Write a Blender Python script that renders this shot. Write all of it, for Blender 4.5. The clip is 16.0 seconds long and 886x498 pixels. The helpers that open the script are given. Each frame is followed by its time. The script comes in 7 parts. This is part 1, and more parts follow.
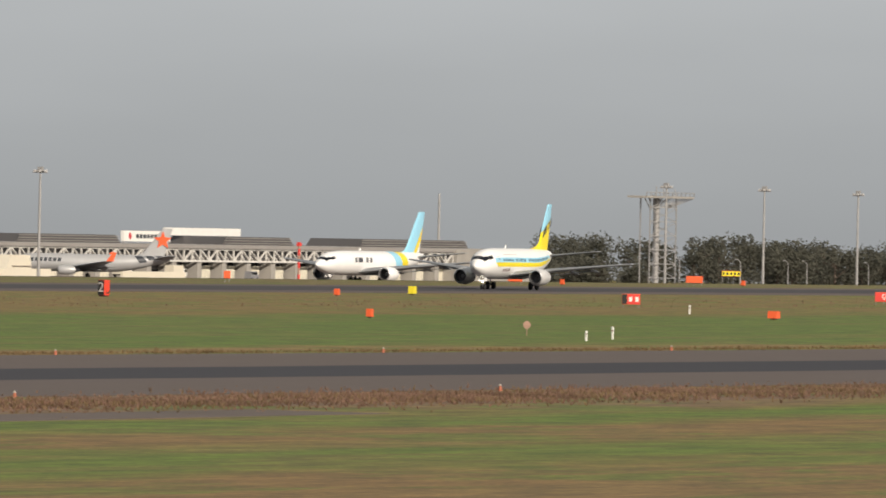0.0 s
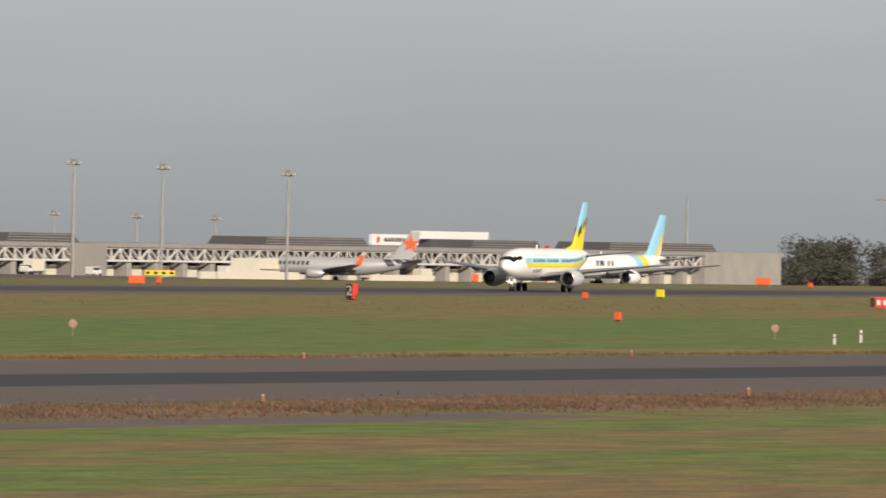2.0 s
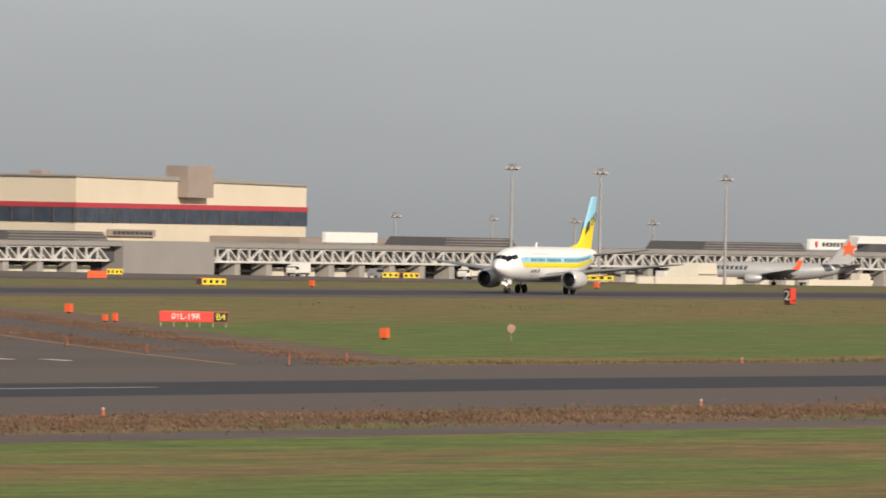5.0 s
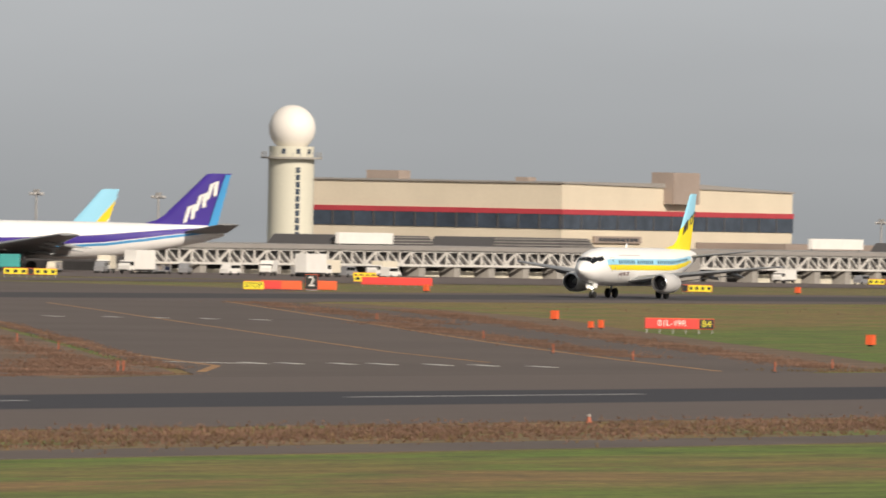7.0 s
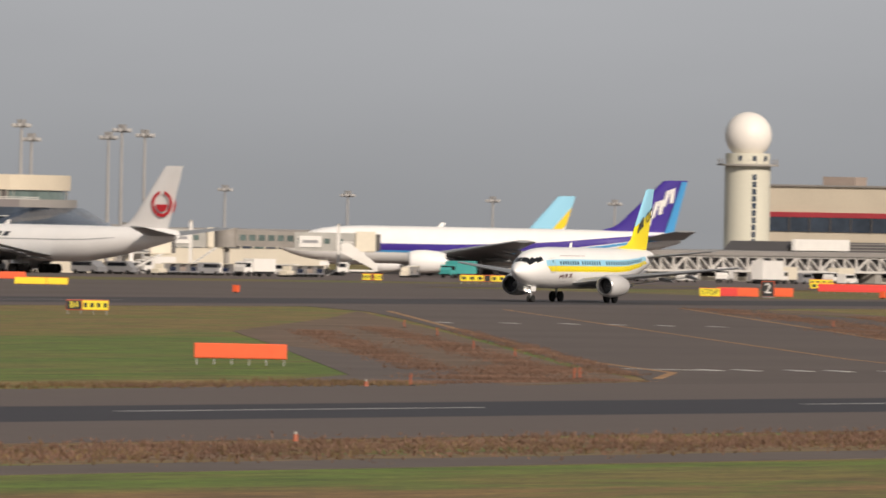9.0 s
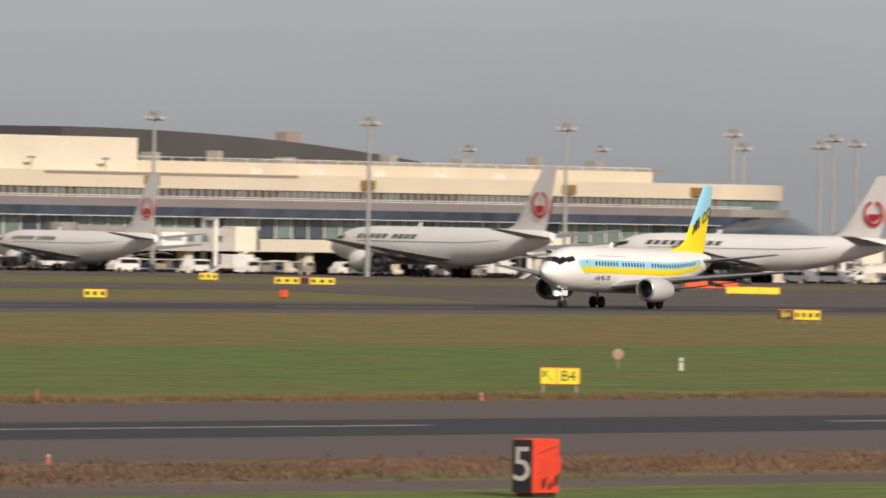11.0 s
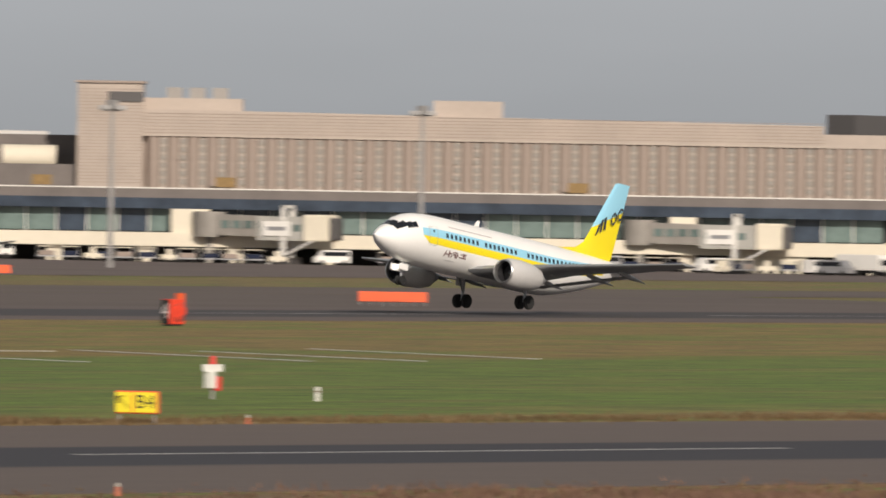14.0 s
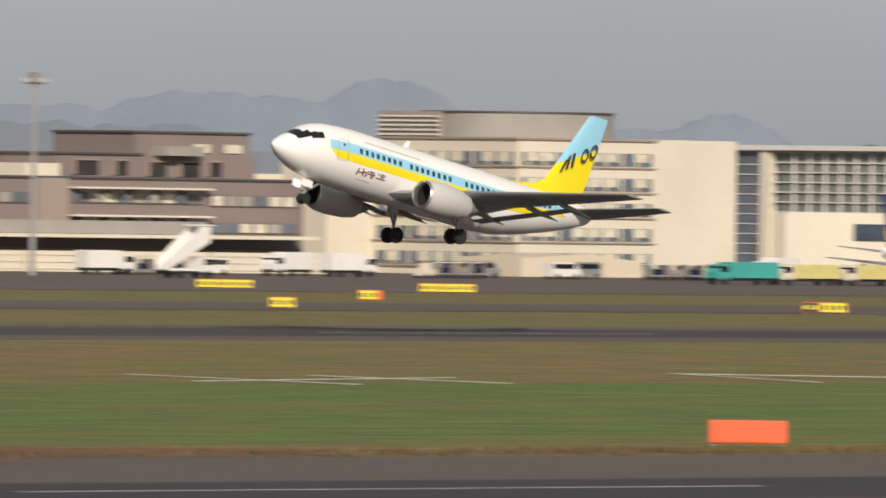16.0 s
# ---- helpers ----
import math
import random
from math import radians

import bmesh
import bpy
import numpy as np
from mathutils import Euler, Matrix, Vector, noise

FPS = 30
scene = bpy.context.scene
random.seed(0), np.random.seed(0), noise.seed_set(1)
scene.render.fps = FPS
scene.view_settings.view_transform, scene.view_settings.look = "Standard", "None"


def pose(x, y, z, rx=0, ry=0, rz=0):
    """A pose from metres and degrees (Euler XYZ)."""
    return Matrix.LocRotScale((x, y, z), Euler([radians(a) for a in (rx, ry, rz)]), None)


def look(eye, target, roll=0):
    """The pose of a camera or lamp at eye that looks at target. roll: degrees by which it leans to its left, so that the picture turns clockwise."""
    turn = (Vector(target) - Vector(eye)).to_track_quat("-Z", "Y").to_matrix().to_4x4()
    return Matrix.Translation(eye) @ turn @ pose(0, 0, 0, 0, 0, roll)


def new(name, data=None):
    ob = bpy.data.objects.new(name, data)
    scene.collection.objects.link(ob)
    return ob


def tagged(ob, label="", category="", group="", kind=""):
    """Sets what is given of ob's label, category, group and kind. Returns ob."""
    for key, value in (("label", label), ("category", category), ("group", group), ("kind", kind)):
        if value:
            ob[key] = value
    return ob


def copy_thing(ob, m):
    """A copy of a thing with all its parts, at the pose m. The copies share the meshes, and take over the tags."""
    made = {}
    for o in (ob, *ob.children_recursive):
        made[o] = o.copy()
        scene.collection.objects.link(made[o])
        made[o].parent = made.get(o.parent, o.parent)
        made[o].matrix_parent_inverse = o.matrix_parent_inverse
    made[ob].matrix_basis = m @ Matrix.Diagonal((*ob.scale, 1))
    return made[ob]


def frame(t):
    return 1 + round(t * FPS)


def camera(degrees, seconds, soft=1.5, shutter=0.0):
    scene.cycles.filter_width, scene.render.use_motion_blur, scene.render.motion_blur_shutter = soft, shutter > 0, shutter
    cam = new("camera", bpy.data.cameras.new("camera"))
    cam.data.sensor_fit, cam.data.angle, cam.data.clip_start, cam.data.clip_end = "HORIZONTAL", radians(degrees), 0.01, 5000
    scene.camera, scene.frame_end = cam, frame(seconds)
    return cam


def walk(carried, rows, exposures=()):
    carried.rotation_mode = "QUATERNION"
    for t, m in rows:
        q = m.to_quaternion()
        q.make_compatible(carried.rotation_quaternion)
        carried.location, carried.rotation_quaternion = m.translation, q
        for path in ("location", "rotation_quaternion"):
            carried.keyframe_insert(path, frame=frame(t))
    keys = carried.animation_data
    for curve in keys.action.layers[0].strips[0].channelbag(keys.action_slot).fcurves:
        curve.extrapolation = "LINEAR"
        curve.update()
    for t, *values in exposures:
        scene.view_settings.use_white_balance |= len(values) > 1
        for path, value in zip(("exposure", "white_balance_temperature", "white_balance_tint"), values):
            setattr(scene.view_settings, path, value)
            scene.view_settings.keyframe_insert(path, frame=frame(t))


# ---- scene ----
cam = camera(4.301, 16.0, soft=1.7, shutter=0.35)
EYE = (0.0, 0.0, 8.406)
# seconds, bearing, tilt, lean of the panning camera on its stand
PAN = [
    (0.0, -68.4440, -0.1260, 1.1881), (0.5, -68.1751, -0.1289, 1.1847), (1.0, -67.9322, -0.1284, 1.1816),
    (1.5, -67.7182, -0.1328, 1.1788), (2.0, -67.2393, -0.1344, 1.1727), (2.5, -66.7975, -0.1352, 1.1671),
    (3.0, -66.2843, -0.1374, 1.1605), (5.5, -64.6268, -0.1597, 1.1393), (6.0, -63.9709, -0.1644, 1.1309),
    (6.5, -63.3973, -0.1620, 1.1235), (7.0, -62.7524, -0.1664, 1.1153), (7.5, -62.3325, -0.1718, 1.1099),
    (8.0, -61.7590, -0.1774, 1.1026), (10.5, -58.1228, -0.1800, 1.0560), (11.0, -57.0800, -0.1908, 1.0427),
    (11.5, -56.2951, -0.1859, 1.0326), (12.0, -55.4526, -0.1955, 1.0218), (12.5, -54.3879, -0.2061, 1.0082),
    (13.0, -53.4548, -0.2224, 0.9963), (13.5, -52.2309, -0.2271, 0.9806), (14.0, -50.6721, -0.2370, 0.9606),
    (14.5, -49.2808, -0.2464, 0.9428), (15.0, -47.6946, -0.2558, 0.9225), (15.5, -45.8779, -0.2544, 0.8993),
    (16.0, -44.0914, -0.2190, 0.8764)]
walk(cam, [(t, pose(*EYE, 90 + tilt, 0, yaw) @ pose(0, 0, 0, 0, 0, lean)) for t, yaw, tilt, lean in PAN],
     exposures=[(0.0, 0.13, 6500, 10), (3.0, 0.10, 6500, 11), (7.5, 0.13, 6500, 11), (8.0, 0.06, 6500, 12), (10.5, -0.08, 6500, 14), (11.2, 0.01, 6500, 14), (12.0, 0.06, 6480, 12),
                (13.0, 0.03, 6450, 12), (14.0, -0.03, 6430, 12), (15.0, 0.03, 6430, 12), (15.5, 0.08, 6430, 12), (16.0, -0.04, 6420, 12)])

# ---- world and sun ----
SUN_WAY = Vector((-0.50, -0.74, 0.44)).normalized()     # towards the sun
world = bpy.data.worlds.new("hazy_sky")
scene.world = world
world.use_nodes = True
wn, wl = world.node_tree.nodes, world.node_tree.links
wn.clear()
w_out, w_bg, w_sky = wn.new("ShaderNodeOutputWorld"), wn.new("ShaderNodeBackground"), wn.new("ShaderNodeTexSky")
w_sky.sky_type, w_sky.sun_disc = "NISHITA", False
w_sky.sun_elevation = math.asin(SUN_WAY.z)
w_sky.sun_rotation = math.atan2(SUN_WAY.x, SUN_WAY.y)
w_sky.dust_density = 6.0
w_haze = wn.new("ShaderNodeMix")
w_haze.data_type = "RGBA"
w_haze.inputs[0].default_value = 0.90
w_haze.inputs[7].default_value = (4.75, 4.93, 5.02, 1)      # thin high cloud
w_cloud, w_co, w_map, w_add = wn.new("ShaderNodeTexNoise"), wn.new("ShaderNodeTexCoord"), wn.new("ShaderNodeMapping"), wn.new("ShaderNodeMix")
w_map.inputs["Scale"].default_value = (14, 14, 60)
w_cloud.inputs["Scale"].default_value, w_cloud.inputs["Detail"].default_value = 1.5, 3
w_ramp = wn.new("ShaderNodeMapRange")
w_ramp.inputs["To Min"].default_value, w_ramp.inputs["To Max"].default_value = 0.93, 1.07
w_grad, w_sep = wn.new("ShaderNodeMapRange"), wn.new("ShaderNodeSeparateXYZ")
w_grad.inputs["From Min"].default_value, w_grad.inputs["From Max"].default_value = -0.001, 0.021
w_grad.inputs["To Min"].default_value, w_grad.inputs["To Max"].default_value = 0.72, 1.0
w_mul, w_mul2 = wn.new("ShaderNodeMath"), wn.new("ShaderNodeMath")
w_mul.operation, w_mul2.operation = "MULTIPLY", "MULTIPLY"
w_mul2.inputs[1].default_value = 0.1
wl.new(w_co.outputs["Generated"], w_map.inputs["Vector"])
wl.new(w_map.outputs[0], w_cloud.inputs["Vector"])
wl.new(w_cloud.outputs["Fac"], w_ramp.inputs["Value"])
wl.new(w_co.outputs["Generated"], w_sep.inputs[0])
wl.new(w_sep.outputs["Z"], w_grad.inputs["Value"])
wl.new(w_ramp.outputs[0], w_mul.inputs[0])
wl.new(w_grad.outputs[0], w_mul.inputs[1])
w_zen, w_mul3 = wn.new("ShaderNodeMapRange"), wn.new("ShaderNodeMath")
w_zen.interpolation_type = "SMOOTHSTEP"
w_zen.inputs["From Min"].default_value, w_zen.inputs["From Max"].default_value = 0.03, 0.75
w_zen.inputs["To Min"].default_value, w_zen.inputs["To Max"].default_value = 1.0, 0.5
w_mul3.operation = "MULTIPLY"
wl.new(w_sep.outputs["Z"], w_zen.inputs["Value"])
wl.new(w_mul.outputs[0], w_mul3.inputs[0])
wl.new(w_zen.outputs[0], w_mul3.inputs[1])
wl.new(w_mul3.outputs[0], w_mul2.inputs[0])
wl.new(w_sky.outputs[0], w_haze.inputs[6])
wl.new(w_haze.outputs[2], w_bg.inputs["Color"])
wl.new(w_mul2.outputs[0], w_bg.inputs["Strength"])
wl.new(w_bg.outputs[0], w_out.inputs["Surface"])
sun = new("sun", bpy.data.lights.new("sun", "SUN"))
sun.data.energy, sun.data.angle, sun.data.color = 4.1, radians(0.6), (1.0, 0.89, 0.755)
sun.matrix_world = look((0, 0, 300), Vector((0, 0, 300)) - SUN_WAY)


# ---- materials ----
def mat(name, color, rough=0.6, metal=0.0, var=0.12, scale=0.5, grain=0.05, gscale=8.0, bump=0.0, stretch=(1, 1, 1), emit=0.0):
    """A surface with slow stains and fine grain on its base colour."""
    m = bpy.data.materials.new(name)
    m.use_nodes = True
    n, l = m.node_tree.nodes, m.node_tree.links
    b = n["Principled BSDF"]
    b.inputs["Roughness"].default_value, b.inputs["Metallic"].default_value = rough, metal
    co, mp = n.new("ShaderNodeTexCoord"), n.new("ShaderNodeMapping")
    mp.inputs["Scale"].default_value = stretch
    l.new(co.outputs["Object"], mp.inputs["Vector"])
    value = None
    for amount, size in ((var, scale), (grain, gscale)):
        if amount <= 0:
            continue
        t, r = n.new("ShaderNodeTexNoise"), n.new("ShaderNodeMapRange")
        t.inputs["Scale"].default_value, t.inputs["Detail"].default_value = size, 4
        r.inputs["From Min"].default_value, r.inputs["From Max"].default_value = 0.25, 0.75
        r.inputs["To Min"].default_value, r.inputs["To Max"].default_value = 1 - amount, 1 + amount
        l.new(mp.outputs[0], t.inputs["Vector"])
        l.new(t.outputs["Fac"], r.inputs["Value"])
        if value is None:
            value = r.outputs[0]
        else:
            k = n.new("ShaderNodeMath")
            k.operation = "MULTIPLY"
            l.new(value, k.inputs[0])
            l.new(r.outputs[0], k.inputs[1])
            value = k.outputs[0]
        if bump > 0 and size == gscale:
            bp = n.new("ShaderNodeBump")
            bp.inputs["Strength"].default_value = bump
            l.new(t.outputs["Fac"], bp.inputs["Height"])
            l.new(bp.outputs[0], b.inputs["Normal"])
    if value is None:
        b.inputs["Base Color"].default_value = (*color, 1)
    else:
        h = n.new("ShaderNodeVectorMath")
        h.operation = "SCALE"
        h.inputs[0].default_value = color
        l.new(value, h.inputs["Scale"])
        l.new(h.outputs[0], b.inputs["Base Color"])
    if emit:
        b.inputs["Emission Color"].default_value, b.inputs["Emission Strength"].default_value = (*color, 1), emit
    return m


def math_node(m, op, a, b=None):
    k = m.node_tree.nodes.new("ShaderNodeMath")
    k.operation = op
    for i, v in enumerate((a, b)):
        if v is None:
            continue
        if isinstance(v, (int, float)):
            k.inputs[i].default_value = v
        else:
            m.node_tree.links.new(v, k.inputs[i])
    return k.outputs[0]


def banded(name, base, bands, rough=0.9, noise_size=(0.012, 0.05), blur=6.0, speck=0.22, patchy=None):
    """Ground whose colour changes with the distance across the airfield; bands: (from, to, colour, strength)."""
    m = mat(name, base, rough)
    n, l = m.node_tree.nodes, m.node_tree.links
    for k in list(n):
        if k.type not in ("BSDF_PRINCIPLED", "OUTPUT_MATERIAL"):
            n.remove(k)
    co, sep, mp, nz = n.new("ShaderNodeTexCoord"), n.new("ShaderNodeSeparateXYZ"), n.new("ShaderNodeMapping"), n.new("ShaderNodeTexNoise")
    mp.inputs["Scale"].default_value = (*noise_size, 1)
    nz.inputs["Scale"].default_value, nz.inputs["Detail"].default_value, nz.inputs["Roughness"].default_value = 1, 7, 0.6
    l.new(co.outputs["Object"], mp.inputs[0])
    l.new(mp.outputs[0], nz.inputs["Vector"])
    l.new(co.outputs["Object"], sep.inputs[0])
    wob = math_node(m, "MULTIPLY", math_node(m, "SUBTRACT", nz.outputs["Fac"], 0.5), blur * 5)
    y = math_node(m, "ADD", sep.outputs["Y"], wob)
    col = None
    for y0, y1, c, s in bands:
        up, down = n.new("ShaderNodeMapRange"), n.new("ShaderNodeMapRange")
        for r, e in ((up, y0), (down, y1)):
            r.interpolation_type = "SMOOTHSTEP"
            r.inputs["From Min"].default_value, r.inputs["From Max"].default_value = e - blur, e + blur
            l.new(y, r.inputs["Value"])
        f = math_node(m, "MULTIPLY", math_node(m, "SUBTRACT", up.outputs[0], down.outputs[0]), s)
        mx = n.new("ShaderNodeMix")
        mx.data_type = "RGBA"
        l.new(f, mx.inputs[0])
        if col is None:
            mx.inputs[6].default_value = (*base, 1)
        else:
            l.new(col, mx.inputs[6])
        mx.inputs[7].default_value = (*c, 1)
        col = mx.outputs[2]
    if patchy:
        pz, pr, pm, mp3 = n.new("ShaderNodeTexNoise"), n.new("ShaderNodeMapRange"), n.new("ShaderNodeMix"), n.new("ShaderNodeMapping")
        mp3.inputs["Scale"].default_value = (0.022, 0.16, 1)
        l.new(co.outputs["Object"], mp3.inputs[0])
        l.new(mp3.outputs[0], pz.inputs["Vector"])
        pz.inputs["Scale"].default_value, pz.inputs["Detail"].default_value, pz.inputs["Roughness"].default_value = 1, 6, 0.65
        pr.inputs["From Min"].default_value, pr.inputs["From Max"].default_value = 0.47, 0.60
        pr.inputs["To Max"].default_value = 0.55
        l.new(pz.outputs["Fac"], pr.inputs["Value"])
        pm.data_type = "RGBA"
        l.new(pr.outputs[0], pm.inputs[0])
        l.new(col, pm.inputs[6])
        pm.inputs[7].default_value = (*patchy, 1)
        col = pm.outputs[2]
        vz, vr, vm, mp5 = n.new("ShaderNodeTexNoise"), n.new("ShaderNodeMapRange"), n.new("ShaderNodeMix"), n.new("ShaderNodeMapping")
        mp5.inputs["Scale"].default_value, mp5.inputs["Location"].default_value = (0.035, 0.10, 1), (7.3, 2.1, 0)
        l.new(co.outputs["Object"], mp5.inputs[0])
        l.new(mp5.outputs[0], vz.inputs["Vector"])
        vz.inputs["Scale"].default_value, vz.inputs["Detail"].default_value, vz.inputs["Roughness"].default_value = 1, 5, 0.7
        vr.inputs["From Min"].default_value, vr.inputs["From Max"].default_value = 0.50, 0.58
        vr.inputs["To Max"].default_value = 0.7
        l.new(vz.outputs["Fac"], vr.inputs["Value"])
        vm.data_type = "RGBA"
        l.new(vr.outputs[0], vm.inputs[0])
        l.new(col, vm.inputs[6])
        vm.inputs[7].default_value = (0.098, 0.152, 0.012, 1)
        col = vm.outputs[2]
    gr, rg = n.new("ShaderNodeTexNoise"), n.new("ShaderNodeMapRange")
    mp2 = n.new("ShaderNodeMapping")
    mp2.inputs["Scale"].default_value = (0.14, 0.42, 1)
    l.new(co.outputs["Object"], mp2.inputs[0])
    l.new(mp2.outputs[0], gr.inputs["Vector"])
    gr.inputs["Scale"].default_value, gr.inputs["Detail"].default_value, gr.inputs["Roughness"].default_value = 1.0, 9, 0.72
    rg.inputs["From Min"].default_value, rg.inputs["From Max"].default_value = 0.25, 0.75
    rg.inputs["To Min"].default_value, rg.inputs["To Max"].default_value = 1 - speck * 1.6, 1 + speck * 1.6
    l.new(gr.outputs["Fac"], rg.inputs["Value"])
    fz, fr = n.new("ShaderNodeTexNoise"), n.new("ShaderNodeMapRange")
    mp4 = n.new("ShaderNodeMapping")
    mp4.inputs["Scale"].default_value = (1.3, 2.2, 1)
    l.new(co.outputs["Object"], mp4.inputs[0])
    l.new(mp4.outputs[0], fz.inputs["Vector"])
    fz.inputs["Scale"].default_value, fz.inputs["Detail"].default_value, fz.inputs["Roughness"].default_value = 1.0, 4, 0.7
    fr.inputs["From Min"].default_value, fr.inputs["From Max"].default_value = 0.3, 0.7
    fr.inputs["To Min"].default_value, fr.inputs["To Max"].default_value = 1 - speck * 0.9, 1 + speck * 0.9
    l.new(fz.outputs["Fac"], fr.inputs["Value"])
    sc = n.new("ShaderNodeVectorMath")
    sc.operation = "SCALE"
    l.new(col, sc.inputs[0])
    l.new(math_node(m, "MULTIPLY", rg.outputs[0], fr.outputs[0]), sc.inputs["Scale"])
    l.new(sc.outputs[0], n["Principled BSDF"].inputs["Base Color"])
    return m


GREEN, DRY, BROWN, STRAW = (0.094, 0.156, 0.010), (0.182, 0.124, 0.028), (0.208, 0.114, 0.046), (0.235, 0.152, 0.052)
RUSSET = (0.170, 0.100, 0.066)
M_GRASS = banded("airfield_grass", DRY, [
    (20, 150, BROWN, 0.55), (150, 165, GREEN, 0.85), (167, 179, BROWN, 0.6), (181, 194, GREEN, 0.95), (199, 217, RUSSET, 0.95),
    (281, 297, STRAW, 0.85), (297, 397, (0.086, 0.146, 0.010), 0.95), (410, 520, (0.190, 0.132, 0.036), 0.75),
    (580, 660, (0.150, 0.118, 0.040), 0.8), (712, 800, (0.150, 0.112, 0.042), 0.8)], noise_size=(0.014, 0.05), blur=6.5, speck=0.42, patchy=(0.190, 0.136, 0.040))
M_NEAR_RUNWAY = banded("worn_runway_asphalt", (0.112, 0.086, 0.073), [(238.5, 257, (0.024, 0.023, 0.031), 0.97)], rough=0.85, noise_size=(0.01, 0.15), blur=0.9, speck=0.05)
M_FAR_RUNWAY = banded("dark_runway_asphalt", (0.108, 0.082, 0.071), [(534, 566, (0.036, 0.032, 0.036), 0.92)], rough=0.85, noise_size=(0.01, 0.08), blur=2.5, speck=0.05)
M_TAXI = mat("taxiway_asphalt", (0.102, 0.079, 0.067), 0.9, var=0.14, scale=0.05, grain=0.08, gscale=0.6, stretch=(0.5, 1, 1))
M_APRON = mat("apron_concrete", (0.116, 0.089, 0.078), 0.9, var=0.12, scale=0.03, grain=0.08, gscale=0.5)
M_SHOULDER = mat("weathered_shoulder", (0.115, 0.089, 0.075), 0.9, var=0.2, scale=0.06, grain=0.1, gscale=0.7)
M_LINE = mat("worn_white_marking", (0.62, 0.60, 0.56), 0.8, var=0.25, scale=0.4)
M_DASH = mat("worn_grey_centre_marking", (0.33, 0.32, 0.31), 0.8, var=0.3, scale=0.3)
M_DIRT = mat("brown_dirt_shoulder", (0.150, 0.098, 0.062), 0.95, var=0.3, scale=0.12, grain=0.2, gscale=1.5)
M_YLINE = mat("faded_orange_marking", (0.36, 0.20, 0.085), 0.8, var=0.25, scale=0.3)


def leafy(m, share_through=0.45):
    """Thin blades let some light through."""
    n, l = m.node_tree.nodes, m.node_tree.links
    tr, mx = n.new("ShaderNodeBsdfTranslucent"), n.new("ShaderNodeMixShader")
    mx.inputs[0].default_value = share_through
    b, o = n["Principled BSDF"], n["Material Output"]
    if b.inputs["Base Color"].links:
        l.new(b.inputs["Base Color"].links[0].from_socket, tr.inputs["Color"])
    l.new(b.outputs[0], mx.inputs[1])
    l.new(tr.outputs[0], mx.inputs[2])
    l.new(mx.outputs[0], o.inputs["Surface"])
    return m


M_WEED = leafy(mat("dry_weeds", (0.295, 0.182, 0.128), 0.95, var=0.35, scale=0.12, grain=0.25, gscale=2.5))
M_WEED_G = leafy(mat("green_weeds", (0.275, 0.190, 0.100), 0.95, var=0.35, scale=0.12, grain=0.25, gscale=2.5))
M_WHITE = mat("white_aircraft_paint", (0.87, 0.86, 0.84), 0.28, var=0.03, scale=0.4, grain=0.015, gscale=5)
M_YELLOW = mat("yellow_livery_paint", (0.86, 0.70, 0.012), 0.3, var=0.03, scale=0.4)
M_SKYBLUE = mat("light_blue_livery_paint", (0.30, 0.62, 0.80), 0.3, var=0.03, scale=0.4)
M_INK = mat("dark_livery_ink", (0.035, 0.04, 0.05), 0.4, var=0.05)
M_INKRED = mat("brown_red_livery_ink", (0.16, 0.06, 0.06), 0.4, var=0.1)
M_GLASS_DARK = mat("dark_cockpit_glass", (0.012, 0.014, 0.018), 0.08, var=0.0, grain=0.0)
M_WINDOW = mat("cabin_window_glass", (0.03, 0.05, 0.075), 0.15, var=0.1)
M_WING = mat("grey_wing_skin", (0.30, 0.31, 0.32), 0.38, metal=0.3, var=0.10, scale=0.5, grain=0.05)
M_METAL = mat("bare_aluminium", (0.62, 0.62, 0.62), 0.28, metal=0.9, var=0.06)
M_ENGINE = mat("pale_grey_engine_cowl", (0.60, 0.59, 0.58), 0.35, metal=0.1, var=0.05, scale=0.6)
M_DARKBLUE = mat("dark_blue_engine_paint", (0.012, 0.018, 0.045), 0.25, var=0.05)
M_FADED = mat("faded_grey_writing", (0.50, 0.46, 0.46), 0.5, var=0.1)
M_HOLE = mat("dark_engine_inlet", (0.025, 0.025, 0.028), 0.5, var=0.2)
M_TYRE = mat("black_tyre_rubber", (0.018, 0.018, 0.018), 0.8, var=0.15)
M_STRUT = mat("grey_gear_strut", (0.35, 0.35, 0.36), 0.4, metal=0.4, var=0.1)
M_LAMP = mat("lit_landing_lamp", (1.0, 0.92, 0.75), 0.3, var=0, grain=0, emit=14.0)
M_CREAM = mat("cream_wall_panels", (0.66, 0.58, 0.45), 0.75, var=0.06, scale=0.08, grain=0.03, gscale=1.5)
M_CREAM2 = mat("pale_cream_cladding", (0.70, 0.64, 0.52), 0.7, var=0.06, scale=0.08, grain=0.03, gscale=1.5)
M_BEIGE = mat("beige_hotel_tile", (0.44, 0.375, 0.325), 0.75, var=0.08, scale=0.12, grain=0.05, gscale=1.5)
M_TAN = mat("tan_brown_tile", (0.315, 0.255, 0.218), 0.75, var=0.10, scale=0.12, grain=0.05, gscale=1.5)
M_ROOFGREY = mat("grey_metal_roofing", (0.30, 0.28, 0.26), 0.5, var=0.08, scale=0.1)
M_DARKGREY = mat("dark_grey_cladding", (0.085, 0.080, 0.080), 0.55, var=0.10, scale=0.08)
# shade inside open floors and recesses, put into one near-black colour
M_SHADEROOM = mat("painted_interior_shade", (0.035, 0.033, 0.033), 0.9, var=0.35, scale=0.3)
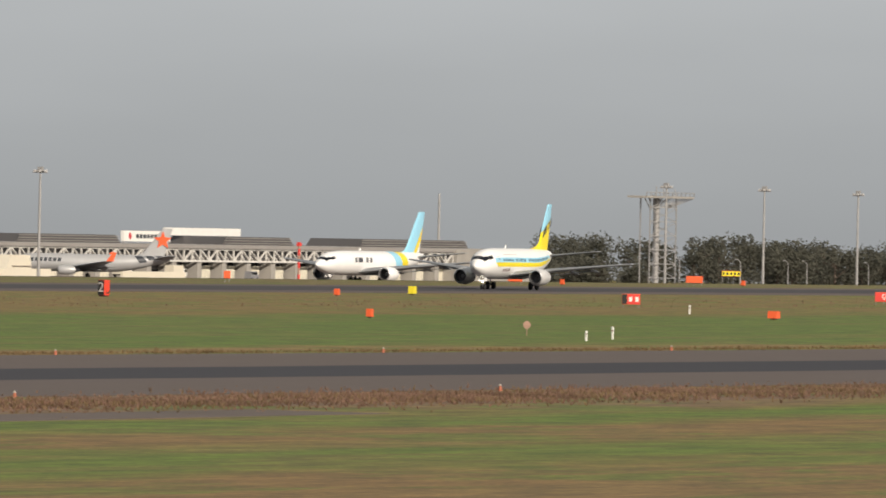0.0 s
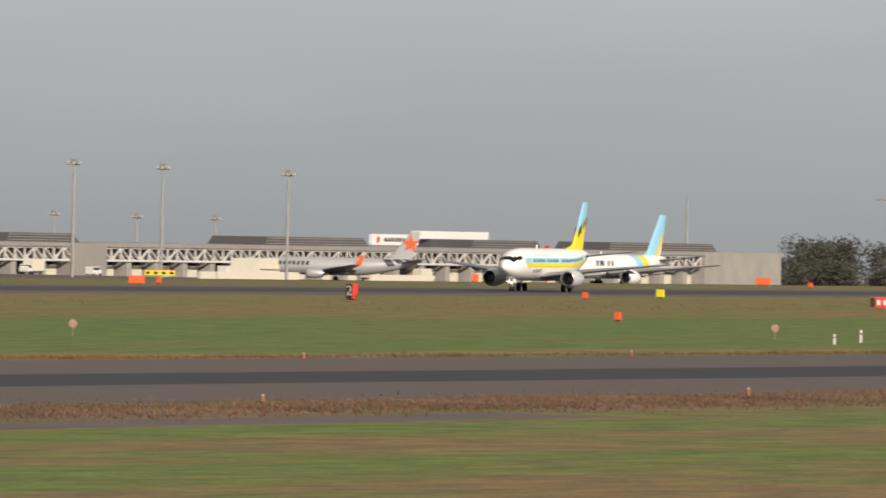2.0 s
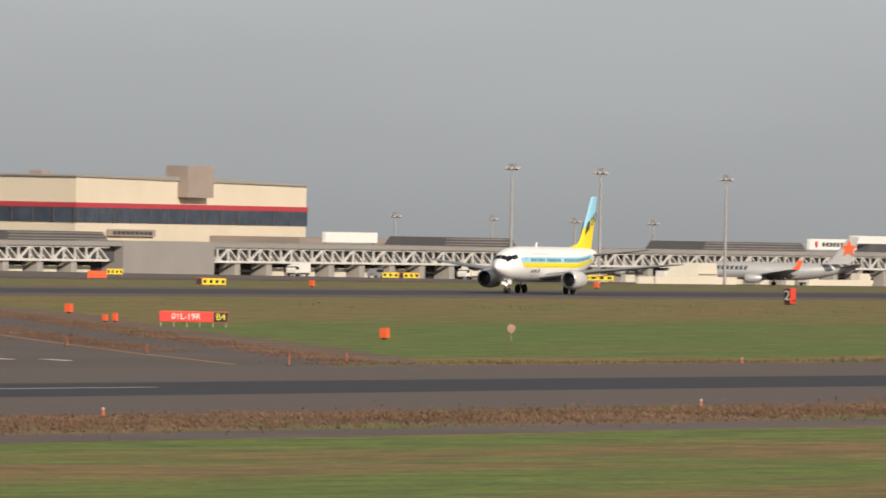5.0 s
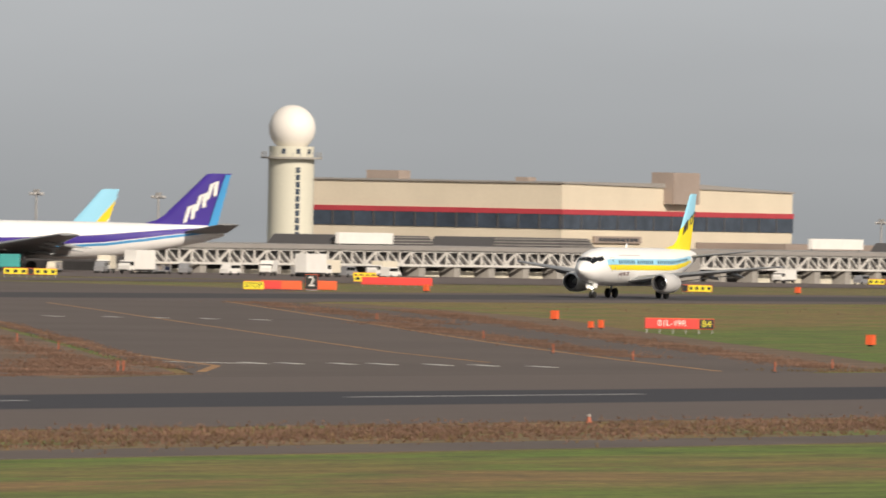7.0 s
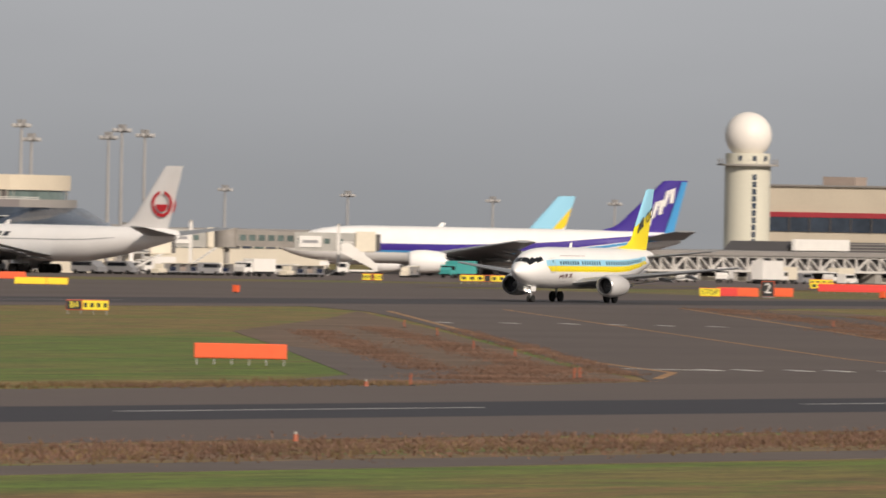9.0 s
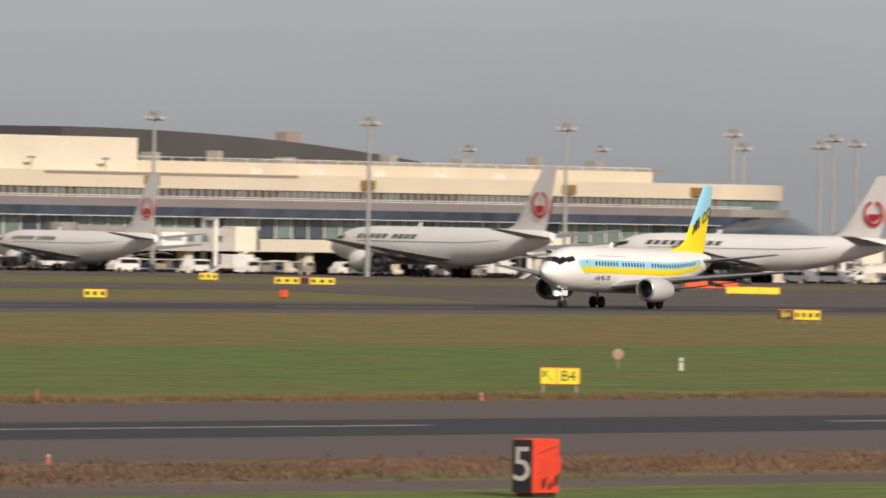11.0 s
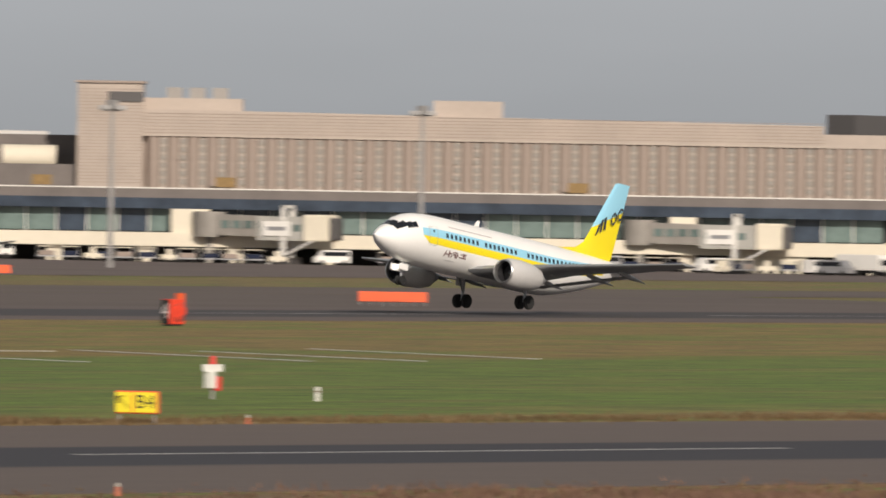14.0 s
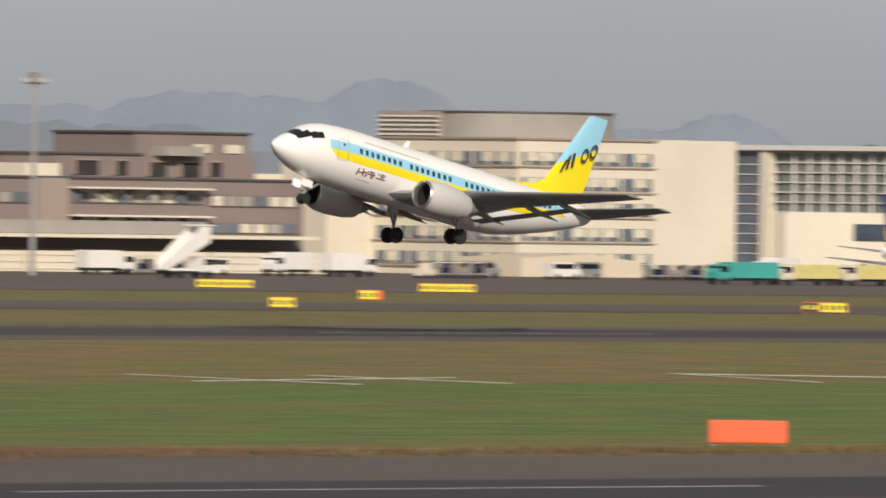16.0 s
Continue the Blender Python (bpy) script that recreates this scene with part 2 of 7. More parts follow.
M_CONCRETE = mat("grey_concrete", (0.33, 0.31, 0.28), 0.85, var=0.12, scale=0.2)
M_TOWER = mat("pale_tower_paint", (0.60, 0.58, 0.48), 0.7, var=0.06, scale=0.15, stretch=(1, 1, 0.25))
M_RADOME = mat("white_radome_skin", (0.80, 0.76, 0.70), 0.5, var=0.03, scale=0.3)
M_RED = mat("red_band_paint", (0.42, 0.045, 0.06), 0.6, var=0.08, scale=0.2)
M_GLASSG = mat("green_tinted_glazing", (0.14, 0.19, 0.18), 0.12, var=0.45, scale=0.22, grain=0.12, gscale=1.2)
M_GLASSB = mat("blue_black_glazing", (0.045, 0.060, 0.085), 0.15, var=0.4, scale=0.25, grain=0.1, gscale=1.2)
M_FRAME = mat("white_window_frame", (0.70, 0.68, 0.64), 0.5, var=0.05)
M_TRUSS = mat("white_painted_steel", (0.66, 0.64, 0.60), 0.5, var=0.08)
M_SHUTTER = mat("cream_shutter_door", (0.62, 0.58, 0.47), 0.7, var=0.22, scale=0.5, grain=0.12, gscale=2)
M_POLE = mat("galvanised_pole", (0.36, 0.35, 0.34), 0.5, metal=0.3, var=0.08)
M_LAMPCASE = mat("pale_grey_lamp_case", (0.46, 0.45, 0.44), 0.5, var=0.1)
M_LEDGE = mat("mauve_grey_metal_ledge", (0.235, 0.21, 0.205), 0.5, var=0.08, scale=0.1)
M_PINKBROWN = mat("pinkish_brown_cladding", (0.225, 0.182, 0.172), 0.75, var=0.08, scale=0.12)
# distance haze is put into the hill colours and a faint emission
M_MOUNT = mat("far_hills_painted_haze", (0.20, 0.235, 0.295), 1.0, var=0.08, scale=0.02, grain=0.05, gscale=0.1, emit=0.20)
M_MOUNT2 = mat("nearer_hills_painted_haze", (0.17, 0.195, 0.235), 1.0, var=0.08, scale=0.02, grain=0.05, gscale=0.1, emit=0.20)
# leaf colour is lightened and greyed to carry the haze of distance
M_LEAF = leafy(mat("haze_greyed_foliage", (0.120, 0.118, 0.090), 0.9, var=0.3, scale=0.12, grain=0.15, gscale=1.5), 0.5)
M_BARK = mat("grey_brown_bark", (0.12, 0.09, 0.07), 0.9, var=0.2)
M_ORANGE = mat("orange_red_board", (0.80, 0.12, 0.035), 0.5, var=0.06, scale=0.8)
M_MARKER = mat("red_orange_marker_paint", (0.78, 0.060, 0.026), 0.5, var=0.18, scale=1.5)
M_SIGNRED = mat("red_sign_face", (0.72, 0.055, 0.045), 0.5, var=0.04)
M_SIGNYEL = mat("yellow_sign_face", (0.80, 0.68, 0.03), 0.5, var=0.04)
M_SIGNBLK = mat("black_sign_face", (0.02, 0.02, 0.02), 0.5, var=0.1)
M_SIGNWHT = mat("white_sign_face", (0.78, 0.76, 0.72), 0.5, var=0.04)
M_GOLD = mat("bronze_sign_box", (0.24, 0.15, 0.05), 0.5, var=0.25, scale=1.5)
M_TEAL = mat("teal_truck_paint", (0.06, 0.36, 0.34), 0.4, var=0.1)
M_PURPLE = mat("deep_blue_purple_paint", (0.055, 0.030, 0.26), 0.3, var=0.04)
M_CYAN = mat("bright_blue_paint", (0.06, 0.30, 0.60), 0.3, var=0.04)
M_SILVER = mat("silver_aircraft_paint", (0.46, 0.46, 0.46), 0.35, metal=0.25, var=0.05)
M_CRIMSON = mat("crimson_livery_paint", (0.52, 0.02, 0.03), 0.35, var=0.06)
M_PLANT = mat("grey_brown_plant_cladding", (0.155, 0.135, 0.125), 0.7, var=0.16, scale=0.25, grain=0.06, gscale=1.5)
M_HALLGLASS = mat("pale_grey_green_glazing", (0.20, 0.225, 0.205), 0.15, var=0.45, scale=0.15, grain=0.2, gscale=1.0)
M_BLUEGREY = mat("blue_grey_glazing", (0.13, 0.15, 0.18), 0.2, var=0.3, scale=0.2, grain=0.1, gscale=1.0)
M_BROWNGLASS = mat("brown_tinted_glazing", (0.10, 0.088, 0.082), 0.15, var=0.4, scale=0.25, grain=0.1, gscale=1.2)
M_PALEYEL = mat("pale_yellow_truck_paint", (0.62, 0.56, 0.22), 0.5, var=0.15, scale=0.8)
M_STAR = mat("orange_star_paint", (0.85, 0.13, 0.04), 0.35, var=0.04)


# ---- mesh helpers ----
ORIGIN = {}


def thing(name, loc, label, category, group="", kind=""):
    e = new(name)
    e.location = loc
    ORIGIN[e] = Vector(loc)
    return tagged(e, label, category, group, kind)


def part(name, bm, material, parent=None, label=""):
    """Links a bmesh, built in world places, as one mesh object under a thing or under a part."""
    me = bpy.data.meshes.new(name)
    at = ORIGIN.get(parent, Vector())
    bmesh.ops.translate(bm, verts=bm.verts, vec=-at)
    bmesh.ops.recalc_face_normals(bm, faces=bm.faces)
    bm.to_mesh(me)
    bm.free()
    me.materials.append(material)
    ob = new(name, me)
    ob.parent = parent
    ORIGIN[ob] = at
    return tagged(ob, label)


def smooth(ob, angle=40):
    for p in ob.data.polygons:
        p.use_smooth = True
    ob.data.set_sharp_from_angle(angle=radians(angle))
    return ob


def share(name, ob, parent, m):
    o = new(name, ob.data)
    o.parent = parent
    o.matrix_basis = m
    return o


def box(bm, x0, x1, y0, y1, z0, z1, m=None, bevel=0.0):
    r = bmesh.ops.create_cube(bm, size=1, matrix=Matrix.LocRotScale(((x0 + x1) / 2, (y0 + y1) / 2, (z0 + z1) / 2), None, (abs(x1 - x0), abs(y1 - y0), abs(z1 - z0))))
    vs = r["verts"]
    if bevel:
        es = {e for v in vs for e in v.link_edges}
        r2 = bmesh.ops.bevel(bm, geom=list(es), offset=bevel, segments=2, affect="EDGES", profile=0.5)
        vs = list({v for f in r2["faces"] for v in f.verts} | {v for v in vs if v.is_valid})
    if m is not None:
        bmesh.ops.transform(bm, matrix=m, verts=vs)
    return bm


def boxed(*a, **k):
    return box(bmesh.new(), *a, **k)


def cyl(bm, a, b, r0, r1=None, n=12, caps=True):
    a, b = Vector(a), Vector(b)
    d = b - a
    m = Matrix.Translation((a + b) / 2) @ d.to_track_quat("Z", "Y").to_matrix().to_4x4()
    bmesh.ops.create_cone(bm, cap_ends=caps, segments=n, radius1=r0, radius2=r0 if r1 is None else r1, depth=d.length, matrix=m)
    return bm


def beam(bm, a, b, w, t):
    """A straight bar of section w by t from a to b."""
    a, b = Vector(a), Vector(b)
    d = b - a
    m = Matrix.Translation((a + b) / 2) @ d.to_track_quat("Z", "Y").to_matrix().to_4x4() @ Matrix.Diagonal((w, t, d.length, 1))
    bmesh.ops.create_cube(bm, size=1, matrix=m)
    return bm


def prism(bm, outline, y0, y1, plane="xz"):
    """An outline drawn in x and z (or x and y), given thickness."""
    def at(u, v, w):
        return (u, w, v) if plane == "xz" else (u, v, w)
    lo, hi = [bm.verts.new(at(u, v, y0)) for u, v in outline], [bm.verts.new(at(u, v, y1)) for u, v in outline]
    bm.faces.new(lo)
    bm.faces.new(hi[::-1])
    for i in range(len(lo)):
        j = (i + 1) % len(lo)
        bm.faces.new((lo[i], hi[i], hi[j], lo[j]))
    return bm


def land(x, y):
    """Height of the ground: flat at the runways, falling gently towards the far end of the apron."""
    s = min(1, max(0, (y - 590) / 260))
    return -0.004 * max(0, x - 1100) * s * s * (3 - 2 * s)


# ---- ground ----
def grid_sheet(name, xs, ys, lift, material, label, category, skirt=0.0):
    bm = bmesh.new()
    vs = [[bm.verts.new((x, y, land(x, y) + lift)) for x in xs] for y in ys]
    for j in range(len(ys) - 1):
        for i in range(len(xs) - 1):
            bm.faces.new((vs[j][i], vs[j][i + 1], vs[j + 1][i + 1], vs[j + 1][i]))
    ob = part(name, bm, material)
    return tagged(ob, label, category, kind="structure")


def steps(a, b, n):
    return [a + (b - a) * i / n for i in range(n + 1)]


grid_sheet("ground", steps(-4600, 1100, 6) + steps(1180, 3400, 24) + [4200, 5200], [-4600, -600, 0] + steps(60, 590, 12) + steps(612, 850, 12) + [1000, 1400, 2400, 5200], 0.0,
           M_GRASS, "flat airfield turf with green and dry brown strips", "ground")


def slab(name, x0, x1, y0, y1, lift, material, label, category, n=1):
    bm = bmesh.new()
    for a, b in zip(steps(x0, x1, n)[:-1], steps(x0, x1, n)[1:]):
        box(bm, a, b, y0, y1, -0.3, lift)
    ob = part(name, bm, material)
    return tagged(ob, label, category, kind="structure")


near_runway = slab("runway_near", -1200, 4200, 217, 281, 0.03, M_NEAR_RUNWAY, "grey asphalt runway with a dark rubber-stained middle", "runway")
far_runway = slab("runway_far", -1200, 4200, 518, 580, 0.03, M_FAR_RUNWAY, "dark asphalt runway with worn rubber-black middle", "runway")
slab("perimeter_strip", -1200, 480, 192.0, 198.6, 0.02, M_SHOULDER, "narrow weathered asphalt strip beside the runway", "pavement")
grid_sheet("parallel_taxiway", [-600, 0, 600, 1100] + steps(1180, 3400, 24), [662, 675, 688, 700, 712], 0.03, M_TAXI, "grey asphalt taxiway behind the far runway", "taxiway")
grid_sheet("apron", [-600, 0, 600, 1100] + steps(1180, 3400, 24), steps(800, 850, 3) + [900, 1000, 1100, 1300], 0.03, M_APRON, "wide grey concrete apron before the terminal", "apron")

# dashed centre lines
def dash(x0, x1, runway, y):
    part("centre_dash", boxed(x0, x1, y - 0.3, y + 0.3, 0.02, 0.036), M_DASH, runway)


for x0, x1 in ((164.5, 194.7), (225.0, 255.2), (286.0, 323.3), (353.5, 384.4), (414.6, 444.9), (475.1, 505.2)):
    dash(x0, x1, near_runway, 249.4)
for i in range(10):
    dash(340 + 60.4 * i, 370 + 60.4 * i, far_runway, 549.4)

# exit taxiway between the runways, and its widening at both ends
exit_way = part("exit_taxiway", prism(bmesh.new(), [
    (505, 281), (528, 286), (545, 296), (572, 314), (650, 362), (729, 411), (800, 455), (860, 493), (893, 518),
    (985, 518), (955, 508), (905, 471), (850, 434), (790, 399), (720, 357), (660, 319), (625, 299), (600, 285), (590, 281)], -0.2, 0.026, "xy"), M_TAXI)
tagged(exit_way, "grey asphalt exit taxiway crossing the turf between the runways", "taxiway", kind="structure")
part("side_pavement", prism(bmesh.new(), [(470, 281), (495, 290), (525, 302), (640, 374), (700, 412), (719, 416), (561, 317), (515, 288), (505, 281)], -0.2, 0.018, "xy"), M_SHOULDER, exit_way)
dirt = bmesh.new()
prism(dirt, [(505, 281.5), (528, 287), (545, 297), (572, 315), (650, 363), (729, 412), (860, 494), (800, 462), (700, 412), (640, 374), (561, 317), (515, 288)], -0.2, 0.022, "xy")
for a, b in (((604, 284), (632, 299)), ((632, 299), (668, 320)), ((668, 320), (728, 357)), ((728, 357), (798, 399)), ((798, 399), (858, 434)), ((858, 434), (913, 471)), ((913, 471), (960, 507))):
    beam(dirt, (*a, 0.005), (*b, 0.005), 6.5, 0.02)
part("dirt_shoulder", dirt, M_DIRT, exit_way, "brown dirt beside the pavement")
edge = bmesh.new()
for a, b in (((589, 286), (625, 310)), ((625, 310), (688, 350)), ((688, 350), (825, 434)), ((825, 434), (960, 517)), ((538, 291), (560, 302)), ((560, 302), (600, 330)), ((600, 330), (867, 495))):
    beam(edge, (*a, 0.03), (*b, 0.03), 0.5, 0.02)
part("edge_line", edge, M_YLINE, exit_way, "faded orange edge line")
mid = bmesh.new()
for a, b in (((600, 306), (634, 330)), ((634, 330), (716, 383)), ((716, 383), (905, 505))):
    beam(mid, (*a, 0.03), (*b, 0.03), 0.35, 0.02)
part("guide_line", mid, M_YLINE, exit_way, "faded orange guide line")
bar = boxed(-0.35, 0.35, -2.4, 2.4, 0, 0.01)
first_bar = part("hold_bar", bar, M_LINE, exit_way)
first_bar.matrix_basis = pose(571, 308.5, 0.03, 0, 0, 15)
for x, y in [(573.5, 307), (576, 306), (579.5, 304.6), (582, 303.4), (585, 301.5), (587, 299.6), (588, 296.5), (787, 444.5), (793, 442), (798, 439.5), (800, 436.5), (801.5, 433), (802.5, 429)]:
    share("hold_bar", first_bar, exit_way, pose(x, y, 0.03, 0, 0, -48))

# a second paved link at the far left, and white painted chevrons on the turf
link = part("taxiway_link", prism(bmesh.new(), [(150, 281), (270, 281), (252, 290), (240, 300), (150, 340)], -0.2, 0.02, "xy"), M_TAXI)
tagged(link, "grey asphalt taxiway mouth beside the near runway", "taxiway", kind="structure")
apron_link = part("taxiway_link", prism(bmesh.new(), [(905, 580), (1085, 580), (1120, 592), (1160, 662), (990, 662), (940, 610)], -0.2, 0.022, "xy"), M_TAXI)
tagged(apron_link, "grey asphalt crossing behind the far runway", "taxiway", kind="structure")
far_link = part("taxiway_link", prism(bmesh.new(), [(610, 580), (800, 580), (832, 620), (850, 662), (690, 662), (655, 625)], -0.2, 0.022, "xy"), M_TAXI)
tagged(far_link, "grey asphalt taxiway link behind the far runway", "taxiway", kind="structure")


# ---- airliners ----
def hull(s, table):
    """Interpolated centre height and half width and half height at a place along the body."""
    for (s0, *a), (s1, *b) in zip(table[:-1], table[1:]):
        if s <= s1:
            k = (s - s0) / (s1 - s0)
            k = k * k * (3 - 2 * k) * 0.35 + k * 0.65
            return [u + (v - u) * k for u, v in zip(a, b)]
    return table[-1][1:]


HULL = [(-0.3, 2.93, 0.04, 0.04), (0.0, 2.95, 0.44, 0.40), (0.6, 2.98, 0.86, 0.78), (1.2, 3.02, 1.16, 1.08), (1.6, 3.09, 1.31, 1.30), (2.1, 3.19, 1.46, 1.52),
        (2.8, 3.26, 1.62, 1.70), (3.6, 3.30, 1.74, 1.83), (4.8, 3.31, 1.83, 1.93), (6.2, 3.31, 1.88, 1.99), (18.0, 3.31, 1.88, 1.99), (20.0, 3.38, 1.85, 1.91),
        (22.5, 3.64, 1.60, 1.62), (25.0, 3.98, 1.20, 1.24), (27.2, 4.30, 0.74, 0.84), (28.2, 4.44, 0.46, 0.56), (28.5, 4.48, 0.34, 0.42)]


def skin(s, a, k, grow=0.0):
    """A point of the body: s from the nose of the reference hull, a degrees from the top towards port."""
    zc, ry, rz = hull(s, HULL)
    sx, sr = k
    return Vector(((s - 14.2) * sx, -(ry * sr + grow) * math.sin(radians(a)), zc * sr + (rz * sr + grow) * math.cos(radians(a))))


def patch(bm, s0, s1, a0, a1, k, grow=0.02, ns=1, na=1, lean=0.0):
    """A piece of paint or glass that lies on the body."""
    g = [[bm.verts.new(skin(s0 + (s1 - s0) * i / ns + lean * j / na, a0 + (a1 - a0) * j / na, k, grow)) for i in range(ns + 1)] for j in range(na + 1)]
    for j in range(na):
        for i in range(ns):
            bm.faces.new((g[j][i], g[j][i + 1], g[j + 1][i + 1], g[j + 1][i]))
    return bm


def foil(bm, stations, thick=0.11, upright=False):
    """A wing or fin lofted through stations: span place, leading x, trailing x, height."""
    prof = [(0.0, 0.0), (0.04, 0.45), (0.18, 0.9), (0.4, 1.0), (0.7, 0.6), (1.0, 0.05), (0.7, -0.35), (0.4, -0.6), (0.18, -0.62), (0.04, -0.35)]
    if upright:
        prof = [(u, 0.8 * w if w > 0 else 1.3 * w) for u, w in prof]
    rings = []
    for span, x0, x1, h in stations:
        c = x1 - x0
        ring = []
        for u, w in prof:
            t = w * c * thick * 0.55
            ring.append(bm.verts.new((x0 + u * c, t, h) if upright else (x0 + u * c, span, h + t)))
        rings.append(ring)
    n = len(prof)
    for a, b in zip(rings[:-1], rings[1:]):
        for i in range(n):
            bm.faces.new((a[i], a[(i + 1) % n], b[(i + 1) % n], b[i]))
    bm.faces.new(rings[0])
    bm.faces.new(rings[-1][::-1])
    return bm


def ring_loft(bm, rings, n=24, axis=(0, 0)):
    """A body of revolution about a line along x: rings of (x, radius)."""
    vs = [[bm.verts.new((x, axis[0] + r * math.cos(2 * math.pi * i / n), axis[1] + r * math.sin(2 * math.pi * i / n))) for i in range(n)] for x, r in rings]
    for a, b in zip(vs[:-1], vs[1:]):
        for i in range(n):
            bm.faces.new((a[i], a[(i + 1) % n], b[(i + 1) % n], b[i]))
    return bm


def airliner(name, label, length, width, span, fin_top, body_mat, fin_mat, engine_mat, wing_mat, near=False, category="airplane", winglet=None):
    """An airliner on its wheels: nose towards -x, origin on the ground between the main wheels."""
    k = (length / 29.3, width / 3.76)
    sx, sr = k
    sy = span / 28.9
    top = thing(name, (0, 0, 0), label, category)
    n = 40 if near else 24
    bm = bmesh.new()
    ss = sorted({h[0] for h in HULL} | {-0.2, 0.25, 0.9, 1.4, 1.85, 2.4, 3.2, 4.2, 5.4, 8, 10, 12, 14, 16, 19, 21.2, 23.7, 26.2})
    vs = [[bm.verts.new(skin(s, 360 * i / n, k)) for i in range(n)] for s in ss]
    for a, b in zip(vs[:-1], vs[1:]):
        for i in range(n):
            bm.faces.new((a[i], a[(i + 1) % n], b[(i + 1) % n], b[i]))
    bm.faces.new(vs[0])
    bm.faces.new(vs[-1])
    body = smooth(part("fuselage", bm, body_mat, top), 60)
    # wings, with dihedral
    zr, zt = 1.95 * sr, 1.95 * sr + 1.55 * sy
    for side in (-1, 1):
        w = foil(bmesh.new(), [(side * 1.2 * sr, -4.9 * sx, 2.5 * sx, zr - 0.1), (side * 5.2 * sy, -2.35 * sx, 2.35 * sx, zr + 0.33 * (zt - zr)), (side * 14.4 * sy, 2.7 * sx, 4.2 * sx, zt)], 0.13)
        wing = smooth(part("wing", w, wing_mat, top), 50)
        for y in (3.4, 7.2, 9.6):
            f = ring_loft(bmesh.new(), [(0.3 * sx, 0.02), (0.8 * sx, 0.17 * sr), (2.0 * sx, 0.19 * sr), (3.7 * sx, 0.02)], 8, (0, 0))
            bmesh.ops.transform(f, matrix=pose((y - 4) * 0.22 * sx, side * y * sy, zr + (zt - zr) * (y * sy - 1.2) / (13.2 * sy) - 0.22 * sr, 0, 6), verts=f.verts)
            smooth(part("flap_fairing", f, wing_mat, wing))
        fl = foil(bmesh.new(), [(side * 2.0 * sr, 2.0 * sx, 3.1 * sx, zr - 0.35 * sr), (side * 9.5 * sy, 2.75 * sx, 3.75 * sx, zr + 0.55 * (zt - zr) - 0.22 * sr)], 0.10)
        part("flap", fl, wing_mat, wing)
        if winglet:
            part("winglet", foil(bmesh.new(), [(0, 3.0 * sx, 4.25 * sx, zt), (0, 4.2 * sx, 4.8 * sx, zt + 1.9)], 0.1, upright=True), winglet, wing).location = (0, side * 14.4 * sy, 0)
        # engine: cowl, lip, dark inlet, fan cone, exhaust, pylon
        ey, ez, er = side * 4.83 * sy, 1.66 * sr, 1.02 * sr * (1.12 if sr > 1.2 else 1)
        if sr > 1.2:
            ez = 1.62 * sr
        ex = -3.75 * sx
        e = smooth(part("engine", ring_loft(bmesh.new(), [(ex - 1.75 * sr, 0.90 * er), (ex - 1.2 * sr, 1.04 * er), (ex - 0.2 * sr, 1.08 * er), (ex + 1.1 * sr, 0.98 * er), (ex + 2.0 * sr, 0.78 * er), (ex + 1.9 * sr, 0.70 * er), (ex + 1.0 * sr, 0.6 * er)], 28, (ey, ez)), engine_mat, top), 50)
        smooth(part("inlet_lip", ring_loft(bmesh.new(), [(ex - 1.74 * sr, 0.905 * er), (ex - 1.86 * sr, 0.86 * er), (ex - 1.88 * sr, 0.80 * er), (ex - 1.80 * sr, 0.75 * er), (ex - 1.5 * sr, 0.74 * er)], 28, (ey, ez)), M_METAL, e, "polished metal inlet lip"), 60)
        smooth(part("inlet", ring_loft(bmesh.new(), [(ex - 1.5 * sr, 0.74 * er), (ex - 0.75 * sr, 0.74 * er), (ex - 0.74 * sr, 0.02)], 28, (ey, ez)), M_HOLE, e, "dark engine inlet with fan"), 40)
        smooth(part("spinner", ring_loft(bmesh.new(), [(ex - 1.25 * sr, 0.01), (ex - 0.9 * sr, 0.2 * er), (ex - 0.74 * sr, 0.26 * er)], 14, (ey, ez)), M_STRUT, e))
        smooth(part("exhaust", ring_loft(bmesh.new(), [(ex + 1.2 * sr, 0.55 * er), (ex + 2.6 * sr, 0.42 * er), (ex + 3.3 * sr, 0.05)], 18, (ey, ez)), M_STRUT, e))
        py = bmesh.new()
        prism(py, [(ex - 0.9 * sr, ez + 0.9 * er), (ex + 2.6 * sr, ez + 0.75 * er), (ex + 4.2 * sr, zr + 0.25), (ex + 1.6 * sr, zr + 0.35 + 0.25 * sr)], ey - 0.16 * sr, ey + 0.16 * sr)
        part("pylon", py, engine_mat if engine_mat is not M_DARKBLUE else M_WHITE, e)
        # tailplane
        part("tailplane", foil(bmesh.new(), [(side * 0.3 * sr, 11.2 * sx, 14.5 * sx, 4.35 * sr), (side * 6.35 * sy, 14.0 * sx, 15.4 * sx, 4.35 * sr + 0.72 * sy)], 0.10), wing_mat, top)
        # main gear
        gx, gy = 0.0, side * (2.95 if near else 2.62) * sr
        leg = part("gear_leg", cyl(cyl(bmesh.new(), (gx, gy, 0.5 * sr), (gx, gy, 2.0 * sr), 0.12 * sr, n=10), (gx, gy, 1.1 * sr), (gx - 0.9 * sr, gy - side * 0.3, 2.0 * sr), 0.06 * sr, n=8), M_STRUT, top)
